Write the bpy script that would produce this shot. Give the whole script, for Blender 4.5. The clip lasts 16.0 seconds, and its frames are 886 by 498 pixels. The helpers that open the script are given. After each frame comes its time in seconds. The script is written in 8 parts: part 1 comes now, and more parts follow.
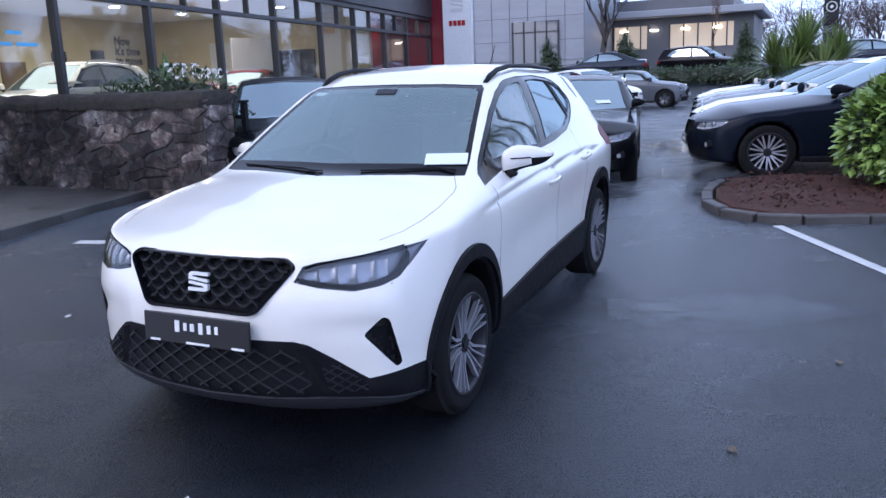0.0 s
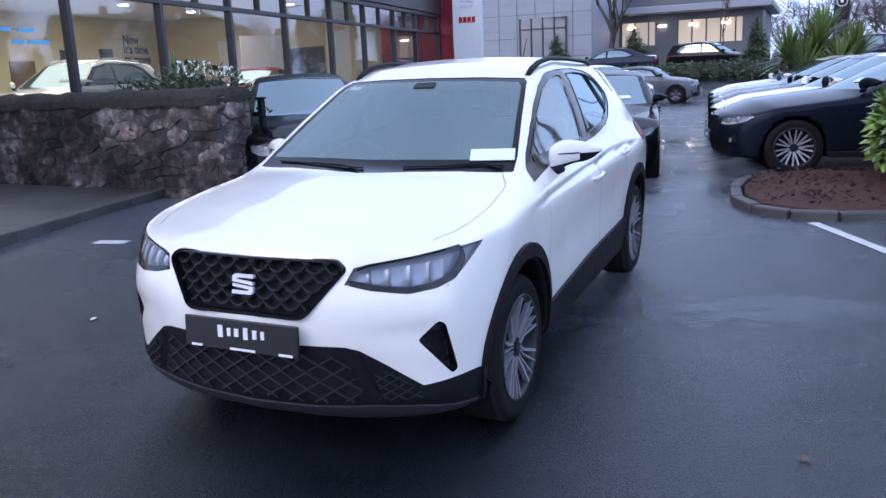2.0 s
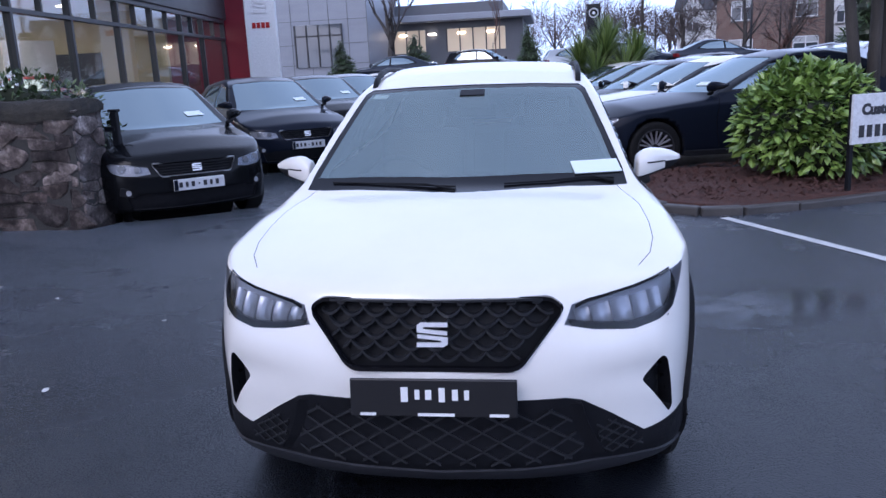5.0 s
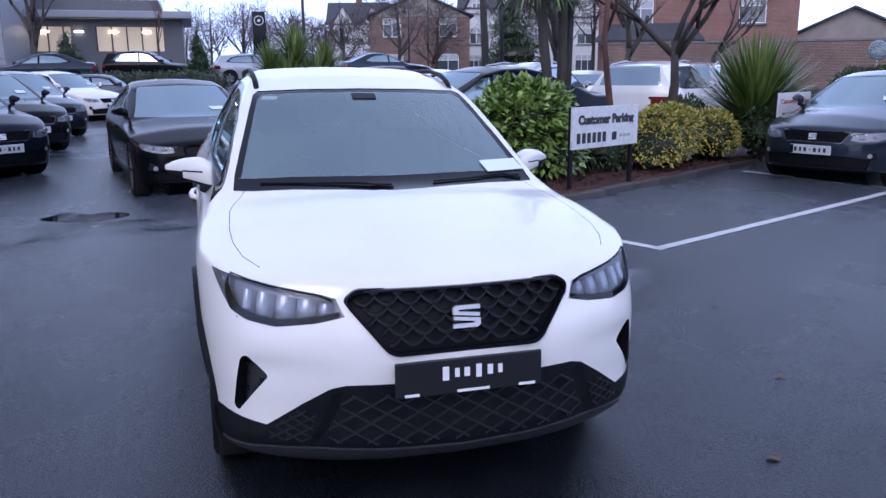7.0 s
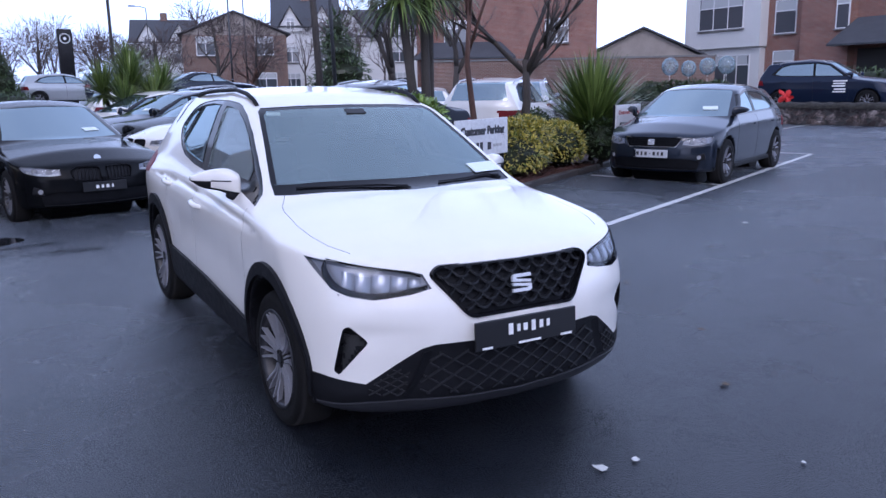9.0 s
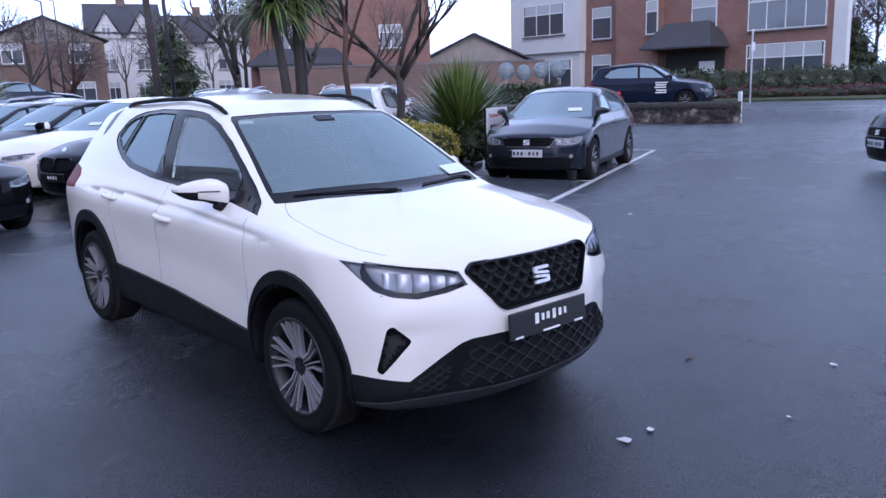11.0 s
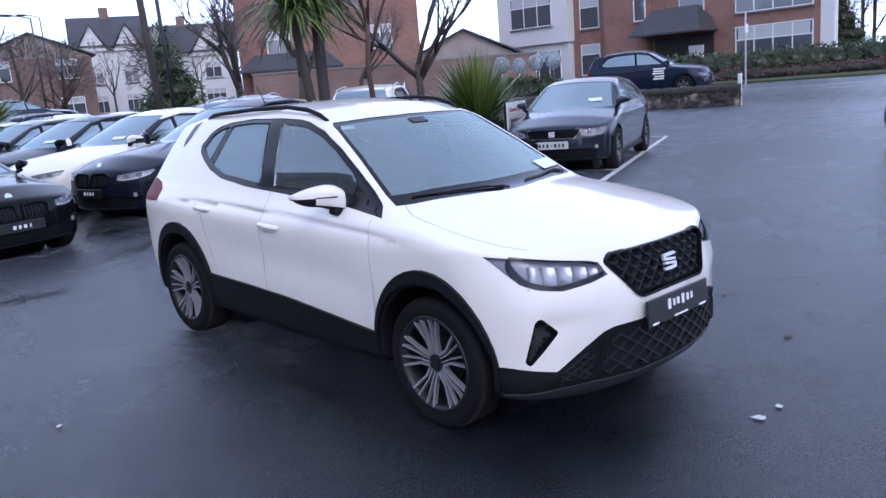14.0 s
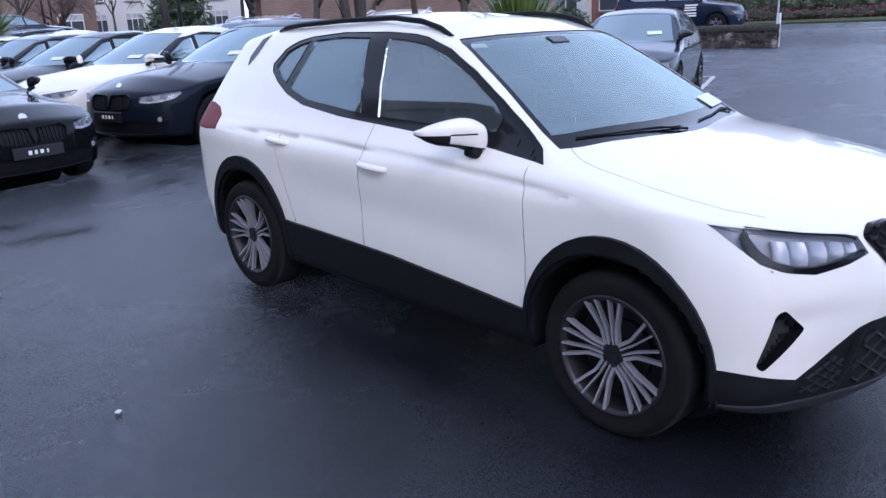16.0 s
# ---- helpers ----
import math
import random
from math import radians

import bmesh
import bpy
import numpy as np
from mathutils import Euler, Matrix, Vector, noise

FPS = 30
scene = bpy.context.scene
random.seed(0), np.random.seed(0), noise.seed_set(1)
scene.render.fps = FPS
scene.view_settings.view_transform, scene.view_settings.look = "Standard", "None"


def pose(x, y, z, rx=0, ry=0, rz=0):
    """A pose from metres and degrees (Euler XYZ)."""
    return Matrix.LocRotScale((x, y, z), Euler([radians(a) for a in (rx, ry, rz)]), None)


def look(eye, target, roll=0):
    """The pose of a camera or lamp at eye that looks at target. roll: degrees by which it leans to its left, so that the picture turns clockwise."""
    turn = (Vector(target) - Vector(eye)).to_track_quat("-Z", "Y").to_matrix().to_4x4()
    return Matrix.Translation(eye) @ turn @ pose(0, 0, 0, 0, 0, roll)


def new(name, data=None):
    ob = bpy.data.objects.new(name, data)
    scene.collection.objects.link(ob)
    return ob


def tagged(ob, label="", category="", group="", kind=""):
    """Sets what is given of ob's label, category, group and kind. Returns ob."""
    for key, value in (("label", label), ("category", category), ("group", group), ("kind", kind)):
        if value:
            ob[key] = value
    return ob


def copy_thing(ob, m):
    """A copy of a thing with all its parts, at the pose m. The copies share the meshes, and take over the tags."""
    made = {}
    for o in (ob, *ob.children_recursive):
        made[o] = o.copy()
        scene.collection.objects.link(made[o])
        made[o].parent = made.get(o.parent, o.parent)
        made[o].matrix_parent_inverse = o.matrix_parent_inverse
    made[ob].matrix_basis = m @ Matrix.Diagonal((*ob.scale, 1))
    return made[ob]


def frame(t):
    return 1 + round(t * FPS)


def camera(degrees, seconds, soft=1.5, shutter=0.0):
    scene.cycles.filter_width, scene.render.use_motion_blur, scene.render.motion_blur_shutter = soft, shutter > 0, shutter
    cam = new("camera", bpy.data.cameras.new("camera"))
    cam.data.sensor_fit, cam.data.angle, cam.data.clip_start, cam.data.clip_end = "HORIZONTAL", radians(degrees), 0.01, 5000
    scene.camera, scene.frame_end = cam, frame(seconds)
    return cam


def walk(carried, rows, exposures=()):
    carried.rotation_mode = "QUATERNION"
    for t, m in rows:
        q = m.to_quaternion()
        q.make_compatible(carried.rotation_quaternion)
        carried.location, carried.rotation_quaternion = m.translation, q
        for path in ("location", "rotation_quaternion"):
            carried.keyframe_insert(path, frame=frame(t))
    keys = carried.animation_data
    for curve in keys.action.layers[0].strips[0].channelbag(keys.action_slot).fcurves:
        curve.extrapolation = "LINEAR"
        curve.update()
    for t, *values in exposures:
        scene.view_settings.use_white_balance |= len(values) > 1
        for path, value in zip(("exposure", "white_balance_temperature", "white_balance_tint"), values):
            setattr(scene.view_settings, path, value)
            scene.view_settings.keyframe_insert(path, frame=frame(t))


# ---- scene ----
cam = camera(57.93, 16.0)
PATH = [
    (0, (2.102, -4.335, 1.430), (1.286, -2.558, 1.010), -2.2),
    (0.5, (2.095, -4.326, 1.429), (1.274, -2.552, 1.008), -2.3),
    (1, (2.059, -4.338, 1.429), (1.231, -2.568, 1.005), -2.4),
    (1.5, (1.991, -4.350, 1.431), (1.164, -2.579, 1.008), -2.5),
    (2, (1.869, -4.276, 1.414), (1.042, -2.505, 0.989), -2.5),
    (2.5, (1.719, -4.181, 1.429), (0.909, -2.403, 1.004), -3.0),
    (3, (1.467, -4.133, 1.432), (0.657, -2.354, 1.008), -4.1),
    (3.5, (1.221, -4.123, 1.436), (0.495, -2.310, 1.005), -4.0),
    (6, (-0.250, -4.368, 1.488), (-0.094, -2.422, 1.053), -2.1),
    (6.5, (-0.548, -4.346, 1.489), (-0.157, -2.431, 1.064), -1.4),
    (7, (-0.779, -4.405, 1.490), (-0.218, -2.536, 1.052), -0.4),
    (7.5, (-1.038, -4.513, 1.490), (-0.351, -2.685, 1.060), -0.8),
    (8, (-1.296, -4.552, 1.486), (-0.560, -2.739, 1.069), -1.0),
    (8.5, (-1.571, -4.564, 1.498), (-0.675, -2.822, 1.097), -1.3),
    (9, (-1.848, -4.626, 1.500), (-0.872, -2.928, 1.098), -1.0),
    (9.5, (-2.092, -4.624, 1.508), (-1.075, -2.952, 1.099), -1.3),
    (10, (-2.285, -4.488, 1.507), (-1.096, -2.936, 1.089), -1.7),
    (12.5, (-2.786, -4.203, 1.530), (-1.434, -2.783, 1.137), -2.1),
    (13, (-2.829, -4.210, 1.529), (-1.460, -2.806, 1.134), -2.5),
    (13.5, (-2.920, -4.139, 1.542), (-1.568, -2.721, 1.138), -3.3),
    (14, (-3.069, -3.906, 1.560), (-1.745, -2.463, 1.153), -4.7),
    (14.5, (-3.124, -3.719, 1.575), (-1.727, -2.354, 1.145), -3.7),
    (15, (-3.082, -3.466, 1.588), (-1.663, -2.133, 1.132), -3.4),
    (15.5, (-3.023, -3.142, 1.553), (-1.638, -1.809, 1.001), -2.3),
    (16, (-2.968, -2.830, 1.497), (-1.670, -1.416, 0.934), -2.7),
]
EXPOSURES = [(0, 0.14, 5830, 21), (3.5, 0.09, 5830, 22), (6, -0.14, 5780, 25), (9, -0.10, 5780, 26), (12.5, 0.06, 5900, 25), (16, 0.12, 6000, 22)]
# the bay where the white car stands slopes by a good degree
SLOPE = pose(-0.009, -0.049, 0.024, 0.96, 0.67, 0.42)


def rise(x, y):
    """The height of the ground: it climbs towards the back and towards the road."""
    s = lambda q: q * q * (3 - 2 * q)
    back = 0.85 * s(min(1, max(0, (y - 28.5) / 4))) * s(min(1, max(0, (24 - x) / 14)))
    road = 0.38 * s(min(1, max(0, (x - 22.9) / 2.1)))
    near = 1 - s(min(1, max(0, (math.hypot(x, y - 1) - 4.0) / 7)))
    near *= 1 - s(min(1, max(0, (y - 2.4) / 2.4))) * s(min(1, max(0, 1.0 - x)))
    fall = SLOPE.translation.z - (SLOPE[0][2] * (x - SLOPE.translation.x) + SLOPE[1][2] * (y - SLOPE.translation.y)) / SLOPE[2][2]
    return max(back, road) + near * fall


walk(cam, [(t, look(eye, target, roll)) for t, eye, target, roll in PATH], EXPOSURES)

# ---- light ----
world = bpy.data.worlds.new("overcast")
world.use_nodes = True
scene.world = world
wt = world.node_tree
sky = wt.nodes.new("ShaderNodeTexSky")
sky.sky_type, sky.sun_disc = "NISHITA", False
sky.sun_elevation, sky.sun_rotation = radians(28), radians(200)
sky.air_density, sky.dust_density, sky.ozone_density = 1.0, 4.0, 2.0
cloud = wt.nodes.new("ShaderNodeTexNoise")
cloud.inputs["Scale"].default_value, cloud.inputs["Detail"].default_value = 2.2, 5.0
grade = wt.nodes.new("ShaderNodeValToRGB")
grade.color_ramp.elements[0].position, grade.color_ramp.elements[1].position = 0.25, 0.8
grade.color_ramp.elements[0].color, grade.color_ramp.elements[1].color = (5.4, 7.0, 9.9, 1), (8.8, 10.5, 13.2, 1)
mix = wt.nodes.new("ShaderNodeMix")
mix.data_type = "RGBA"
mix.inputs[0].default_value = 0.8
wt.links.new(cloud.outputs["Fac"], grade.inputs["Fac"])
wt.links.new(sky.outputs[0], mix.inputs[6])
wt.links.new(grade.outputs[0], mix.inputs[7])
# the cloud cover is brighter towards the horizon
where = wt.nodes.new("ShaderNodeTexCoord")
axes = wt.nodes.new("ShaderNodeSeparateXYZ")
low = wt.nodes.new("ShaderNodeMapRange")
low.inputs["From Min"].default_value, low.inputs["From Max"].default_value = 0.0, 0.85
low.inputs["To Min"].default_value, low.inputs["To Max"].default_value = 1.50, 0.70
gain = wt.nodes.new("ShaderNodeVectorMath")
gain.operation = "SCALE"
wt.links.new(where.outputs["Generated"], axes.inputs[0])
wt.links.new(axes.outputs["Z"], low.inputs["Value"])
wt.links.new(mix.outputs[2], gain.inputs[0])
# and towards the road, away from the showroom
east = wt.nodes.new("ShaderNodeMapRange")
east.inputs["From Min"].default_value, east.inputs["From Max"].default_value = -1.0, 1.0
east.inputs["To Min"].default_value, east.inputs["To Max"].default_value = 0.80, 1.22
both = wt.nodes.new("ShaderNodeMath")
both.operation = "MULTIPLY"
wt.links.new(axes.outputs["X"], east.inputs["Value"])
wt.links.new(low.outputs[0], both.inputs[0])
wt.links.new(east.outputs[0], both.inputs[1])
wt.links.new(both.outputs[0], gain.inputs["Scale"])
wt.links.new(gain.outputs[0], wt.nodes["Background"].inputs["Color"])
wt.nodes["Background"].inputs["Strength"].default_value = 0.145
sun = new("sun", bpy.data.lights.new("sun", "SUN"))
sun.data.energy, sun.data.angle, sun.data.color = 0.9, radians(25), (1.0, 0.97, 0.93)
sun.matrix_basis = look((0, 0, 30), (0.42, 0.55, 29.3))

# ---- materials ----
def mat(name, color=(0.5, 0.5, 0.5), rough=0.5, metal=0.0, coat=0.0, spec=0.5, emit=None, power=0.0):
    m = bpy.data.materials.new(name)
    m.use_nodes = True
    b = m.node_tree.nodes["Principled BSDF"]
    b.inputs["Base Color"].default_value = (*color, 1)
    b.inputs["Roughness"].default_value = rough
    b.inputs["Metallic"].default_value = metal
    b.inputs["Coat Weight"].default_value = coat
    b.inputs["Coat Roughness"].default_value = 0.04
    b.inputs["Specular IOR Level"].default_value = spec
    if emit:
        b.inputs["Emission Color"].default_value = (*emit, 1)
        b.inputs["Emission Strength"].default_value = power
    return m


def node(m, kind, **values):
    n = m.node_tree.nodes.new(kind)
    for key, value in values.items():
        n.inputs[key.replace("_", " ")].default_value = value
    return n


def link(m, a, out, b, inp):
    m.node_tree.links.new(a.outputs[out], b.inputs[inp])


def coords(m, scale=(1, 1, 1), which="Object"):
    c = m.node_tree.nodes.new("ShaderNodeTexCoord")
    v = m.node_tree.nodes.new("ShaderNodeMapping")
    v.inputs["Scale"].default_value = scale
    link(m, c, which, v, "Vector")
    return v


def noisy(m, scale, detail=6.0, rough=0.6, stretch=(1, 1, 1), which="Object"):
    n = node(m, "ShaderNodeTexNoise", Scale=scale, Detail=detail, Roughness=rough)
    link(m, coords(m, stretch, which), "Vector", n, "Vector")
    return n


def ramp(m, src, out, stops):
    r = m.node_tree.nodes.new("ShaderNodeValToRGB")
    while len(r.color_ramp.elements) < len(stops):
        r.color_ramp.elements.new(0.5)
    for e, (p, c) in zip(r.color_ramp.elements, stops):
        e.position = p
        e.color = (*c, 1) if len(c) == 3 else c
    link(m, src, out, r, "Fac")
    return r


def mixed(m, fac, a, b, blend="MIX", amount=0.5):
    x = m.node_tree.nodes.new("ShaderNodeMix")
    x.data_type, x.blend_type = "RGBA", blend
    x.inputs[0].default_value = amount
    if fac:
        m.node_tree.links.new(fac, x.inputs[0])
    for value, slot in ((a, 6), (b, 7)):
        if isinstance(value, tuple):
            x.inputs[slot].default_value = (*value, 1)
        else:
            m.node_tree.links.new(value, x.inputs[slot])
    return x.outputs[2]


def bump(m, src, out, strength=0.3, distance=0.01):
    b = node(m, "ShaderNodeBump", Strength=strength, Distance=distance)
    link(m, src, out, b, "Height")
    link(m, b, "Normal", m.node_tree.nodes["Principled BSDF"], "Normal")
    return b


def base(m, socket, name="Base Color"):
    m.node_tree.links.new(socket, m.node_tree.nodes["Principled BSDF"].inputs[name])


def grey(v):
    return (v, v, v)


def speckled(name, c0, c1, scale=8.0, rough=(0.5, 0.8), metal=0.0, bumps=0.3, dist=0.01, fine=60.0, stretch=(1, 1, 1)):
    """Colour between c0 and c1 by a coarse and a fine noise, with matching relief."""
    m = mat(name, c0, 0.6, metal)
    big, small = noisy(m, scale, 5, 0.6, stretch), noisy(m, fine, 4, 0.7, stretch)
    r = ramp(m, big, "Fac", [(0.3, c0), (0.7, c1)])
    f = ramp(m, small, "Fac", [(0.25, grey(0.65)), (0.75, grey(1.0))])
    base(m, mixed(m, None, r.outputs[0], f.outputs[0], "MULTIPLY", 1.0))
    rr = ramp(m, big, "Fac", [(0.3, grey(rough[0])), (0.7, grey(rough[1]))])
    base(m, rr.outputs[0], "Roughness")
    if bumps:
        bump(m, small, "Fac", bumps, dist)
    return m


def paint(name, color, flake=0.0, rough=0.28, coat=0.5, ior=1.27):
    """Car paint: lacquered, with fine water spots and road film."""
    light = color[1] > 0.3
    m = mat(name, color, rough, flake, 1.0 if light else coat, 0.5 if light else 0.05)
    m.node_tree.nodes["Principled BSDF"].inputs["Coat IOR"].default_value = 1.45 if light else ior
    n = noisy(m, 3.0, 6, 0.65)
    dark = tuple(c * 0.96 for c in color)
    base(m, ramp(m, n, "Fac", [(0.3, dark), (0.6, color)]).outputs[0])
    w = node(m, "ShaderNodeTexVoronoi", Scale=140.0)
    link(m, coords(m), "Vector", w, "Vector")
    d = ramp(m, w, "Distance", [(0.0, grey(1.0)), (0.25, grey(0.0))])
    b = node(m, "ShaderNodeBump", Strength=0.04, Distance=0.002)
    link(m, d, "Color", b, "Height")
    link(m, b, "Normal", m.node_tree.nodes["Principled BSDF"], "Coat Normal")
    cr = ramp(m, n, "Fac", [(0.35, grey(0.03)), (0.75, grey(0.12))])
    base(m, cr.outputs[0], "Coat Roughness")
    return m


def glass(name, tint=(0.30, 0.36, 0.38), ior=1.5, veil=0.0, sheen=(0.9, 0.95, 1.0)):
    """Thin window glass: tinted see-through with Fresnel gloss."""
    m = bpy.data.materials.new(name)
    m.use_nodes = True
    t = m.node_tree
    t.nodes.remove(t.nodes["Principled BSDF"])
    see = t.nodes.new("ShaderNodeBsdfTransparent")
    see.inputs["Color"].default_value = (*tint, 1)
    gloss = node(m, "ShaderNodeBsdfGlossy", Roughness=0.03)
    gloss.inputs["Color"].default_value = (*sheen, 1)
    fres = node(m, "ShaderNodeFresnel", IOR=ior)
    mix = t.nodes.new("ShaderNodeMixShader")
    link(m, fres, "Fac", mix, 0)
    link(m, see, 0, mix, 1)
    link(m, gloss, 0, mix, 2)
    # pale veil: rain film plus reflected sky, put into a diffuse colour
    if veil:
        film = node(m, "ShaderNodeBsdfDiffuse")
        film.inputs["Color"].default_value = (0.46, 0.55, 0.55, 1)
        n = noisy(m, 5.0, 6, 0.7)
        r = ramp(m, n, "Fac", [(0.3, grey(veil * 0.4)), (0.75, grey(veil))])
        mix2 = t.nodes.new("ShaderNodeMixShader")
        link(m, r, "Color", mix2, 0)
        link(m, mix, 0, mix2, 1)
        link(m, film, 0, mix2, 2)
        mix = mix2
    link(m, mix, 0, t.nodes["Material Output"], "Surface")
    return m


WHITE_PAINT = paint("white_car_paint", (0.83, 0.80, 0.75), 0.0, 0.3)
BLACK_PAINT = paint("black_car_paint", (0.005, 0.0055, 0.007), 0.0, 0.25)
NAVY_PAINT = paint("dark_blue_car_paint", (0.008, 0.011, 0.02), 0.15, 0.3)
GREY_PAINT = paint("dark_grey_car_paint", (0.014, 0.020, 0.034), 0.25, 0.3, 1.0, 1.5)
MIDGREY_PAINT = paint("mid_grey_car_paint", (0.13, 0.14, 0.155), 0.3, 0.3)
SILVER_PAINT = paint("silver_car_paint", (0.42, 0.44, 0.46), 0.6, 0.3)
RED_PAINT = paint("red_car_paint", (0.35, 0.02, 0.02), 0.0, 0.3)
PLASTIC = speckled("black_grained_plastic", (0.008, 0.0085, 0.011), (0.014, 0.0145, 0.018), 20, (0.45, 0.6), 0, 0.25, 0.002, 500)
GLOSS_BLACK = mat("gloss_black_plastic", (0.006, 0.006, 0.008), 0.15, 0, 0.1, 0.25)
TRIM_GREY = mat("grey_lip_plastic", (0.032, 0.033, 0.039), 0.45, 0, 0, 0.3)
RUBBER = speckled("tyre_rubber", (0.006, 0.006, 0.007), (0.014, 0.014, 0.015), 9, (0.7, 0.9), 0, 0.4, 0.003, 90)
ALLOY = mat("machined_alloy", (0.50, 0.50, 0.55), 0.30, 0.65)
ALLOY_DARK = mat("dark_alloy", (0.018, 0.018, 0.022), 0.4, 0.3)
CHROME = mat("chrome", (0.85, 0.86, 0.88), 0.08, 1.0)
SATIN = mat("satin_chrome", (0.5, 0.5, 0.52), 0.3, 1.0)
LAMP_BACK = mat("lamp_housing", (0.34, 0.345, 0.37), 0.4, 0.2)
# near-black, with the shade behind the spokes put into the colour
WHEEL_BACK = mat("dark_spoke_gap_and_brake", (0.010, 0.010, 0.012), 0.7, 0.0, 0, 0.2)
BLUE_PAINT = paint("blue_car_paint", (0.010, 0.017, 0.038), 0.2, 0.3, 0.8, 1.4)
BADGE = mat("silver_badge", (0.72, 0.73, 0.76), 0.35, 0.4)
LAMP_LENS = glass("clear_lamp_lens", (0.80, 0.83, 0.88), 1.35)
LAMP_WHITE = mat("lamp_reflector", (0.40, 0.41, 0.44), 0.25, 0.5)
TAIL_RED = mat("red_lamp_plastic", (0.14, 0.003, 0.006), 0.4, 0, 0.0, 0.15)
WINDOW = glass("car_window_glass", (0.88, 0.95, 0.96), 2.5, 0.09, (0.86, 0.96, 0.98))
SCREEN = glass("windscreen_glass", (0.86, 0.95, 0.95), 3.3, 0.10, (0.80, 0.97, 0.97))
TINTED = glass("tinted_car_glass", (0.07, 0.09, 0.11), 2.5, 0.06, (0.76, 0.92, 0.97))
INTERIOR = speckled("dark_trim", (0.025, 0.026, 0.028), (0.045, 0.045, 0.048), 12, (0.6, 0.85), 0, 0.3, 0.003, 120)
FABRIC = speckled("grey_seat_fabric", (0.05, 0.05, 0.055), (0.09, 0.09, 0.095), 30, (0.8, 0.95), 0, 0.4, 0.002, 300)
PAPER = mat("white_paper", (0.72, 0.80, 0.80), 0.6)
MESH_BLACK = mat("grille_black", (0.017, 0.018, 0.021), 0.30, 0, 0, 0.6)
PLATE_BLACK = mat("black_plate", (0.012, 0.012, 0.014), 0.3, 0, 0.3)
PLATE_WHITE = mat("white_plate", (0.55, 0.56, 0.58), 0.4)
PRINT_WHITE = mat("white_print", (0.82, 0.82, 0.82), 0.5)
PRINT_DARK = mat("dark_print", (0.02, 0.02, 0.025), 0.5)
for _m in (PLASTIC, RUBBER):
    _m.node_tree.nodes["Principled BSDF"].inputs["Specular IOR Level"].default_value = 0.16

# ---- mesh tools ----
def part(name, bm, material, parent=None, label="", smooth=False):
    """Links a bmesh as one mesh object, under parent if there is one."""
    me = bpy.data.meshes.new(name)
    if smooth:
        for f in bm.faces:
            f.smooth = True
    bm.to_mesh(me)
    bm.free()
    for m in material if isinstance(material, (list, tuple)) else (material,):
        me.materials.append(m)
    ob = new(name, me)
    if parent:
        ob.parent = parent
    if label:
        ob["label"] = label
    return ob


def thing(name, label, category, at=(0, 0, 0), turn=0.0, group="", kind=""):
    ob = tagged(new(name), label, category, group, kind)
    ob.matrix_basis = pose(*at, 0, 0, turn)
    return ob


def box(bm, size, at=(0, 0, 0), turn=(0, 0, 0), bevel=0.0, seg=1):
    m = pose(*at, *turn) @ Matrix.Diagonal((*size, 1))
    got = bmesh.ops.create_cube(bm, size=1, matrix=m)["verts"]
    if bevel:
        es = list({e for v in got for e in v.link_edges})
        bmesh.ops.bevel(bm, geom=es, offset=bevel, segments=seg, affect="EDGES", profile=0.5)
    return bm


def a_box(size, at=(0, 0, 0), turn=(0, 0, 0), bevel=0.0, seg=1):
    return box(bmesh.new(), size, at, turn, bevel, seg)


def cyl(bm, r, depth, at=(0, 0, 0), turn=(0, 0, 0), seg=20, r2=None):
    bmesh.ops.create_cone(bm, cap_ends=True, segments=seg, radius1=r, radius2=r if r2 is None else r2, depth=depth, matrix=pose(*at, *turn))
    return bm


def tube(bm, points, radii, seg=8, flat=1.0):
    """A tube along points, with a radius for each."""
    pts = [Vector(p) for p in points]
    rings, side = [], None
    for i, p in enumerate(pts):
        d = (pts[min(i + 1, len(pts) - 1)] - pts[max(i - 1, 0)]).normalized()
        if side is None:
            side = d.orthogonal().normalized()
        side = (side - d * side.dot(d)).normalized()
        other = d.cross(side)
        r = radii[i] if isinstance(radii, (list, tuple)) else radii
        rings.append([bm.verts.new(p + r * (math.cos(a) * side + flat * math.sin(a) * other)) for a in [2 * math.pi * k / seg for k in range(seg)]])
    for a, b in zip(rings, rings[1:]):
        for k in range(seg):
            bm.faces.new((a[k], a[(k + 1) % seg], b[(k + 1) % seg], b[k]))
    bm.faces.new(rings[0][::-1])
    bm.faces.new(rings[-1])
    return bm


def strip(bm, points, width, depth, up=(0, 0, 1), out=(0, -1, 0)):
    """A bar of rectangular section along points: width along up, depth along out."""
    up, out = Vector(up) * (width / 2), Vector(out) * (depth / 2)
    rings = [[bm.verts.new(Vector(p) + a * up + b * out) for a, b in ((-1, -1), (1, -1), (1, 1), (-1, 1))] for p in points]
    for a, b in zip(rings, rings[1:]):
        for k in range(4):
            bm.faces.new((a[k], a[(k + 1) % 4], b[(k + 1) % 4], b[k]))
    bm.faces.new(rings[0][::-1])
    bm.faces.new(rings[-1])
    return bm


def prism(bm, outline, z0, z1):
    """An upright prism over a plan outline of (x, y)."""
    lo = [bm.verts.new((x, y, z0)) for x, y in outline]
    hi = [bm.verts.new((x, y, z1)) for x, y in outline]
    n = len(outline)
    for k in range(n):
        bm.faces.new((lo[k], lo[(k + 1) % n], hi[(k + 1) % n], hi[k]))
    bm.faces.new(lo[::-1])
    bm.faces.new(hi)
    bmesh.ops.recalc_face_normals(bm, faces=bm.faces)
    return bm


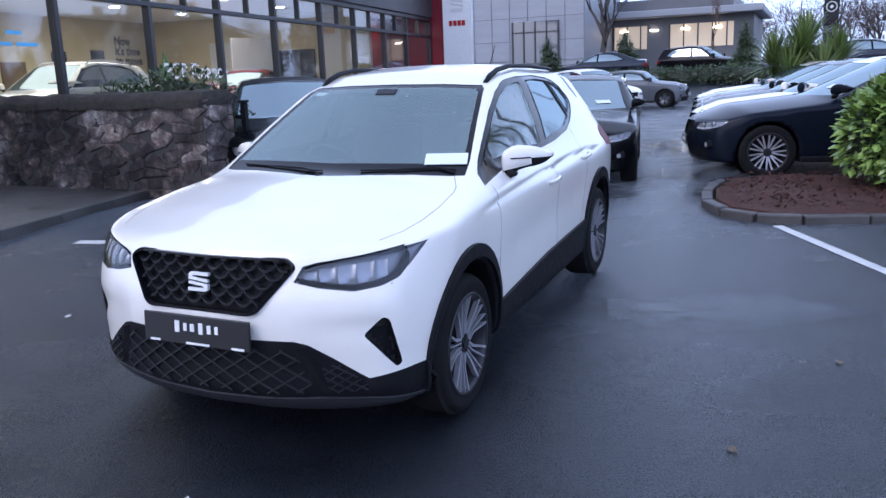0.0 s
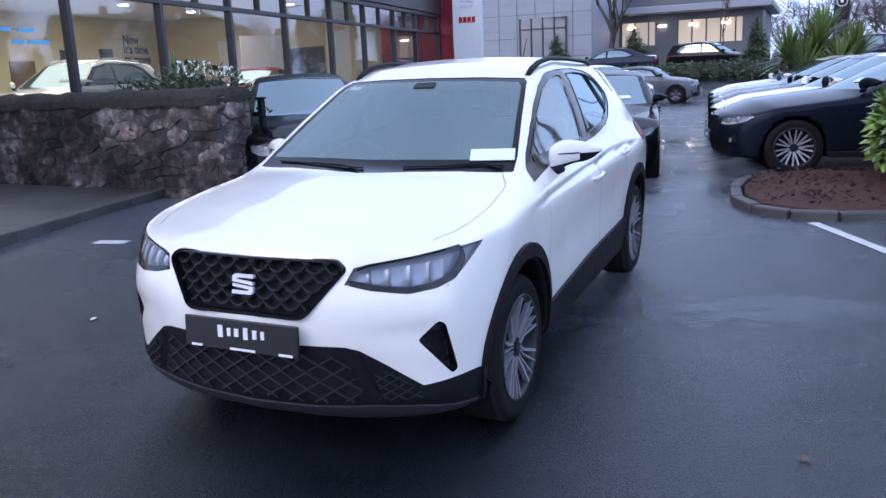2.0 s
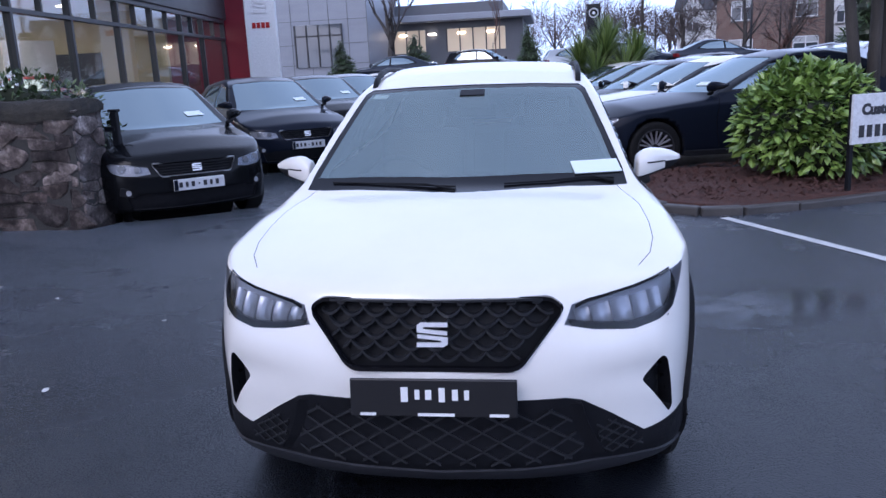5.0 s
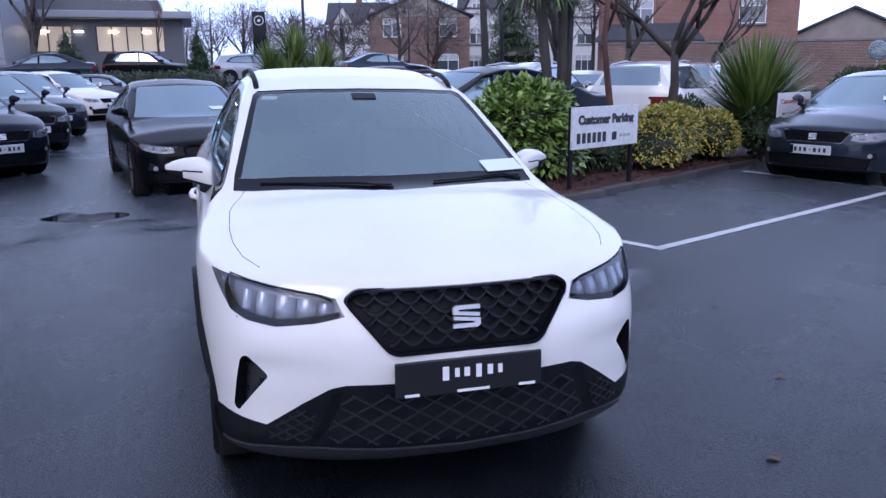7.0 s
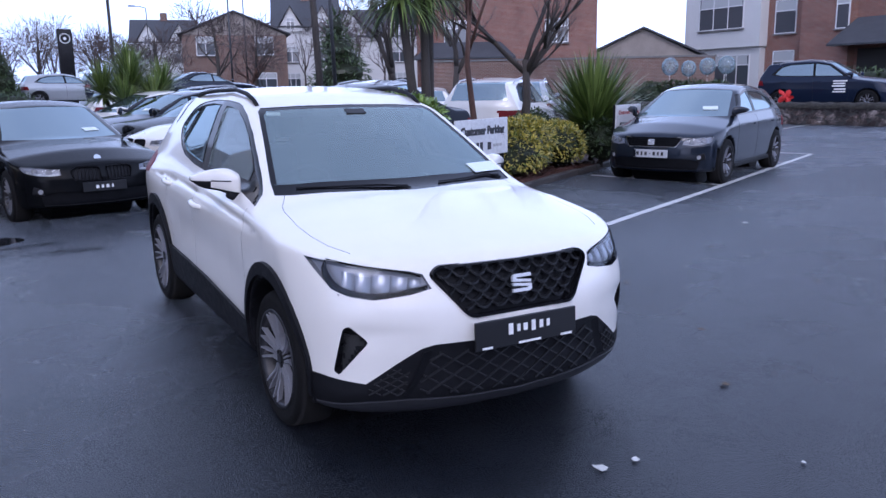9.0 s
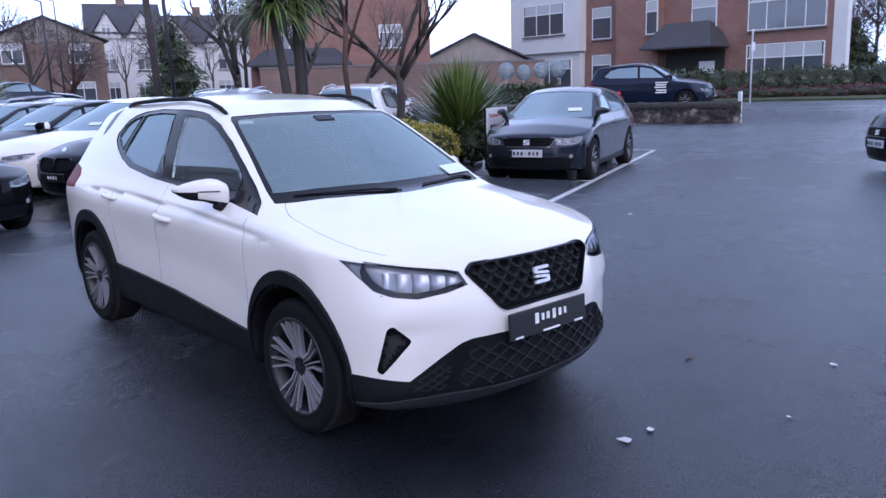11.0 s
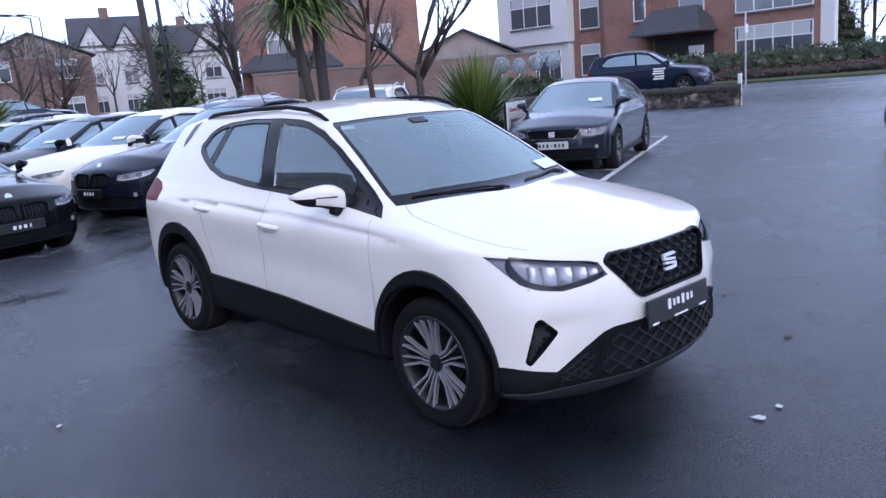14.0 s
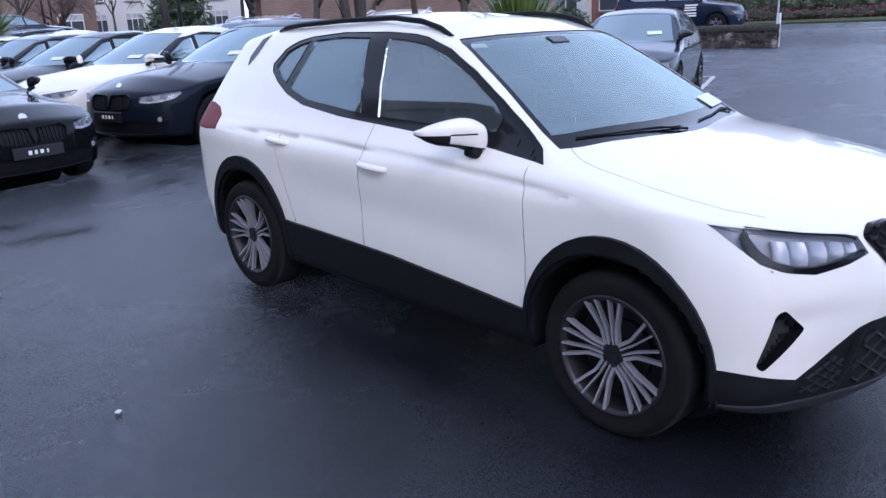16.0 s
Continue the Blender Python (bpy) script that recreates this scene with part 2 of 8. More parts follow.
def plate_prism(outline, thick, m=None):
    """A slab of an outline in its own x, z plane, thick along y."""
    bm = prism(bmesh.new(), outline, -thick / 2, thick / 2)
    bmesh.ops.transform(bm, matrix=(m or Matrix()) @ pose(0, 0, 0, 90, 0, 0), verts=bm.verts)
    return bm


def lettering(name, text, size, material, parent, m, label="", align="CENTER", bold=0.0):
    """Writing in the built-in font as a mesh."""
    cu = bpy.data.curves.new(name, "FONT")
    cu.body, cu.size, cu.extrude, cu.align_x, cu.align_y = text, size, 0.002, align, "CENTER"
    cu.resolution_u, cu.offset = 3, bold
    tmp = new(name, cu)
    me = bpy.data.meshes.new_from_object(tmp.evaluated_get(bpy.context.evaluated_depsgraph_get()))
    bpy.data.objects.remove(tmp)
    bpy.data.curves.remove(cu)
    me.materials.clear()
    me.materials.append(material)
    ob = new(name, me)
    ob.parent, ob.matrix_basis = parent, m
    if label:
        ob["label"] = label
    return ob


def curve_of(points, sigma=0.04):
    """A smooth function through (s, value) points."""
    pts = np.array(points, float)
    s = np.linspace(pts[0, 0] - 0.5, pts[-1, 0] + 0.5, 4000)
    v = np.interp(s, pts[:, 0], pts[:, 1])
    step = s[1] - s[0]
    if sigma:
        k = np.arange(-int(4 * sigma / step) - 1, int(4 * sigma / step) + 2)
        g = np.exp(-0.5 * (k * step / sigma) ** 2)
        v = np.convolve(np.pad(v, len(k) // 2, mode="edge"), g / g.sum(), "valid")
    return lambda q: np.interp(q, s, v)


def inside(p, poly):
    x, y = p
    hit = False
    for (x0, y0), (x1, y1) in zip(poly, poly[1:] + poly[:1]):
        if (y0 > y) != (y1 > y) and x < (x1 - x0) * (y - y0) / (y1 - y0) + x0:
            hit = not hit
    return hit


def ellipse(cx, cy, rx, ry, n=28, a0=0.0, a1=360.0):
    k = n if abs(a1 - a0) >= 360 else n - 1
    return [(cx + rx * math.cos(radians(a0 + (a1 - a0) * i / k)), cy + ry * math.sin(radians(a0 + (a1 - a0) * i / k))) for i in range(n)]


def rounded(poly, r, n=4):
    """Rounds the corners of an outline."""
    out = []
    for a, b, c in zip(poly[-1:] + poly[:-1], poly, poly[1:] + poly[:1]):
        a, b, c = Vector(a), Vector(b), Vector(c)
        u, w = (a - b), (c - b)
        d = min(r, u.length * 0.45, w.length * 0.45)
        p, q = b + u.normalized() * d, b + w.normalized() * d
        for i in range(n + 1):
            s = i / n
            out.append(tuple((1 - s) ** 2 * p + 2 * s * (1 - s) * b + s * s * q))
    return out

# ---- car bodies: an implicit shape, meshed, then cut into panels ----
class Shape:
    """A car body that faces -y, its middle over the origin, as a smooth function that is negative inside."""

    def __init__(self, top, front, plan, width, inset, rear, bottom, wheels, arch, crown=0.13, sweep=0.22, crease=0.0, taper=0.10, k=0.013, nose=0.0, scoop=0.0, shear=0.0, lip=0.0):
        self.top, self.front, self.plan = curve_of(top, 0.045), curve_of(front, 0.022), curve_of(plan, 0.035)
        self.width, self.inset, self.rear = curve_of(width, 0.12), curve_of(inset, 0.022), curve_of(rear, 0.04)
        self.bottom, self.wheels, self.arch = bottom, wheels, arch
        self.crown, self.sweep, self.crease, self.taper, self.k = crown, sweep, crease, taper, k
        self.nose, self.scoop, self.shear, self.lip = nose, scoop, shear, lip

    def __call__(self, x, y, z):
        x = np.abs(x)
        a = z - self.top(y - self.sweep * x * x) + self.crown * x * x
        tight = self.taper * np.clip(y - 0.3, 0, None) * np.clip(z - 1.0, 0, 0.45) * 1.6
        w = self.width(y) - self.inset(z) - tight - self.nose * (0.3 * np.clip((0.25 - y) / 0.85, 0, 1) + 0.7 * np.clip((-0.98 - y) / 0.25, 0, 1)) * np.clip((z - 0.945) / 0.09, 0, 1)
        if self.crease:
            line = 0.926 + 0.022 * y - 0.020 * y * y
            d = z - line
            w = w - self.crease * np.exp(np.minimum(d, 0) / 0.050 - np.maximum(d, 0) / 0.018) * np.clip((y + 1.25) * 3, 0, 1) * np.clip((1.45 - y) * 2, 0, 1)
            low = 0.56 + 0.03 * y
            w = w - 0.010 * np.exp(-(((z - low - 0.10) / 0.10) ** 2)) * np.clip((y + 0.95) * 3, 0, 1) * np.clip((0.85 - y) * 3, 0, 1)
        b = x - w
        c = self.front(z) + self.plan(x) - y
        if self.scoop:
            c = c + self.scoop * np.clip((x - 0.40) / 0.27, 0, 1) * np.clip((0.76 - x) / 0.06, 0, 1) / (1 + np.exp(np.clip((z - 0.597) / 0.016, -40, 40))) / (1 + np.exp(np.clip((0.515 - z) / 0.03, -40, 40)))
        d = y - self.rear(z) + 0.20 * x * x
        e = self.bottom - z - self.lip * np.clip((-1.70 - y) / 0.2, 0, 1)
        s = np.stack([a, b, c, d, e])
        m = s.max(0)
        f = m + self.k * np.log(np.exp((s - m) / self.k).sum(0))
        for wy in self.wheels:
            f = np.maximum(f, np.minimum(self.arch - np.hypot(y - wy, z - 0.325), x - 0.50))
        return f

    def normal(self, p, h=0.004):
        g = np.stack([self(*(p + h * e).T) - self(*(p - h * e).T) for e in np.eye(3)], 1)
        return g / (np.linalg.norm(g, axis=1, keepdims=True) + 1e-9)

    def settle(self, p, rounds=6):
        h = 0.002
        for _ in range(rounds):
            v = self(*p.T)
            g = np.stack([self(*(p + h * e).T) - self(*(p - h * e).T) for e in np.eye(3)], 1) / (2 * h)
            step = v[:, None] * g / ((g * g).sum(1, keepdims=True) + 0.05)
            p = p - np.clip(step, -0.02, 0.02)
        return p

    def front_y(self, x, z):
        """Where the front face lies at x, z."""
        y = np.linspace(-2.6, -1.0, 1601)
        v = self(np.full_like(y, x), y, np.full_like(y, z))
        return float(y[np.argmax(v < 0)])

    def side_x(self, y, z):
        x = np.linspace(1.1, 0.3, 801)
        return float(x[np.argmax(self(x, np.full_like(x, y), np.full_like(x, z)) < 0)])

    def top_z(self, x, y):
        z = np.linspace(1.9, 0.5, 1401)
        return float(z[np.argmax(self(np.full_like(z, x), np.full_like(z, y), z) < 0)])

    def net(self, lo, hi, step):
        """Surface nets: vertices and quads."""
        ax = [np.arange(a, b + step, step) for a, b in zip(lo, hi)]
        grid = np.meshgrid(*ax, indexing="ij")
        grid[2] = grid[2] + self.shear * grid[1]
        v = self(*[g.ravel() for g in grid]).reshape(grid[0].shape)
        neg = v < 0
        n = [len(a) - 1 for a in ax]
        corner = [neg[i : i + n[0], j : j + n[1], k : k + n[2]] for i in (0, 1) for j in (0, 1) for k in (0, 1)]
        count = sum(c.astype(int) for c in corner)
        cells = np.argwhere((count > 0) & (count < 8))
        ids = -np.ones(n, int)
        ids[tuple(cells.T)] = np.arange(len(cells))
        p = np.stack([ax[i][cells[:, i]] + step / 2 for i in range(3)], 1)
        p[:, 2] += self.shear * p[:, 1]
        p = self.settle(p)
        quads = []
        for d in range(3):
            o = [i for i in range(3) if i != d]
            sl0, sl1 = [slice(None)] * 3, [slice(None)] * 3
            sl0[d], sl1[d] = slice(0, -1), slice(1, None)
            flip = neg[tuple(sl0)] != neg[tuple(sl1)]
            at = np.argwhere(flip)
            at = at[(at[:, o[0]] > 0) & (at[:, o[1]] > 0) & (at[:, o[0]] < n[o[0]]) & (at[:, o[1]] < n[o[1]])]
            four = []
            for i, j in ((-1, -1), (0, -1), (0, 0), (-1, 0)):
                c = at.copy()
                c[:, o[0]] += i
                c[:, o[1]] += j
                four.append(ids[tuple(c.T)])
            q = np.stack(four, 1)
            out = neg[tuple(at.T)]
            turn = out if d != 1 else ~out
            q[~turn] = q[~turn][:, ::-1]
            quads.append(q)
        q = np.concatenate(quads)
        return p, q[(q >= 0).all(1)]
HERO = Shape(
    top=[(-2.15, 0.785), (-2.02, 0.845), (-1.9, 0.888), (-1.6, 0.952), (-1.25, 1.008), (-1.03, 1.034), (-0.62, 1.265), (-0.32, 1.42), (-0.05, 1.492), (0.38, 1.528), (0.84, 1.515), (1.3, 1.47), (1.62, 1.41), (1.77, 1.36), (1.95, 1.3)],
    front=[(0.1, -1.88), (0.24, -2.005), (0.30, -2.05), (0.42, -2.048), (0.52, -2.062), (0.60, -2.063), (0.66, -2.055), (0.75, -2.027), (0.825, -1.99), (0.92, -1.94), (1.0, -1.9)],
    plan=[(0, 0), (0.25, 0.014), (0.42, 0.05), (0.6, 0.12), (0.73, 0.195), (0.8, 0.285), (0.86, 0.46), (0.95, 0.9)],
    width=[(-2.2, 0.86), (-1.7, 0.862), (-1.3, 0.868), (-0.9, 0.862), (0, 0.86), (0.85, 0.852), (1.2, 0.856), (1.6, 0.836), (1.95, 0.78)],
    inset=[(0.15, 0.07), (0.3, 0.03), (0.45, 0.016), (0.65, 0.006), (0.86, 0.0), (0.92, 0.014), (0.98, 0.062), (1.03, 0.090), (1.2, 0.15), (1.40, 0.245), (1.48, 0.32), (1.6, 0.5)],
    rear=[(0.1, 1.73), (0.3, 1.82), (0.5, 1.90), (0.8, 1.90), (0.98, 1.88), (1.08, 1.83), (1.36, 1.68), (1.5, 1.62)],
    bottom=0.245, wheels=(-1.295, 1.195), arch=0.366, crease=0.021, nose=0.102, scoop=0.020, shear=0.045, crown=0.085, sweep=0.10, lip=0.03)


class Shell:
    """The meshed body, cut into zones along outlines that are laid over it from one side."""

    def __init__(self, shape, step, hi=1.65, length=2.5):
        self.shape = shape
        p, q = shape.net((-1.05, -length, 0.1), (1.05, length, hi), step)
        me = bpy.data.meshes.new("net")
        me.from_pydata(p.tolist(), [], q.tolist())
        self.bm = bmesh.new()
        self.bm.from_mesh(me)
        bpy.data.meshes.remove(me)
        bmesh.ops.recalc_face_normals(self.bm, faces=self.bm.faces)
        self.zone = self.bm.faces.layers.int.new("zone")
        self.bm.normal_update()

    def cut(self, poly, zone, d, u, v=(0, 0, 1), only=(0,), near=0.15, where=None, single=False):
        """Faces that look along d and lie within poly, in the u, v plane, go to the zone."""
        d, u, v = Vector(d).normalized(), Vector(u).normalized(), Vector(v)
        us, vs = [p[0] for p in poly], [p[1] for p in poly]
        u0, u1, v0, v1 = min(us) - 0.06, max(us) + 0.06, min(vs) - 0.06, max(vs) + 0.06
        some = []
        for f in self.bm.faces:
            c = f.calc_center_median()
            if f.normal.dot(d) > near and u0 < c.dot(u) < u1 and v0 < c.dot(v) < v1 and f[self.zone] in only and (where is None or where(c)):
                some.append(f)
        for (a0, b0), (a1, b1) in zip(poly, poly[1:] + poly[:1]):
            if math.hypot(a1 - a0, b1 - b0) < 1e-5:
                continue
            lo_u, hi_u, lo_v, hi_v = min(a0, a1) - 0.05, max(a0, a1) + 0.05, min(b0, b1) - 0.05, max(b0, b1) + 0.05
            close, rest = [], []
            for f in some:
                c = f.calc_center_median()
                (close if lo_u < c.dot(u) < hi_u and lo_v < c.dot(v) < hi_v else rest).append(f)
            geom = {x for f in close for x in (f, *f.edges, *f.verts)}
            out = bmesh.ops.bisect_plane(self.bm, geom=list(geom), dist=0.0006, plane_co=a0 * u + b0 * v, plane_no=((b1 - b0) * -u + (a1 - a0) * v).normalized())
            some = rest + [g for g in out["geom"] if isinstance(g, bmesh.types.BMFace)]
        some = list(dict.fromkeys(some))
        got = [f for f in some if inside((f.calc_center_median().dot(u), f.calc_center_median().dot(v)), poly)]
        if single and got:
            left, best = set(got), []
            while left:
                heap, run = [left.pop()], []
                while heap:
                    f = heap.pop()
                    run.append(f)
                    for e in f.edges:
                        for g in e.link_faces:
                            if g in left:
                                left.discard(g)
                                heap.append(g)
                best = run if len(run) > len(best) else best
            got = best
        for f in got:
            f[self.zone] = zone

    def wells(self, zone, radius):
        """What is left of the body inside the wheel arches."""
        for f in self.bm.faces:
            c = f.calc_center_median()
            if f[self.zone] == 0 and abs(c.x) > 0.44 and any(math.hypot(c.y - w, c.z - 0.325) < radius for w in self.shape.wheels):
                f[self.zone] = zone

    def piece(self, zones, name, material, parent, label="", shift=0.0, wall=True, flip=False, side=0):
        """The faces of some zones as an object of their own, moved by shift along the surface's normal, with edges back to where they lay."""
        zones = zones if isinstance(zones, tuple) else (zones,)
        faces = [f for f in self.bm.faces if f[self.zone] in zones and (not side or f.calc_center_median().x * side > 0)]
        if not faces:
            return None
        verts = list({v for f in faces for v in f.verts})
        at = {v: i for i, v in enumerate(verts)}
        p = np.array([v.co for v in verts])
        n = self.shape.normal(p)
        mean = np.array([v.normal for v in verts])
        odd = ((n * mean).sum(1) < 0.5) & (np.min([np.hypot(p[:, 1] - w, p[:, 2] - 0.325) for w in self.shape.wheels], 0) < 0.46)
        n[odd] = mean[odd]
        pts = (p + n * shift).tolist()
        polys = [[at[v] for v in (reversed(f.verts) if flip else f.verts)] for f in faces]
        normals = (-n if flip else n).tolist()
        if wall and shift:
            own = set(faces)
            back = {}
            for f in faces:
                for e in f.edges:
                    if sum(g in own for g in e.link_faces) == 1:
                        a, b = e.verts
                        for w in (a, b):
                            if w not in back:
                                back[w] = len(pts)
                                pts.append((np.array(w.co) - n[at[w]] * (0.004 if shift > 0 else 0.0)).tolist())
                                normals.append(None)
                        polys.append([at[a], at[b], back[b], back[a]])
        me = bpy.data.meshes.new(name)
        me.from_pydata(pts, [], polys)
        me.materials.append(material)
        me.polygons.foreach_set("use_smooth", [True] * len(polys))
        me.update()
        if None not in normals:
            me.normals_split_custom_set_from_vertices(normals)
        else:
            me.set_sharp_from_angle(angle=radians(40))
        ob = new(name, me)
        ob.parent = parent
        if label:
            ob["label"] = label
        return ob


def seam(points, width=0.006):
    """The outline of a thin gap along a line of points."""
    pts = [Vector(p) for p in points]
    a, b = [], []
    for i, p in enumerate(pts):
        d = (pts[min(i + 1, len(pts) - 1)] - pts[max(i - 1, 0)]).normalized()
        n = Vector((-d.y, d.x)) * (width / 2)
        a.append(tuple(p + n))
        b.append(tuple(p - n))
    return a + b[::-1]


def wheel(parent, at, side, r=0.325, rim=0.225, width=0.205, spokes=5, kind="split"):
    """A wheel with tyre, rim and spokes; side is +1 or -1, the way that it faces."""
    w = new("wheel")
    w.parent = parent
    w.matrix_basis = pose(*at) @ pose(0, 0, 0, 0, 0, 0 if side > 0 else 180)
    prof = [(rim, -0.5), (rim + 0.012, -0.52), (rim + 0.04, -0.515), (r - 0.035, -0.53), (r - 0.012, -0.47), (r, -0.36), (r, 0.36), (r - 0.012, 0.47), (r - 0.035, 0.53), (rim + 0.04, 0.515), (rim + 0.012, 0.52), (rim, 0.5)]
    bm, seg = bmesh.new(), 44
    rings = [[bm.verts.new((t * width, s * math.cos(a), s * math.sin(a))) for s, t in prof] for a in [2 * math.pi * i / seg for i in range(seg)]]
    for i in range(seg):
        a, b = rings[i], rings[(i + 1) % seg]
        for k in range(len(prof) - 1):
            bm.faces.new((a[k], a[k + 1], b[k + 1], b[k]))
    groove = bmesh.ops.inset_individual
    tread = [f for f in bm.faces if abs(f.calc_center_median().x) < 0.3 * width and math.hypot(f.calc_center_median().y, f.calc_center_median().z) > r - 0.02]
    groove(bm, faces=tread, thickness=0.006, depth=-0.006)
    bmesh.ops.recalc_face_normals(bm, faces=bm.faces)
    part("tyre", bm, RUBBER, w, smooth=True)
    bm = bmesh.new()
    hub = 0.30 * width
    prof = [(rim + 0.004, 0.5), (rim + 0.002, 0.53), (rim - 0.010, 0.525), (rim - 0.022, 0.44), (rim - 0.03, 0.0), (rim - 0.03, -0.45)]
    rings = [[bm.verts.new((t * width, s * math.cos(a), s * math.sin(a))) for s, t in prof] for a in [2 * math.pi * i / seg for i in range(seg)]]
    for i in range(seg):
        a, b = rings[i], rings[(i + 1) % seg]
        for k in range(len(prof) - 1):
            bm.faces.new((b[k], b[k + 1], a[k + 1], a[k]))
    part("rim", bm, ALLOY_DARK, w, smooth=True)
    bm = bmesh.new()
    tube(bm, [(0.50 * width, (rim - 0.008) * math.cos(6.2832 * i / 44), (rim - 0.006) * math.sin(6.2832 * i / 44)) for i in range(45)], 0.0035, 6)
    part("rim_lip", bm, ALLOY, w, smooth=True)
    bm = bmesh.new()
    # full-width backing paints the spoke gaps as shaded; the smaller disc is the brake
    cyl(bm, rim - 0.012, 0.02, (-0.1 * width, 0, 0), (0, 90, 0), 32)
    cyl(bm, 0.12, 0.024, (0.02 * width, 0, 0), (0, 90, 0), 28)
    part("backing_and_disc", bm, WHEEL_BACK, w)
    if kind == "split":
        for i in range(spokes):
            bm = bmesh.new()
            a = 2 * math.pi * i / spokes + math.pi / 2 + 0.2
            for o0, o1, wd in ((-0.032, -0.080, 0.0105), (-0.012, -0.030, 0.006), (0.012, 0.030, 0.006), (0.032, 0.080, 0.0105)):
                c, s = math.cos(a), math.sin(a)
                pts = [(hub + x, q * c - o * s, q * s + o * c) for q, o, x in ((0.04, o0 * 0.8, 0.012), (0.10, o0, 0.014), (rim - 0.014, o1, 0.034))]
                strip(bm, pts, wd * 1.2, 0.022, up=(0, -s, c), out=(1, 0, 0))
            part("spoke", bm, ALLOY, w)
    else:
        for i in range(spokes):
            bm = bmesh.new()
            a = 2 * math.pi * i / spokes + 0.3
            c, s = math.cos(a), math.sin(a)
            for o0, o1 in ((-0.012, -0.045), (0.012, 0.045)):
                strip(bm, [(hub + x, q * c - o * s, q * s + o * c) for q, o, x in ((0.04, o0, 0.0), (rim - 0.006, o1, 0.026))], 0.018, 0.02, up=(0, -s, c), out=(1, 0, 0))
            part("spoke", bm, ALLOY, w)
    bm = bmesh.new()
    cyl(bm, 0.055, 0.03, (hub + 0.005, 0, 0), (0, 90, 0), 24, 0.048)
    for i in range(5):
        a = 2 * math.pi * i / 5
        cyl(bm, 0.008, 0.03, (hub + 0.012, 0.036 * math.cos(a), 0.036 * math.sin(a)), (0, 90, 0), 8)
    cyl(bm, 0.024, 0.034, (hub + 0.012, 0, 0), (0, 90, 0), 20)
    part("hub_cap", bm, ALLOY_DARK, w)
    return w


FRONT, RIGHT, LEFT, TOP, BACK = (0, -1, 0), (-1, 0, 0), (1, 0, 0), (0, 0, 1), (0, 1, 0)
SIDES = ((-1, RIGHT), (1, LEFT))


def oblique(s, degrees):
    a = radians(degrees)
    return (s * math.sin(a), -math.cos(a), 0), (s * math.cos(a), math.sin(a), 0)


def mirror(poly):
    return [(-x, y) for x, y in poly][::-1]


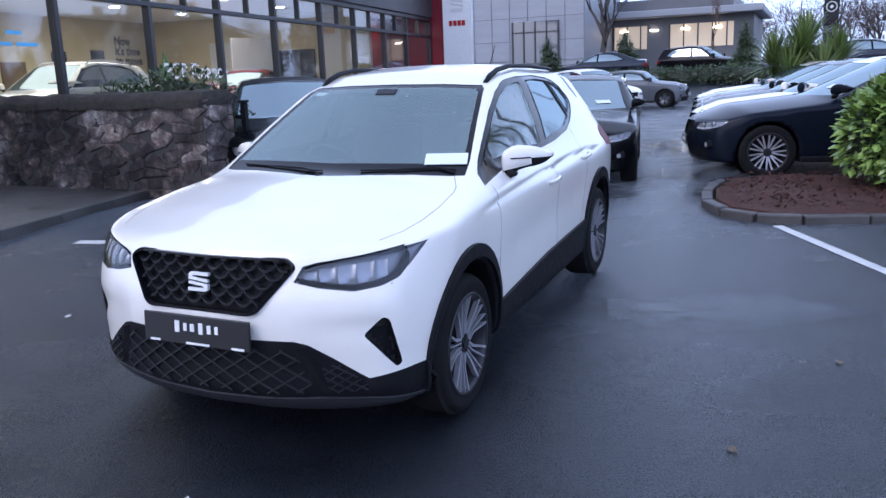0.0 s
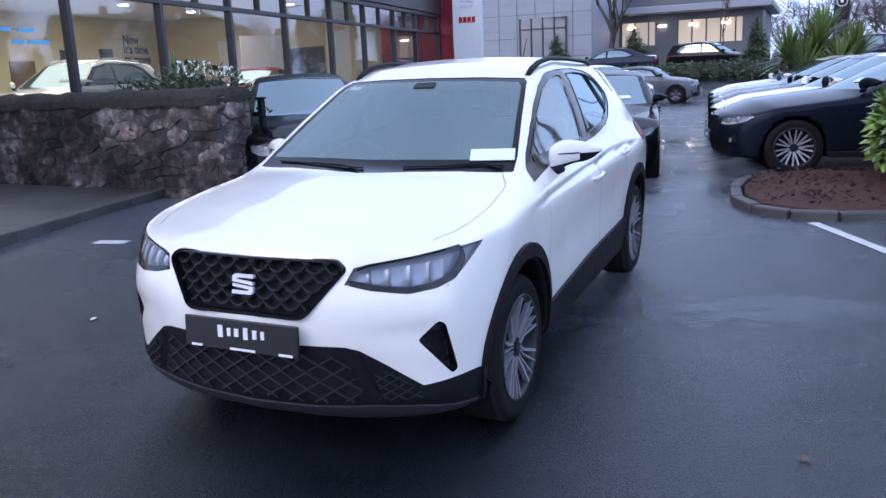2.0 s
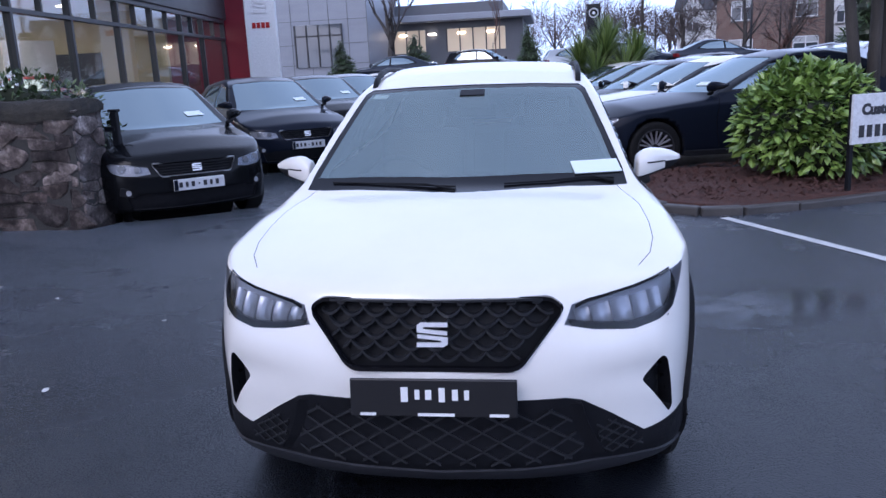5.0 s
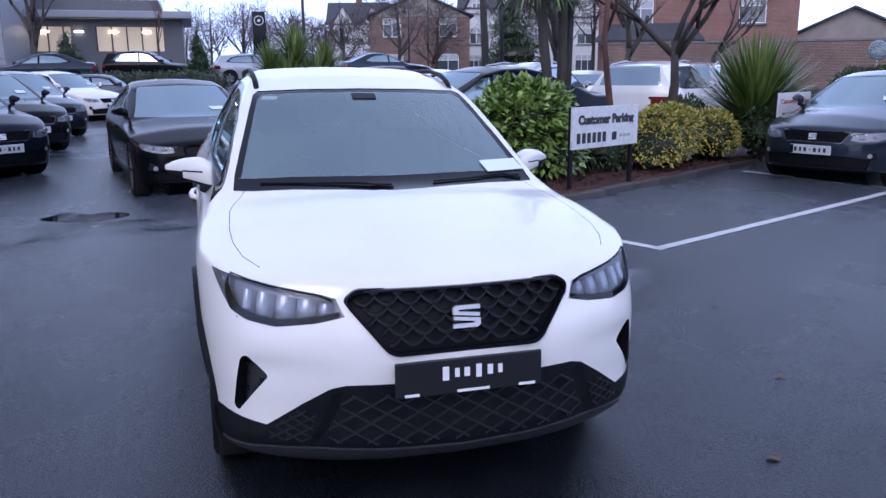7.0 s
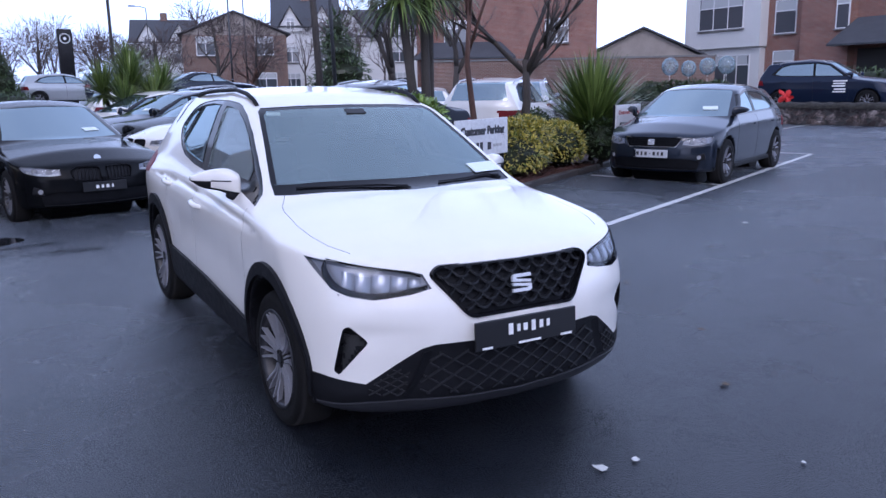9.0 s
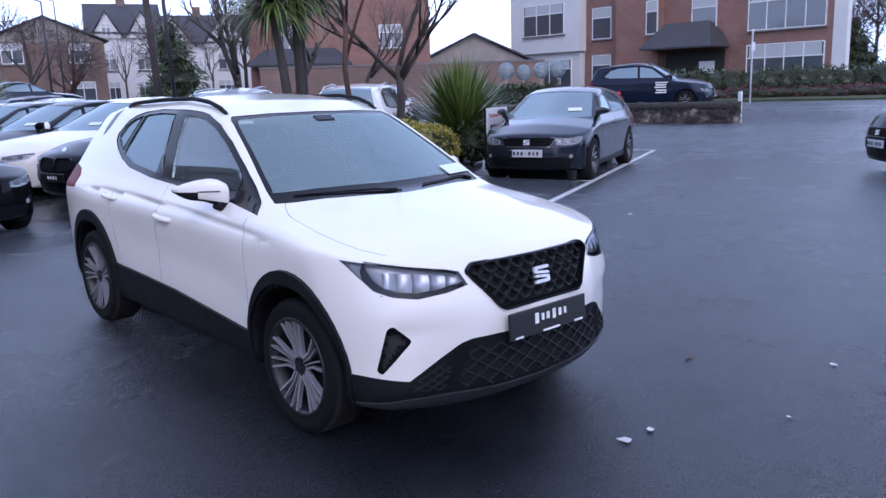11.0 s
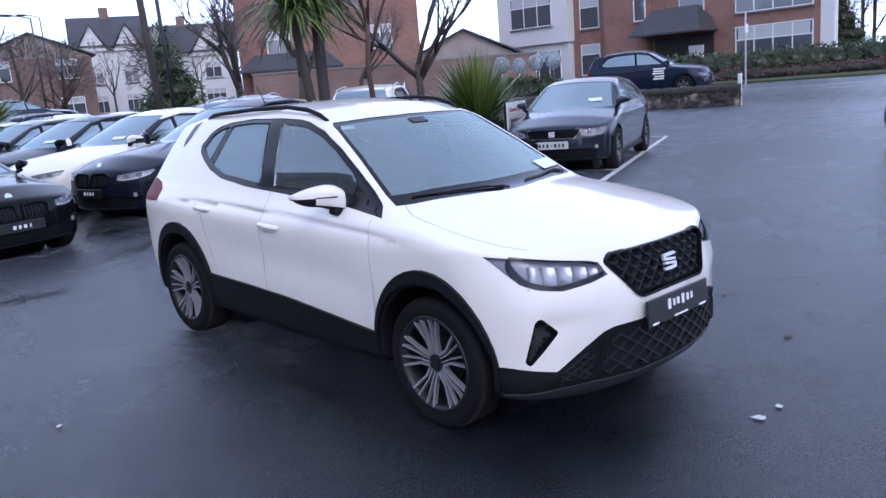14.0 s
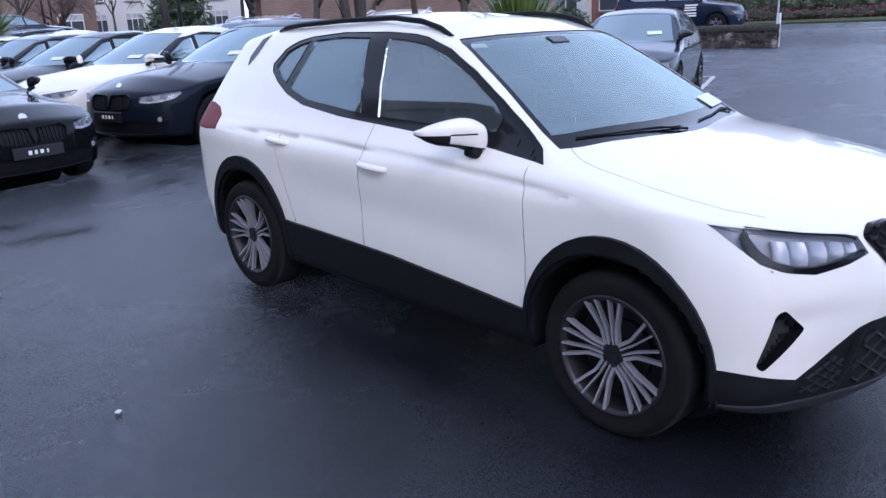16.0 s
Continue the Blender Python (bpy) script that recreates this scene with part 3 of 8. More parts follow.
def door_mirror(parent, at, s, material, scale=1.0):
    """A door mirror: a pointed housing swept back from its root, with a black lower shell, foot, indicator and glass."""
    arm = new("door_mirror")
    arm.parent = parent
    arm.matrix_basis = pose(*at) @ Matrix.Diagonal((s * scale, scale, scale, 1))
    hi_c = curve_of([(0, 0.050), (0.03, 0.074), (0.07, 0.079), (0.13, 0.069), (0.18, 0.052), (0.215, 0.030)], 0.012)
    lo_c = curve_of([(0, -0.066), (0.03, -0.072), (0.06, -0.056), (0.10, -0.040), (0.15, -0.034), (0.19, -0.018), (0.215, 0.012)], 0.012)
    back = lambda u: 0.115 * (max(u, 0) / 0.21) ** 1.5
    front = lambda u: 0.066 * (1 - 0.62 * (max(u, 0) / 0.215) ** 1.4)
    rings, n = [], 28
    bm = bmesh.new()
    us = [-0.010, -0.006, 0.002] + [0.215 * (i + 1) / 24 for i in range(24)] + [0.219]
    for j, u in enumerate(us):
        q = min(max(u, 0.0), 0.215)
        k = 0.45 if j == 0 else (0.82 if j == 1 else (0.25 if j == len(us) - 1 else 1.0))
        top, bot, yc = hi_c(q), lo_c(q), back(q)
        mid, hz = (top + bot) / 2, (top - bot) / 2 * k
        ring = []
        for i in range(n):
            a = 2 * math.pi * i / n
            c, z = math.cos(a), math.sin(a)
            c = math.copysign(abs(c) ** 0.75, c)
            z = math.copysign(abs(z) ** 0.75, z)
            ring.append(bm.verts.new((u, yc + c * k * (0.036 if c > 0 else front(q)), mid + hz * z)))
        rings.append(ring)
    for a, b in zip(rings, rings[1:]):
        for i in range(n):
            bm.faces.new((a[i], a[(i + 1) % n], b[(i + 1) % n], b[i]))
    bm.faces.new(rings[0][::-1])
    bm.faces.new(rings[-1])
    for co, no in (((0.135, 0, 0), (1, 0, 0)), ((0, 0, 0.012), (0, 0, 1)), ((0.05, 0, -0.040), (-0.22, 0, 1))):
        bmesh.ops.bisect_plane(bm, geom=bm.verts[:] + bm.edges[:] + bm.faces[:], plane_co=co, plane_no=no)
    me = bpy.data.meshes.new("tmp")
    bm.to_mesh(me)
    bm.free()
    lo, hi = bmesh.new(), bmesh.new()
    for b in (lo, hi):
        b.from_mesh(me)
    bpy.data.meshes.remove(me)

    def low(f):
        c = f.calc_center_median()
        return c.z < 0.012 if c.x > 0.135 else c.z < -0.040 + 0.22 * (c.x - 0.05)

    bmesh.ops.delete(hi, geom=[f for f in hi.faces if low(f)], context="FACES")
    bmesh.ops.delete(lo, geom=[f for f in lo.faces if not low(f)], context="FACES")
    for b in (lo, hi):
        bmesh.ops.recalc_face_normals(b, faces=b.faces)
    part("cap", hi, material, arm, smooth=True)
    part("lower_shell", lo, PLASTIC, arm, smooth=True)
    pts = [(u, back(u) - front(u) * 0.985 - 0.001, 0.014) for u in (0.045, 0.075, 0.105, 0.135)]
    part("indicator", strip(bmesh.new(), pts, 0.006, 0.006), GLOSS_BLACK, arm)
    bm = a_box((0.10, 0.004, 0.055), (0.075, 0.066, 0.006), (0, 0, 28), 0.001)
    part("mirror_glass", bm, CHROME, arm)
    bm = bmesh.new()
    box(bm, (0.095, 0.07, 0.045), (0.015, -0.012, -0.076), (0, -24, 0), 0.015, 3)
    bmesh.ops.recalc_face_normals(bm, faces=bm.faces)
    part("foot", bm, PLASTIC, arm, smooth=True)
    return arm

# ---- the white car ----
def white_car():
    car = thing("car", "white compact SUV with black cladding and roof rails, parked", "car")
    car.matrix_basis = SLOPE @ Matrix.Scale(0.967, 4)
    sh = Shell(HERO, 0.022, 1.62, 2.15)
    GLASS, SURR, GRILLE, LAMP, LOW, LIP, FOG, ARCH, SILL, GAP, TAIL, FRIT, REARG, FIN = range(1, 15)
    ws = [(0.0, 1.024), (0.25, 1.026), (0.45, 1.025), (0.62, 1.018), (0.695, 1.018), (0.682, 1.075), (0.636, 1.19), (0.58, 1.325), (0.548, 1.395), (0.52, 1.413), (0.3, 1.424), (0.0, 1.428)]
    ws = ws + [(-x, z) for x, z in ws[-2:0:-1]]
    grille = rounded([(-0.372, 0.832), (0.372, 0.832), (0.412, 0.800), (0.270, 0.626), (-0.270, 0.626), (-0.412, 0.800)], 0.035, 4)
    low = [(-0.98, 0.385), (-0.80, 0.385), (-0.665, 0.362), (-0.55, 0.448), (-0.46, 0.508), (-0.41, 0.522), (-0.25, 0.524)]
    low = low + [(-x, z) for x, z in low[::-1]] + [(0.98, 0.1), (-0.98, 0.1)]
    lip = [(-0.98, 0.25), (-0.80, 0.262), (-0.66, 0.284), (-0.5, 0.292), (-0.3, 0.283), (0, 0.274)]
    lip = lip + [(-x, z) for x, z in lip[-2::-1]] + [(0.98, 0.1), (-0.98, 0.1)]
    ahead = lambda c: c.y < -1.5
    sh.cut(low, LOW, FRONT, LEFT, near=-0.05, where=lambda c: c.y < -1.62)
    sh.cut(lip, LIP, FRONT, LEFT, only=(LOW,), near=-0.6, where=lambda c: c.y < -1.62)
    sh.cut(grille, GRILLE, FRONT, LEFT, where=ahead, single=True)
    sh.cut(ws, FRIT, FRONT, LEFT, near=0.1, where=lambda c: -1.2 < c.y < 0.2)
    pane = [(x * 0.965, z + (0.045 if z < 1.05 else -0.014)) for x, z in ws]
    sh.cut(pane, GLASS, FRONT, LEFT, only=(FRIT,), near=0.1, where=lambda c: -1.2 < c.y < 0.2)
    surround = [(-0.945, 0.972), (-0.90, 0.978), (-0.606, 1.005), (-0.18, 1.026), (0.38, 1.053), (0.709, 1.084), (0.883, 1.129), (1.0, 1.18), (1.097, 1.235), (1.122, 1.275), (1.045, 1.359), (0.95, 1.397), (0.835, 1.42), (0.55, 1.443), (0.189, 1.446), (0.0, 1.437), (-0.096, 1.424), (-0.268, 1.376), (-0.446, 1.291), (-0.627, 1.19), (-0.798, 1.088), (-0.9, 1.02)]
    panes = ([(-0.645, 1.062), (0.085, 1.072), (0.165, 1.415), (0.05, 1.412), (-0.09, 1.395), (-0.26, 1.345), (-0.44, 1.262), (-0.61, 1.165), (-0.665, 1.115)],
             [(0.215, 1.080), (0.70, 1.115), (0.885, 1.165), (0.785, 1.402), (0.55, 1.42), (0.30, 1.42)],
             [(0.925, 1.185), (1.0, 1.215), (1.078, 1.262), (1.03, 1.335), (0.94, 1.375), (0.832, 1.398)])
    arch_f = ellipse(-1.295, 0.325, 0.405, 0.448, 40)
    arch_r = ellipse(1.195, 0.325, 0.420, 0.456, 40)
    sill = [(-0.93, 0.398), (-0.515, 0.430), (-0.09, 0.460), (0.30, 0.470), (0.72, 0.476), (0.92, 0.482), (0.92, 0.1), (-0.93, 0.1)]
    gap = 50
    for s, d in SIDES:
        sh.cut(surround, SURR, d, (0, 1, 0), near=0.1, where=lambda c: c.x * s > 0)
        for i, poly in enumerate(panes):
            sh.cut(poly, 20 + i, d, (0, 1, 0), only=(SURR,), near=0.08, where=lambda c: c.x * s > 0, single=True)
        for poly in (arch_f, arch_r):
            sh.cut(poly, ARCH, d, (0, 1, 0), only=(0, LOW, LIP), near=0.15, where=lambda c: c.x * s > 0.7)
        for wy in HERO.wheels:
            sh.cut(ellipse(wy, 0.325, 0.386, 0.386, 40), 15, d, (0, 1, 0), only=(0, ARCH, LOW, LIP), near=-0.4, where=lambda c: c.x * s > 0.6)
        sh.cut(sill, SILL, d, (0, 1, 0), near=-0.2, where=lambda c: c.x * s > 0.7)
        od, ou = oblique(s, 40)
        k = (math.cos(radians(40)), math.sin(radians(40)))
        at = lambda x, y: x * k[0] + y * k[1]
        lamp = [(at(0.405, -1.977), 0.749), (at(0.43, -1.945), 0.805), (at(0.475, -1.922), 0.817), (at(0.63, -1.806), 0.843), (at(0.70, -1.70), 0.856), (at(0.780, -1.585), 0.865),
                (at(0.786, -1.63), 0.847), (at(0.786, -1.725), 0.797), (at(0.755, -1.785), 0.749), (at(0.71, -1.84), 0.726), (at(0.626, -1.903), 0.712), (at(0.5, -1.955), 0.727)]
        sh.cut(lamp, LAMP, od, ou, near=0.2, where=lambda c: c.x * s > 0.2 and c.y < -1.3, single=True)
        fog = rounded([(at(0.667, -1.916), 0.538), (at(0.738, -1.880), 0.608), (at(0.757, -1.862), 0.594), (at(0.776, -1.812), 0.410), (at(0.758, -1.828), 0.394)], 0.012, 2)
        sh.cut(fog, FOG, od, ou, near=0.2, where=lambda c: c.x * s > 0.2 and c.y < -1.3, single=True)
        # door and wing gaps
        for line in ([(-0.90, 0.42), (-0.905, 0.62), (-0.895, 0.80), (-0.88, 0.96)], [(0.115, 0.468), (0.125, 0.8), (0.09, 1.045)], [(0.70, 0.48), (0.77, 0.66), (0.835, 0.84), (0.80, 1.09)]):
            gap += 1
            sh.cut(seam(line, 0.0028), gap, d, (0, 1, 0), near=0.3, where=lambda c: c.x * s > 0.6, single=True)
        bonnet = [(s * 0.645, -0.95), (s * 0.70, -1.06), (s * 0.722, -1.15), (s * 0.735, -1.35), (s * 0.73, -1.50), (s * 0.705, -1.63), (s * 0.655, -1.74)]
        gap += 1
        sh.cut(seam(bonnet, 0.0026), gap, TOP, LEFT, BACK, near=0.15, single=True)
        tail = [(1.50, 0.905), (1.63, 0.895), (2.0, 0.91), (2.0, 1.04), (1.66, 1.04), (1.56, 1.022), (1.50, 0.985)]
        sh.cut(tail, TAIL, d, (0, 1, 0), near=0.05, where=lambda c: c.x * s > 0.4)
        fin = [(1.30, 1.425), (1.37, 1.40), (1.43, 1.30), (1.41, 1.255), (1.35, 1.32)]
        sh.cut(fin, FIN, d, (0, 1, 0), near=0.1, where=lambda c: c.x * s > 0.3, single=True)
    rg = [(-0.5, 1.09), (0.5, 1.09), (0.44, 1.34), (-0.44, 1.34)]
    sh.cut(rg, REARG, BACK, LEFT, near=0.1, where=lambda c: c.y > 1.4)
    sh.wells(15, 0.402)
    sh.piece(0, "body", WHITE_PAINT, car, wall=False)
    sh.piece((0, GRILLE, LOW, LIP, FOG, ARCH, SILL, SURR, FRIT, LAMP, TAIL), "inner_lining", INTERIOR, car, shift=-0.05, wall=False, flip=True)
    for z in range(51, gap + 1):
        sh.piece(z, "panel_gap", PLASTIC, car, shift=-0.004)
    for s in (-1, 1):
        for f in sh.bm.faces:
            if f[sh.zone] == 15 and f.calc_center_median().y > 0:
                f[sh.zone] = 16
        for z in (15, 16):
            sh.piece(z, "arch_lining", PLASTIC, car, wall=False, side=s)
    sh.piece(GLASS, "windscreen", SCREEN, car, "windscreen with rain film and painted sky haze", shift=-0.003, wall=False).visible_shadow = False
    sh.piece(FRIT, "windscreen_border", GLOSS_BLACK, car, shift=-0.003, wall=False)
    sh.piece(REARG, "rear_window", TINTED, car, shift=-0.004, wall=False)
    sh.piece(LIP, "bumper_lip", TRIM_GREY, car, "grey front skid lip", shift=0.012)
    for s, d in SIDES:
        sh.piece(SURR, "window_surround", GLOSS_BLACK, car, shift=-0.004, side=s)
        for i, n in enumerate(("front_window", "rear_side_window", "quarter_window")):
            sh.piece(20 + i, n, WINDOW if i == 0 else TINTED, car, shift=-0.009, side=s).visible_shadow = False
        sh.piece(SILL, "sill_cladding", PLASTIC, car, "black sill cladding", shift=0.016, side=s)
        lampob = sh.piece(LAMP, "headlight", LAMP_BACK, car, "clear LED headlight with dark border", shift=-0.030, side=s)
        lens = sh.piece(LAMP, "lens", LAMP_LENS, lampob, shift=0.001, wall=False, side=s)
        lens.visible_shadow = False
        sh.piece(FOG, "air_intake", PLASTIC, car, "triangular black bumper intake", shift=-0.05, side=s)
        sh.piece(FIN, "spoiler_fin", GLOSS_BLACK, car, "black fin beside the rear window", shift=0.003, side=s)
        sh.piece(TAIL, "tail_light", TAIL_RED, car, shift=0.004, side=s)
        for wy, n in zip(HERO.wheels, ("front_arch_cladding", "rear_arch_cladding")):
            keep = sh.zone
            for f in sh.bm.faces:
                if f[keep] == ARCH and f.calc_center_median().x * s > 0 and (f.calc_center_median().y < 0) == (wy < 0):
                    f[keep] = 40
            sh.piece(40, n, PLASTIC, car, "black wheel arch cladding", shift=0.018)
            for f in sh.bm.faces:
                if f[keep] == 40:
                    f[keep] = ARCH
        # lamp innards: a run of pale reflectors, a grey brow and a black surround
        edge = [0.440, 0.490, 0.555, 0.622, 0.680, 0.722]
        for i, (x0, x1) in enumerate(zip(edge, edge[1:])):
            bm, rows = bmesh.new(), []
            for q in [j / 8 for j in range(9)]:
                x = x0 + (x1 - x0) * (0.03 + 0.94 * q)
                lo, hi = 0.742 - 0.05 * (x - 0.44), 0.784 + 0.115 * (x - 0.44)
                dip = 0.011 * (1 - (2 * q - 1) ** 2) + 0.006 * q
                rows.append([])
                for h in [k / 4 for k in range(5)]:
                    xx, z = x - 0.016 * (h - 0.5), lo + (hi - lo) * h
                    rows[-1].append(bm.verts.new((s * xx, HERO.front_y(xx, z) + 0.010 + dip + 0.006 * (2 * h - 1) ** 2, z)))
            for c0, c1 in zip(rows, rows[1:]):
                for k in range(4):
                    bm.faces.new((c0[k], c1[k], c1[k + 1], c0[k + 1]))
            part("reflector", bm, LAMP_WHITE, lampob, smooth=True)
        rim = [(0.425, 0.7460), (0.50, 0.7325), (0.56, 0.7240), (0.626, 0.7190), (0.69, 0.7270), (0.735, 0.7440), (0.757, 0.7720), (0.768, 0.8120), (0.766, 0.8420)]
        bm = strip(bmesh.new(), [(s * x, HERO.front_y(x, z) + 0.008, z) for x, z in rim], 0.032, 0.014, up=(-0.45 * s, 0, 1))
        part("lower_bezel", bm, GLOSS_BLACK, lampob)
        brow = [(0.44, 0.7970), (0.475, 0.8100), (0.55, 0.8240), (0.63, 0.8360), (0.70, 0.8490), (0.755, 0.8600)]
        bm = strip(bmesh.new(), [(s * x, HERO.front_y(x, z) + 0.004, z) for x, z in brow], 0.009, 0.012)
        part("upper_bezel", bm, GLOSS_BLACK, lampob)
        # intake slats
        for i in range(3):
            z = 0.562 - 0.045 * i
            x0, x1 = 0.706 + 0.016 * i, 0.744 + 0.005 * i
            bm = strip(bmesh.new(), [(s * x0, HERO.front_y(x0, z) + 0.045, z), (s * x1, HERO.front_y(x1, z) + 0.045, z + 0.006)], 0.008, 0.02)
            part("slat", bm, GLOSS_BLACK, car)
        # roof rail
        pts = [(s * x, y, HERO.top_z(x, y) + dz) for x, y, dz in ((0.520, -0.19, -0.004), (0.522, -0.12, 0.016), (0.523, 0.0, 0.024), (0.522, 0.2, 0.028), (0.518, 0.6, 0.028), (0.508, 1.0, 0.026), (0.498, 1.15, 0.018), (0.492, 1.24, -0.004))]
        bm = tube(bmesh.new(), pts, [0.012, 0.013, 0.013, 0.012, 0.012, 0.012, 0.012, 0.010], 10, 1.2)
        part("roof_rail", bm, PLASTIC, car, "black roof rail", smooth=True)
        door_mirror(car, (s * 0.772, -0.575, 1.048), s, WHITE_PAINT, 0.97)
        # handles
        for y, z in ((0.018, 0.861), (0.833, 0.902)):
            x = HERO.side_x(y, z)
            bm = tube(bmesh.new(), [(s * (x - 0.004), y - 0.105, z - 0.006), (s * (x + 0.018), y - 0.07, z - 0.003), (s * (x + 0.023), y, z), (s * (x + 0.018), y + 0.07, z + 0.003), (s * (x - 0.004), y + 0.105, z + 0.006)], [0.012, 0.016, 0.017, 0.016, 0.012], 10, 0.75)
            part("door_handle", bm, WHITE_PAINT, car, smooth=True)
        for y in HERO.wheels:
            wheel(car, (s * 0.738, y, 0.316), s, 0.316, 0.229, 0.198)
    for y in HERO.wheels:
        part("wheel_well", cyl(bmesh.new(), 0.40, 1.0, (0, y, 0.36), (0, 90, 0), 28), PLASTIC, car)
    # upper grille: frame, backing, rows of scales, emblem
    part_grille(car, sh, GRILLE, grille)
    part_lower(car, sh, LOW)
    # number plate holder with plain marks
    pl = part("plate", a_box((0.522, 0.012, 0.122), (0, -2.080, 0.546), (-4, 0, 0), 0.004, 2), PLATE_BLACK, car, "black dealer plate with white marks")
    for i, (x, w, h) in enumerate(((-0.088, 0.044, 0.058), (-0.048, 0.030, 0.038), (-0.013, 0.038, 0.038), (0.029, 0.038, 0.056), (0.070, 0.036, 0.042), (0.106, 0.030, 0.038))):
        part("mark", a_box((w * 0.5, 0.004, h * 0.8), (x, -2.088, 0.559), (-4, 0, 0)), PRINT_WHITE, pl)
    for x, w in ((-0.205, 0.05), (0.01, 0.115), (0.205, 0.06)):
        part("mark", a_box((w, 0.004, 0.009), (x, -2.0905, 0.494), (-4, 0, 0)), PRINT_WHITE, pl)
    # wipers
    def on_glass(x, z, lift):
        y = min(np.linspace(-1.25, -0.5, 751), key=lambda q: abs(HERO.top_z(x, q) - z))
        return (x, y, z + lift)
    for run in (((-0.02, 1.035), (-0.15, 1.039), (-0.35, 1.043), (-0.58, 1.043)), ((0.64, 1.039), (0.55, 1.045), (0.38, 1.041), (0.18, 1.039))):
        pts = [on_glass(x, z, 0.004) for x, z in run]
        wiper = part("wiper", strip(bmesh.new(), pts, 0.004, 0.008, up=(0, 0.6, 0.8), out=(0, -0.8, 0.6)), PLASTIC, car)
        part("wiper_arm", tube(bmesh.new(), [on_glass(run[0][0], 1.028, 0.004), on_glass(*run[1], 0.009), on_glass(*run[2], 0.008)], [0.006, 0.004, 0.002], 6), PLASTIC, wiper)
    # windscreen paper, sensor housing and toll tag
    def on_screen(x, z, w, h, name, m, lift, parent=car, label=""):
        y = HERO.front_y(x, z) if z < 0.9 else min(np.linspace(-1.2, 0, 601), key=lambda q: abs(HERO.top_z(x, q) - z))
        n = Vector(HERO.normal(np.array([[x, y, z]]))[0])
        mm = n.to_track_quat("Z", "Y").to_matrix().to_4x4()
        mm.translation = Vector((x, y, z)) + n * lift
        ob = part(name, a_box((w, h, 0.004)), m, parent, label)
        ob.matrix_basis = mm
        return ob
    on_screen(0.568, 1.083, 0.208, 0.086, "price_sheet", PAPER, 0.003, car, "white paper sheet at the foot of the windscreen")
    on_screen(-0.47, 1.392, 0.075, 0.035, "sticker", PAPER, -0.012)
    on_screen(0.0, 1.392, 0.12, 0.055, "sensor_cover", GLOSS_BLACK, 0.0005, car, "black sensor cover at the top of the windscreen")
    bm = a_box((0.17, 0.12, 0.03), (0, -0.36, 1.362), (35, 0, 0), 0.012, 2)
    part("mirror_housing", bm, INTERIOR, car)
    part("rear_view_mirror", a_box((0.24, 0.03, 0.065), (0, -0.32, 1.30), (10, 0, 0), 0.014, 2), INTERIOR, car)
    # cabin: dashboard, wheel, seats
    bm = bmesh.new()
    box(bm, (1.34, 0.55, 0.10), (0, -0.72, 0.93), (6, 0, 0), 0.04, 3)
    box(bm, (0.42, 0.22, 0.06), (-0.36, -0.60, 0.985), (8, 0, 0), 0.025, 2)
    box(bm, (1.34, 0.3, 0.4), (0, -0.62, 0.72), (0, 0, 0), 0.04, 2)
    part("dashboard", bm, INTERIOR, car, smooth=False)
    bm = bmesh.new()
    ring = [(-0.36 + 0.185 * math.cos(a), -0.42 - 0.07 * math.sin(a), 0.93 + 0.17 * math.sin(a)) for a in [2 * math.pi * i / 24 for i in range(25)]]
    tube(bm, ring, 0.014, 8)
    strip(bm, [(-0.54, -0.42, 0.93), (-0.18, -0.42, 0.93)], 0.04, 0.02)
    box(bm, (0.11, 0.04, 0.10), (-0.36, -0.43, 0.93), (0, 0, 0), 0.012, 1)
    part("steering_wheel", bm, INTERIOR, car, smooth=True)
    for x in (-0.36, 0.36):
        for y, back in ((-0.02, 0.22), (0.78, 0.98)):
            bm = bmesh.new()
            box(bm, (0.48, 0.5, 0.16), (x, y, 0.56), (5, 0, 0), 0.05, 3)
            box(bm, (0.48, 0.13, 0.58), (x, back + 0.05, 0.88), (-14, 0, 0), 0.05, 3)
            box(bm, (0.26, 0.09, 0.17), (x, back + 0.16, 1.245), (-10, 0, 0), 0.035, 3)
            part("seat", bm, FABRIC, car, smooth=True)
    part("cabin_floor", a_box((1.5, 2.6, 0.05), (0, 0.4, 0.33)), INTERIOR, car)
    # aerial
    part("aerial", tube(bmesh.new(), [(0, 1.25, 1.46), (0, 1.30, 1.52), (0, 1.40, 1.65)], [0.008, 0.004, 0.002], 6), PLASTIC, car)
    sh.bm.free()
    return car


def scales(x0, x1, z0, z1, step, poly, y_of, drop, skip=()):
    """Rows of shallow arcs, each row shifted by half a step, inside an outline."""
    bm, row, z = bmesh.new(), 0, z1
    while z > z0:
        x = x0 + (step / 2 if row % 2 else 0)
        while x < x1:
            pts = []
            for i in range(7):
                q = -1 + i / 3
                px, pz = x + q * step / 2, z + drop * (q * q) - drop / 2
                if inside((px, pz), poly):
                    pts.append((px, y_of(px, pz), pz))
            if len(pts) > 2:
                strip(bm, pts, 0.010, 0.022)
            x += step
        z -= drop * 1.35
        row += 1
    return bm


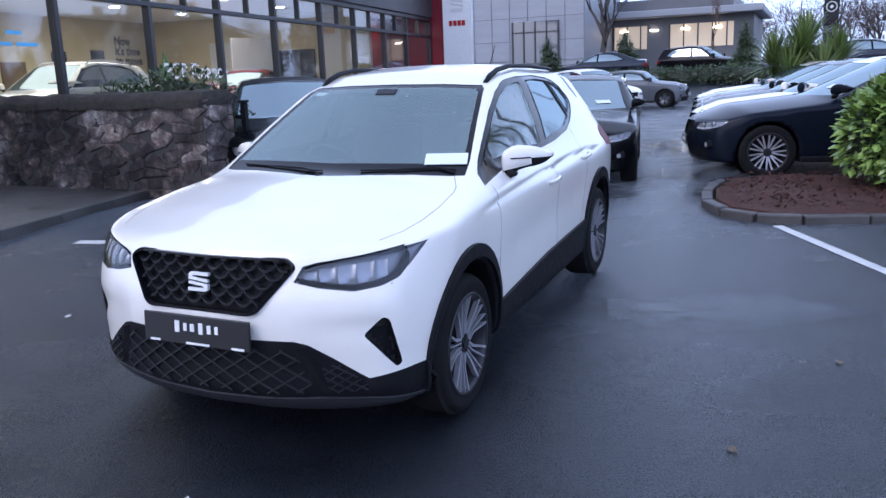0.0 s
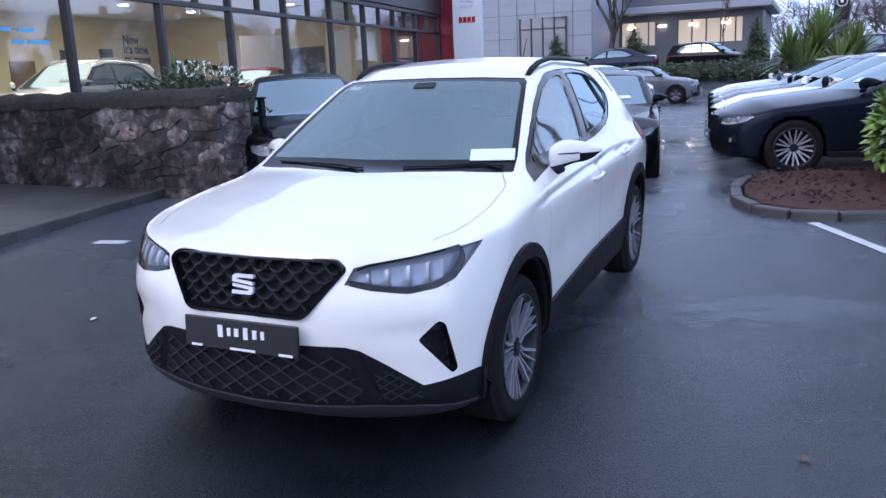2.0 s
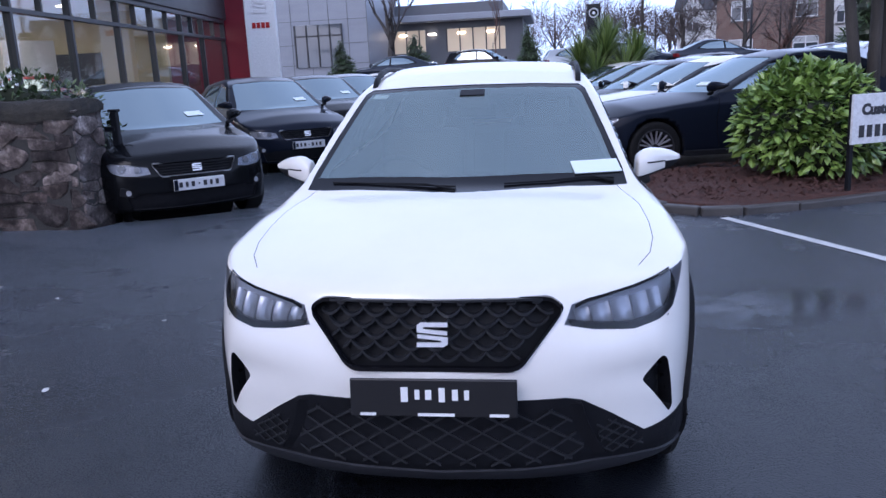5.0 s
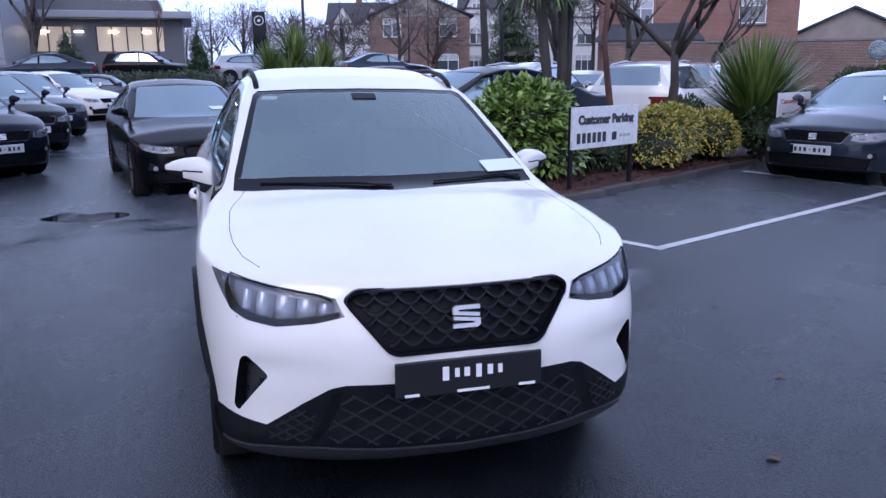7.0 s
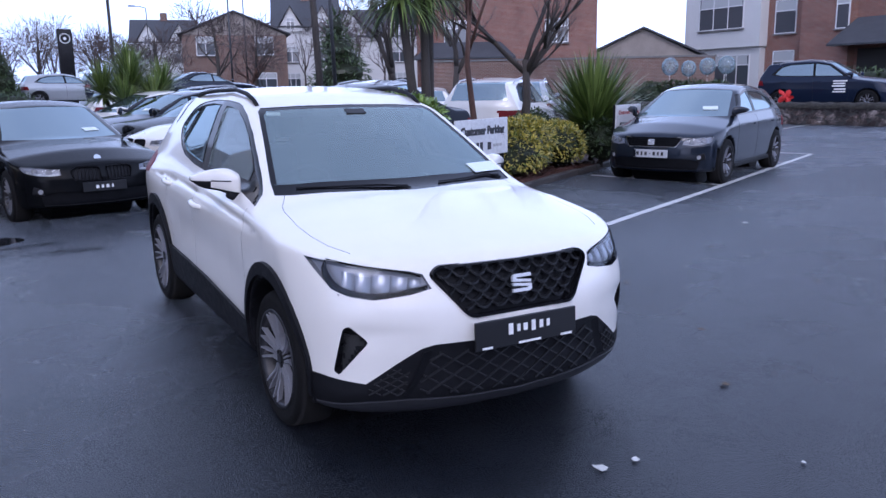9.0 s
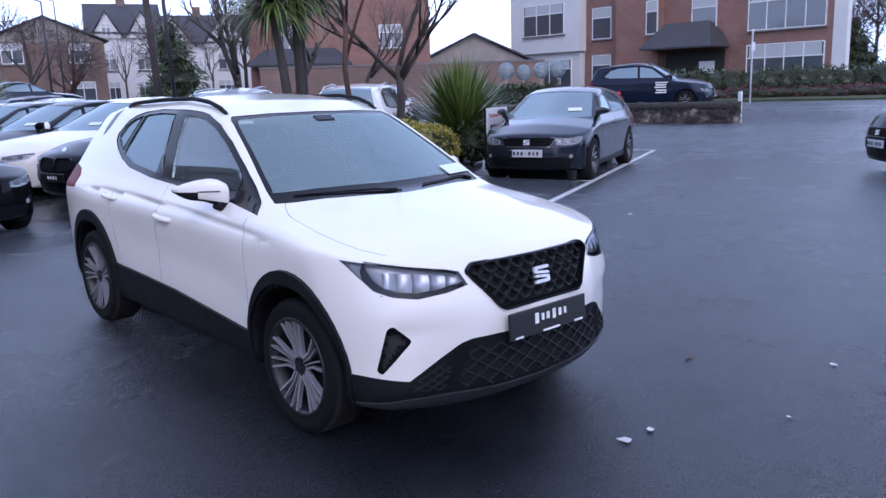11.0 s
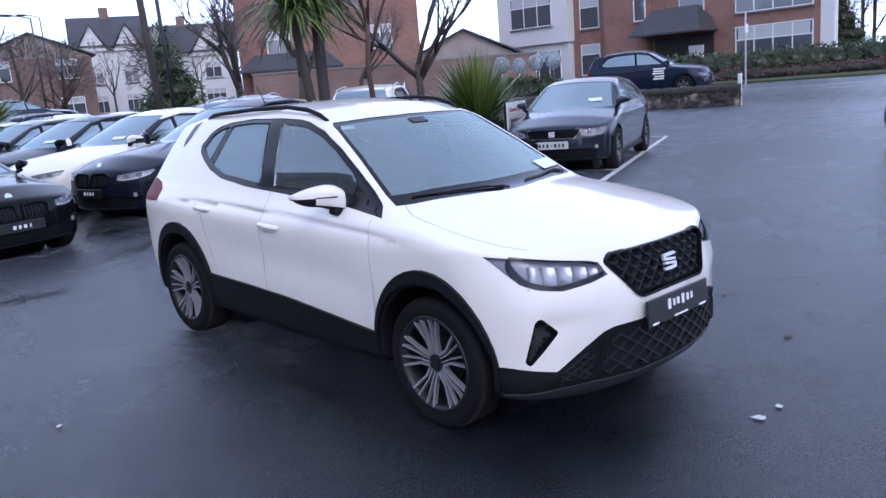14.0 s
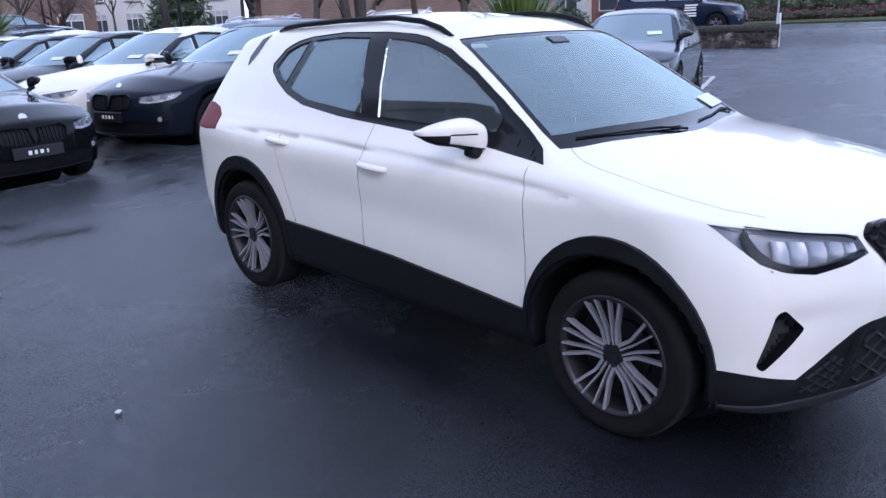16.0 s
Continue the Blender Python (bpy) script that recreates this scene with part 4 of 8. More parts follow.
def lattice(poly, step, y_of, slope=0.62, width=0.008):
    """Two families of slanting bars inside an outline."""
    bm = bmesh.new()
    xs, zs = [p[0] for p in poly], [p[1] for p in poly]
    for k in (slope, -slope):
        c = min(zs) - abs(k) * (max(xs) - min(xs))
        while c < max(zs) + abs(k) * (max(xs) - min(xs)):
            run = []
            for i in range(81):
                x = min(xs) + (max(xs) - min(xs)) * i / 80
                z = c + k * (x - min(xs))
                if inside((x, z), poly):
                    run.append((x, y_of(x, z), z))
                elif len(run) > 1:
                    strip(bm, run[:: max(1, len(run) // 6)] + run[-1:], width, 0.02)
                    run = []
                else:
                    run = []
            if len(run) > 1:
                strip(bm, run[:: max(1, len(run) // 6)] + run[-1:], width, 0.02)
            c += step
    return bm


def part_grille(car, sh, zone, poly):
    gr = sh.piece(zone, "grille", PLASTIC, car, "black grille with scale pattern and silver emblem", shift=-0.035)
    small = [(x * 0.95, 0.730 + (z - 0.730) * 0.92) for x, z in poly]
    part("grille_mesh", scales(-0.42, 0.43, 0.615, 0.86, 0.078, small, lambda x, z: HERO.front_y(x, z) + 0.016, 0.024), MESH_BLACK, gr)
    ring = [(x, HERO.front_y(x * 0.985, z) - 0.004, z) for x, z in poly + poly[:1]]
    part("grille_frame", strip(bmesh.new(), [((x * 0.985), y, 0.730 + (z - 0.730) * 0.975) for x, y, z in ring], 0.013, 0.02), GLOSS_BLACK, gr)
    bm = strip(bmesh.new(), [(x, HERO.front_y(x, 0.830) - 0.004, 0.830 - 0.004 * (abs(x) > 0.3)) for x in np.linspace(-0.35, 0.35, 9)], 0.008, 0.016)
    part("grille_trim", bm, MESH_BLACK, gr)
    # emblem: two hooked halves with a slanting slit between them
    half = [(0.048, 0.038), (-0.036, 0.038), (-0.048, 0.030), (-0.048, 0.008), (0.046, -0.002), (0.046, 0.010), (-0.028, 0.018), (-0.028, 0.024), (0.048, 0.024)]
    at = pose(0, HERO.front_y(0, 0.735) - 0.004, 0.736, -12, 0, 0)
    for q in (1, -1):
        part("emblem", plate_prism([(x * q, z * q) for x, z in half], 0.014, at), BADGE, gr, "silver badge")


def part_lower(car, sh, zone):
    lo = sh.piece(zone, "lower_bumper", PLASTIC, car, "black lower bumper with mesh intake", shift=0.004)
    mid = [(-0.49, 0.312), (-0.30, 0.298), (0.30, 0.298), (0.49, 0.312), (0.415, 0.49), (-0.415, 0.49)]
    y_of = lambda x, z: HERO.front_y(x, z) - 0.004
    part("lower_mesh", lattice(mid, 0.066, y_of), MESH_BLACK, lo)
    for s in (-1, 1):
        side = [(s * 0.53, 0.31), (s * 0.665, 0.318), (s * 0.66, 0.345), (s * 0.56, 0.432), (s * 0.505, 0.415)]
        part("side_mesh", lattice(side, 0.034, y_of, 0.62, 0.005), MESH_BLACK, lo)
        pts = [(s * x, HERO.front_y(x, z) - 0.001, z) for x, z in ((0.435, 0.50), (0.455, 0.43), (0.485, 0.36), (0.515, 0.312))]
        part("strut", strip(bmesh.new(), pts, 0.045, 0.02, up=(1, 0, 0.2)), PLASTIC, lo)


white_car()

# ---- the other cars ----
DARK_GLASS = mat("dark_car_glass", (0.03, 0.04, 0.045), 0.04, 0, 0.0, 0.5)
DARK_GLASS.node_tree.nodes["Principled BSDF"].inputs["IOR"].default_value = 4.4
DARK_GLASS.node_tree.nodes["Principled BSDF"].inputs["Specular Tint"].default_value = (0.80, 0.95, 1.0, 1)


def make_shape(L, H, W, wb, fo, hood0, hood1, yb, yt, roof_end, zb, tail):
    h = L / 2
    top = [(-h - 0.1, hood0 - 0.08), (-h + 0.08, hood0), (-h + 0.5, hood0 + 0.5 * (hood1 - hood0) + 0.03), (yb - 0.12, hood1), (yb, hood1 + 0.02), (yt, H - 0.075), (yt + 0.35, H - 0.012), (yt + 0.8, H), (roof_end, H - 0.06), *tail]
    front = [(0.1, -h + 0.16), (0.24, -h + 0.04), (0.42, -h), (0.58, -h + 0.008), (0.68, -h + 0.04), (0.78, -h + 0.10), (0.95, -h + 0.2)]
    k = W / 0.87
    plan = [(0, 0), (0.25 * k, 0.018), (0.42 * k, 0.06), (0.6 * k, 0.14), (0.73 * k, 0.24), (0.8 * k, 0.34), (0.86 * k, 0.5), (0.95 * k, 0.95)]
    width = [(-h, W - 0.01), (-h + 0.8, W), (0, W), (h - 0.8, W), (h, W - 0.06)]
    inset = [(0.15, 0.08), (0.3, 0.03), (0.5, 0.012), (0.68, 0.0), (zb - 0.12, 0.004), (zb, 0.055), (zb + 0.2, 0.14), (H - 0.08, 0.27), (H, 0.36), (H + 0.12, 0.55)]
    if len(tail) > 2:
        rear = [(0.1, h - 0.15), (0.3, h - 0.05), (0.5, h), (0.8, h - 0.01), (0.95, h - 0.04), (1.2, h - 0.2), (1.6, h - 0.3)]
    else:
        rear = [(0.1, h - 0.15), (0.3, h - 0.05), (0.5, h), (0.8, h), (zb, h - 0.06), (H - 0.05, h - 0.36), (H + 0.1, h - 0.42)]
    return Shape(top, front, plan, width, inset, rear, 0.2, (-h + fo, -h + fo + wb), 0.365, crown=0.12, sweep=0.2, taper=0.08, k=0.016)


def road_car(label, spec, paint_mat, face="hex", rails=False, wheel_kind="twin", spokes=5, step=0.045, plate="white"):
    L, H, W, wb, fo, hood0, hood1, yb, yt, roof_end, zb, tail = spec
    shape, h = make_shape(*spec), L / 2
    car = thing("car", label, "car")
    sh = Shell(shape, step, H + 0.1, h + 0.1)
    GLASS, SURR, GRILLE, LAMP, LOW, TAIL, GAP, REARG = range(1, 9)
    k = W / 0.87
    zt = H - 0.105
    ws = [(-0.70 * k, hood1 + 0.0), (0.70 * k, hood1 + 0.0), (0.66 * k, hood1 + 0.08), (0.555 * k, zt - 0.03), (0.52 * k, zt), (0.0, zt + 0.02), (-0.52 * k, zt), (-0.555 * k, zt - 0.03), (-0.66 * k, hood1 + 0.08)]
    sh.cut(ws, GLASS, FRONT, LEFT, near=0.12, where=lambda c: yb - 0.3 < c.y < yt + 0.4)
    slope = (yt - yb) / (H - hood1)
    a = lambda z: yb + (z - hood1) * slope + 0.24
    sedan = len(tail) > 2
    e = roof_end
    win = [(a(zb + 0.02), zb + 0.015), (e - 0.1, zb + 0.045), (e + (0.32 if sedan else 0.22), zb + 0.10), (e - (0.05 if sedan else 0.02), zt - 0.10), (e - 0.35, zt - 0.015), (a(zt) + 0.35, zt + 0.01), (a(zt - 0.08) + 0.02, zt - 0.07)]
    mid = 0.5 * (a(zb) + e) - 0.05
    low = [(-0.62 * k, 0.24), (0.62 * k, 0.24), (0.66 * k, 0.36), (0.5 * k, 0.40), (-0.5 * k, 0.40), (-0.66 * k, 0.36)]
    sh.cut(low, LOW, FRONT, LEFT, near=0.1, where=lambda c: c.y < -h + 0.7)
    if face == "kidney":
        grilles = [rounded([(s * 0.02, 0.52), (s * 0.34, 0.54), (s * 0.37, 0.66), (s * 0.30, 0.70), (s * 0.04, 0.69)], 0.03, 3) for s in (-1, 1)]
    elif face == "round":
        grilles = [rounded([(-0.38, 0.44), (0.38, 0.44), (0.44, 0.56), (0.30, 0.66), (-0.30, 0.66), (-0.44, 0.56)], 0.05, 3)]
    else:
        grilles = [rounded([(-0.44, 0.70), (0.44, 0.70), (0.36, 0.565), (-0.36, 0.565)], 0.03, 3)]
    for g in grilles:
        sh.cut(g, GRILLE, FRONT, LEFT, near=0.1, where=lambda c: c.y < -h + 0.7)
    gap = 50
    lx, ly = lambda x: x * k, lambda x, z: shape.front_y(x * k, z)
    for s, d in SIDES:
        on = lambda c: c.x * s > 0.2
        sh.cut(win, SURR, d, (0, 1, 0), near=0.2, where=on)
        b0 = mid - 0.03
        fr = [(a(zb + 0.05) + 0.12, zb + 0.045), (b0, zb + 0.06), (b0 + 0.04, zt - 0.02), (a(zt) + 0.36, zt - 0.02), (a(zt - 0.08) + 0.10, zt - 0.09)]
        rr = [(b0 + 0.08, zb + 0.06), (e - 0.1, zb + 0.075), (e + (0.2 if sedan else 0.1), zb + 0.13), (e - 0.1, zt - 0.12), (e - 0.37, zt - 0.045), (b0 + 0.12, zt - 0.02)]
        sh.cut(fr, 20, d, (0, 1, 0), only=(SURR,), near=0.2, where=on, single=True)
        sh.cut(rr, 21, d, (0, 1, 0), only=(SURR,), near=0.2, where=on, single=True)
        od, ou = oblique(s, 38)
        ca, sa = math.cos(radians(38)), math.sin(radians(38))
        if face == "round":
            cx = 0.60 * k
            cy = shape.front_y(cx, 0.74)
            lamp = ellipse(cx * ca + cy * sa, 0.74, 0.12, 0.115, 18)
        else:
            pts = [(0.44, 0.60), (0.46, 0.67), (0.62, 0.70), (0.76, 0.715), (0.79, 0.70), (0.77, 0.63), (0.70, 0.595), (0.56, 0.585)]
            if face == "kidney":
                pts = [(0.44, 0.61), (0.45, 0.675), (0.62, 0.70), (0.78, 0.72), (0.80, 0.70), (0.77, 0.645), (0.66, 0.61), (0.54, 0.60)]
            lamp = [(lx(x) * ca + ly(x, z) * sa, z) for x, z in pts]
        sh.cut(lamp, LAMP, od, ou, near=0.1, where=lambda c: c.x * s > 0.2 and c.y < -h + 1.1, single=True)
        for line in ([(yb + 0.25, 0.3), (yb + 0.2, 0.6), (yb + 0.25, zb)], [(mid, 0.3), (mid + 0.02, zb)], [(e - 0.25, 0.3), (e - 0.1, 0.6), (e, zb)]):
            gap += 1
            sh.cut(seam(line, 0.008), gap, d, (0, 1, 0), near=0.3, where=on, single=True)
        sh.cut([(h - 0.32, zb - 0.24), (h + 0.1, zb - 0.24), (h + 0.1, zb - 0.07), (h - 0.28, zb - 0.08)], TAIL, d, (0, 1, 0), near=-0.1, where=lambda c: c.x * s > 0.42)
    rz0, rz1 = (zb + 0.12, H - 0.10) if not sedan else (zb + 0.12, H - 0.08)
    sh.cut([(-0.56 * k, rz0), (0.56 * k, rz0), (0.47 * k, rz1), (-0.47 * k, rz1)], REARG, BACK, LEFT, near=0.08, where=lambda c: c.y > roof_end - 0.5)
    sh.wells(15, 0.372)
    sh.piece(0, "body", paint_mat, car, wall=False)
    for z in range(51, gap + 1):
        sh.piece(z, "panel_gap", PLASTIC, car, shift=-0.008)
    for s in (-1, 1):
        for f in sh.bm.faces:
            if f[sh.zone] == 15 and f.calc_center_median().y > 0:
                f[sh.zone] = 16
        for z in (15, 16):
            sh.piece(z, "arch_lining", PLASTIC, car, wall=False, side=s)
    sh.piece(GLASS, "windscreen", DARK_GLASS, car, shift=-0.004)
    sh.piece(REARG, "rear_window", DARK_GLASS, car, shift=-0.004)
    for s, d in SIDES:
        sh.piece(SURR, "window_surround", GLOSS_BLACK, car, shift=-0.004, side=s)
        sh.piece(20, "front_window", DARK_GLASS, car, shift=-0.009, side=s)
        sh.piece(21, "rear_side_window", DARK_GLASS, car, shift=-0.009, side=s)
        lampob = sh.piece(LAMP, "headlight", LAMP_BACK, car, shift=-0.02, side=s)
        sh.piece(LAMP, "lens", LAMP_LENS, lampob, shift=0.001, wall=False, side=s).visible_shadow = False
        for x, z in ((0.55, 0.645), (0.68, 0.66)) if face != "round" else ((0.60, 0.74),):
            y = shape.front_y(x * k, z) + 0.012
            part("reflector", cyl(bmesh.new(), 0.036 if face != "round" else 0.09, 0.03, (s * x * k, y, z), (90, 0, s * 25), 16), LAMP_WHITE, lampob)
        if face == "kidney":
            pts = [(s * x * k, shape.front_y(x * k, z) + 0.004, z) for x, z in ((0.46, 0.618), (0.56, 0.61), (0.66, 0.622), (0.75, 0.65))]
            part("light_strip", strip(bmesh.new(), pts, 0.024, 0.012), BADGE, lampob)
        sh.piece(TAIL, "tail_light", TAIL_RED, car, shift=0.004, side=s)
        door_mirror(car, (s * (W - 0.10), a(zb) - 0.04, zb + 0.085), s, paint_mat, 0.92)
        for y in (mid - 0.14, e - 0.2):
            x = shape.side_x(y, zb - 0.13)
            part("door_handle", strip(bmesh.new(), [(s * x, y - 0.1, zb - 0.13), (s * (x + 0.02), y - 0.06, zb - 0.13), (s * (x + 0.02), y + 0.06, zb - 0.13), (s * x, y + 0.1, zb - 0.13)], 0.024, 0.016, out=(1, 0, 0)), paint_mat, car)
        if rails:
            pts = [(s * 0.56 * k, y, shape.top_z(0.56 * k, y) + dz) for y, dz in ((yt + 0.2, 0.0), (yt + 0.3, 0.045), (mid + 0.2, 0.055), (roof_end - 0.1, 0.05), (roof_end, 0.0))]
            part("roof_rail", tube(bmesh.new(), pts, 0.016, 8), SATIN, car, smooth=True)
        for y in shape.wheels:
            wheel(car, (s * (W - 0.115), y, 0.325), s, 0.33, 0.235 if wheel_kind == "many" else 0.22, 0.215, 9 if wheel_kind == "many" else spokes, "twin")
        part("sill", a_box((0.03, wb - 0.75, 0.07), (s * (W - 0.035), -h + fo + wb / 2, 0.235), (0, 0, 0), 0.01), PLASTIC, car)
    for y in shape.wheels:
        part("wheel_well", cyl(bmesh.new(), 0.39, 1.0, (0, y, 0.36), (0, 90, 0), 24), PLASTIC, car)
    sh.piece(LOW, "lower_intake", PLASTIC, car, shift=-0.02)
    for s in (-1, 1):
        x = 0.66 * k
        o = part("fog_light_housing", a_box((0.15, 0.03, 0.09), (s * x, shape.front_y(x, 0.42) + 0.010, 0.42), (0, s * -14, s * 24), 0.012, 2), PLASTIC, car)
        part("fog_light", cyl(bmesh.new(), 0.028, 0.02, (s * (x - 0.01), shape.front_y(x, 0.42) - 0.004, 0.42), (90, 0, s * 24), 16), LAMP_BACK, o)
    gr = sh.piece(GRILLE, "grille", PLASTIC, car, shift=-0.025)
    for g in grilles:
        ring = [(x * 0.99, shape.front_y(x, z) - 0.003, z) for x, z in g + g[:1]]
        part("grille_frame", strip(bmesh.new(), ring, 0.014, 0.018), SATIN if face == "hex" else GLOSS_BLACK, gr)
        xs, zs = [p[0] for p in g], [p[1] for p in g]
        n = 8 if face == "kidney" else 5
        for i in range(1, n):
            bm = bmesh.new()
            if face == "kidney":
                x = min(xs) + (max(xs) - min(xs)) * i / n
                strip(bm, [(x, shape.front_y(x, min(zs)) + 0.01, min(zs) + 0.015), (x, shape.front_y(x, max(zs)) + 0.01, max(zs) - 0.02)], 0.01, 0.02, up=(1, 0, 0))
            else:
                z = min(zs) + (max(zs) - min(zs)) * i / n
                q = (z - min(zs)) / (max(zs) - min(zs))
                w = (0.35 + 0.07 * q) if face == "hex" else 0.36
                strip(bm, [(x, shape.front_y(x, z) + 0.01, z) for x in (-w, -w / 2, 0, w / 2, w)], 0.008, 0.02)
            part("grille_bar", bm, PLASTIC, gr)
    if face == "hex":
        half = [(0.048, 0.038), (-0.036, 0.038), (-0.048, 0.030), (-0.048, 0.008), (0.046, -0.002), (0.046, 0.010), (-0.028, 0.018), (-0.028, 0.024), (0.048, 0.024)]
        for q in (1, -1):
            part("emblem", plate_prism([(x * q, z * q) for x, z in half], 0.014, pose(0, shape.front_y(0, 0.635) - 0.006, 0.635, -14, 0, 0)), BADGE, gr)
    else:
        part("emblem", cyl(bmesh.new(), 0.042, 0.012, (0, shape.front_y(0, 0.78) + 0.0, 0.785), (60, 0, 0), 20), CHROME, gr)
    pz = 0.47 if face != "kidney" else 0.45
    py = shape.front_y(0, pz) - 0.012
    pl = part("plate", a_box((0.52, 0.012, 0.115), (0, py, pz), (0, 0, 0), 0.004), PLATE_WHITE if plate == "white" else PLATE_BLACK, car)
    for i in range(7 if plate == "white" else 4):
        x = (-0.19 + 0.062 * i) if plate == "white" else (-0.09 + 0.06 * i)
        part("mark", a_box(((0.036, 0.028, 0.034, 0.018, 0.036, 0.026, 0.034)[i], 0.004, (0.052 if i != 3 else 0.014) if plate == "white" else 0.04), (x, py - 0.007, pz)), PRINT_DARK if plate == "white" else PRINT_WHITE, pl)
    if plate == "white":
        part("mark", a_box((0.04, 0.004, 0.105), (-0.238, py - 0.0065, pz)), NAVY_PAINT, pl)
    yy = yb + 0.26
    at = Vector((0.40, yy, shape.top_z(0.40, yy)))
    n = Vector(shape.normal(np.array([at[:]]))[0])
    sheet = part("price_sheet", a_box((0.22, 0.10, 0.003)), PAPER, car)
    sheet.matrix_basis = Matrix.Translation(at + n * 0.004) @ n.to_track_quat("Z", "Y").to_matrix().to_4x4()
    sh.bm.free()
    return car


def place(car, x, y, turn, z=None, colour=None, label="", first=False, group="", size=1.0):
    """The car itself, or a copy in another colour, at a place."""
    m = pose(x, y, rise(x, y) if z is None else z, 0, 0, turn) @ Matrix.Scale(size, 4)
    ob = car if first else copy_thing(car, m)
    ob.matrix_basis = m
    if label:
        ob["label"] = label
    if group:
        ob["group"] = group
    if colour and not first:
        for o in ob.children_recursive:
            if o.name.startswith(("body", "cap", "door_handle")):
                o.material_slots[0].link = "OBJECT"
                o.material_slots[0].material = colour
    return ob


HATCH = (4.28, 1.53, 0.885, 2.63, 0.86, 0.78, 1.005, -1.02, -0.20, 1.35, 1.0, [(1.75, 1.44), (2.2, 1.32)])
SMALL = (4.06, 1.445, 0.87, 2.564, 0.80, 0.75, 0.965, -0.98, -0.2, 1.25, 0.955, [(1.62, 1.36), (2.1, 1.25)])
SALOON = (4.94, 1.475, 0.92, 2.975, 0.87, 0.74, 0.975, -1.02, -0.05, 1.05, 0.955, [(1.55, 1.22), (1.85, 1.09), (2.35, 1.07), (2.55, 1.0)])
OFFROAD = (4.42, 1.63, 0.90, 2.64, 0.88, 0.86, 1.07, -1.0, -0.2, 1.45, 1.06, [(1.8, 1.53), (2.3, 1.4)])
TINY = (3.82, 1.414, 0.845, 2.495, 0.78, 0.80, 0.99, -0.78, -0.32, 1.35, 0.98, [(1.6, 1.33), (2.0, 1.25)])

ROW, SALOONS, FAR = "dark cars parked beside the showroom", "cars parked in a row beyond the planted island", "cars parked far across the lot"
hatch = road_car("dark blue hatchback with silver-edged grille, parked on wet asphalt", HATCH, BLACK_PAINT, "hex")
place(hatch, -4.60, 5.15, 40, first=True, group=ROW)
place(hatch, -4.62, 9.45, 37, colour=NAVY_PAINT, label="dark blue hatchback in the row by the showroom", group=ROW)
place(hatch, -4.8, 13.4, 34, colour=BLACK_PAINT, label="black hatchback in the row by the showroom", group=ROW)
place(hatch, -4.95, 17.3, 34, colour=GREY_PAINT, label="dark grey hatchback in the row by the showroom", group=ROW)
place(hatch, -4.9, 23.8, 50, colour=WHITE_PAINT, label="white hatchback parked across the aisle", group=ROW)
small = road_car("dark grey hatchback with white number plate in a marked bay", SMALL, GREY_PAINT, "hex")
place(small, 8.46, 4.76, -67, first=True)
saloon = road_car("black executive saloon with dark kidney grille, parked", SALOON, BLACK_PAINT, "kidney", wheel_kind="many", plate="black")
place(saloon, -1.03, 7.6, 10, first=True, size=0.94)
for i, (c, n) in enumerate(((NAVY_PAINT, "dark navy"), (WHITE_PAINT, "white"), (BLACK_PAINT, "black"), (GREY_PAINT, "dark grey"), (WHITE_PAINT, "white"))):
    place(saloon, 3.02 - 0.29 * i, 7.32 + 2.5 * i, -76.6, colour=c, label=n + " saloon with multi-spoke alloy wheels, nose to the aisle", group=SALOONS)
tiny = road_car("small grey three-door hatchback with round headlights", TINY, MIDGREY_PAINT, "round")
place(tiny, -3.95, 27.4, 90, first=True)
offroad = road_car("white off-road car with tinted rear window behind the hedge", OFFROAD, WHITE_PAINT, "hex", True)
place(offroad, 8.3, 10.3, 132.6, first=True, group=FAR)
place(offroad, 6.5, 12.4, 132.6, colour=SILVER_PAINT, label="silver off-road car behind the hedge", group=FAR)
place(offroad, 11.95, -1.2, -134.2, colour=NAVY_PAINT, label="dark blue off-road car at the edge of the lot")

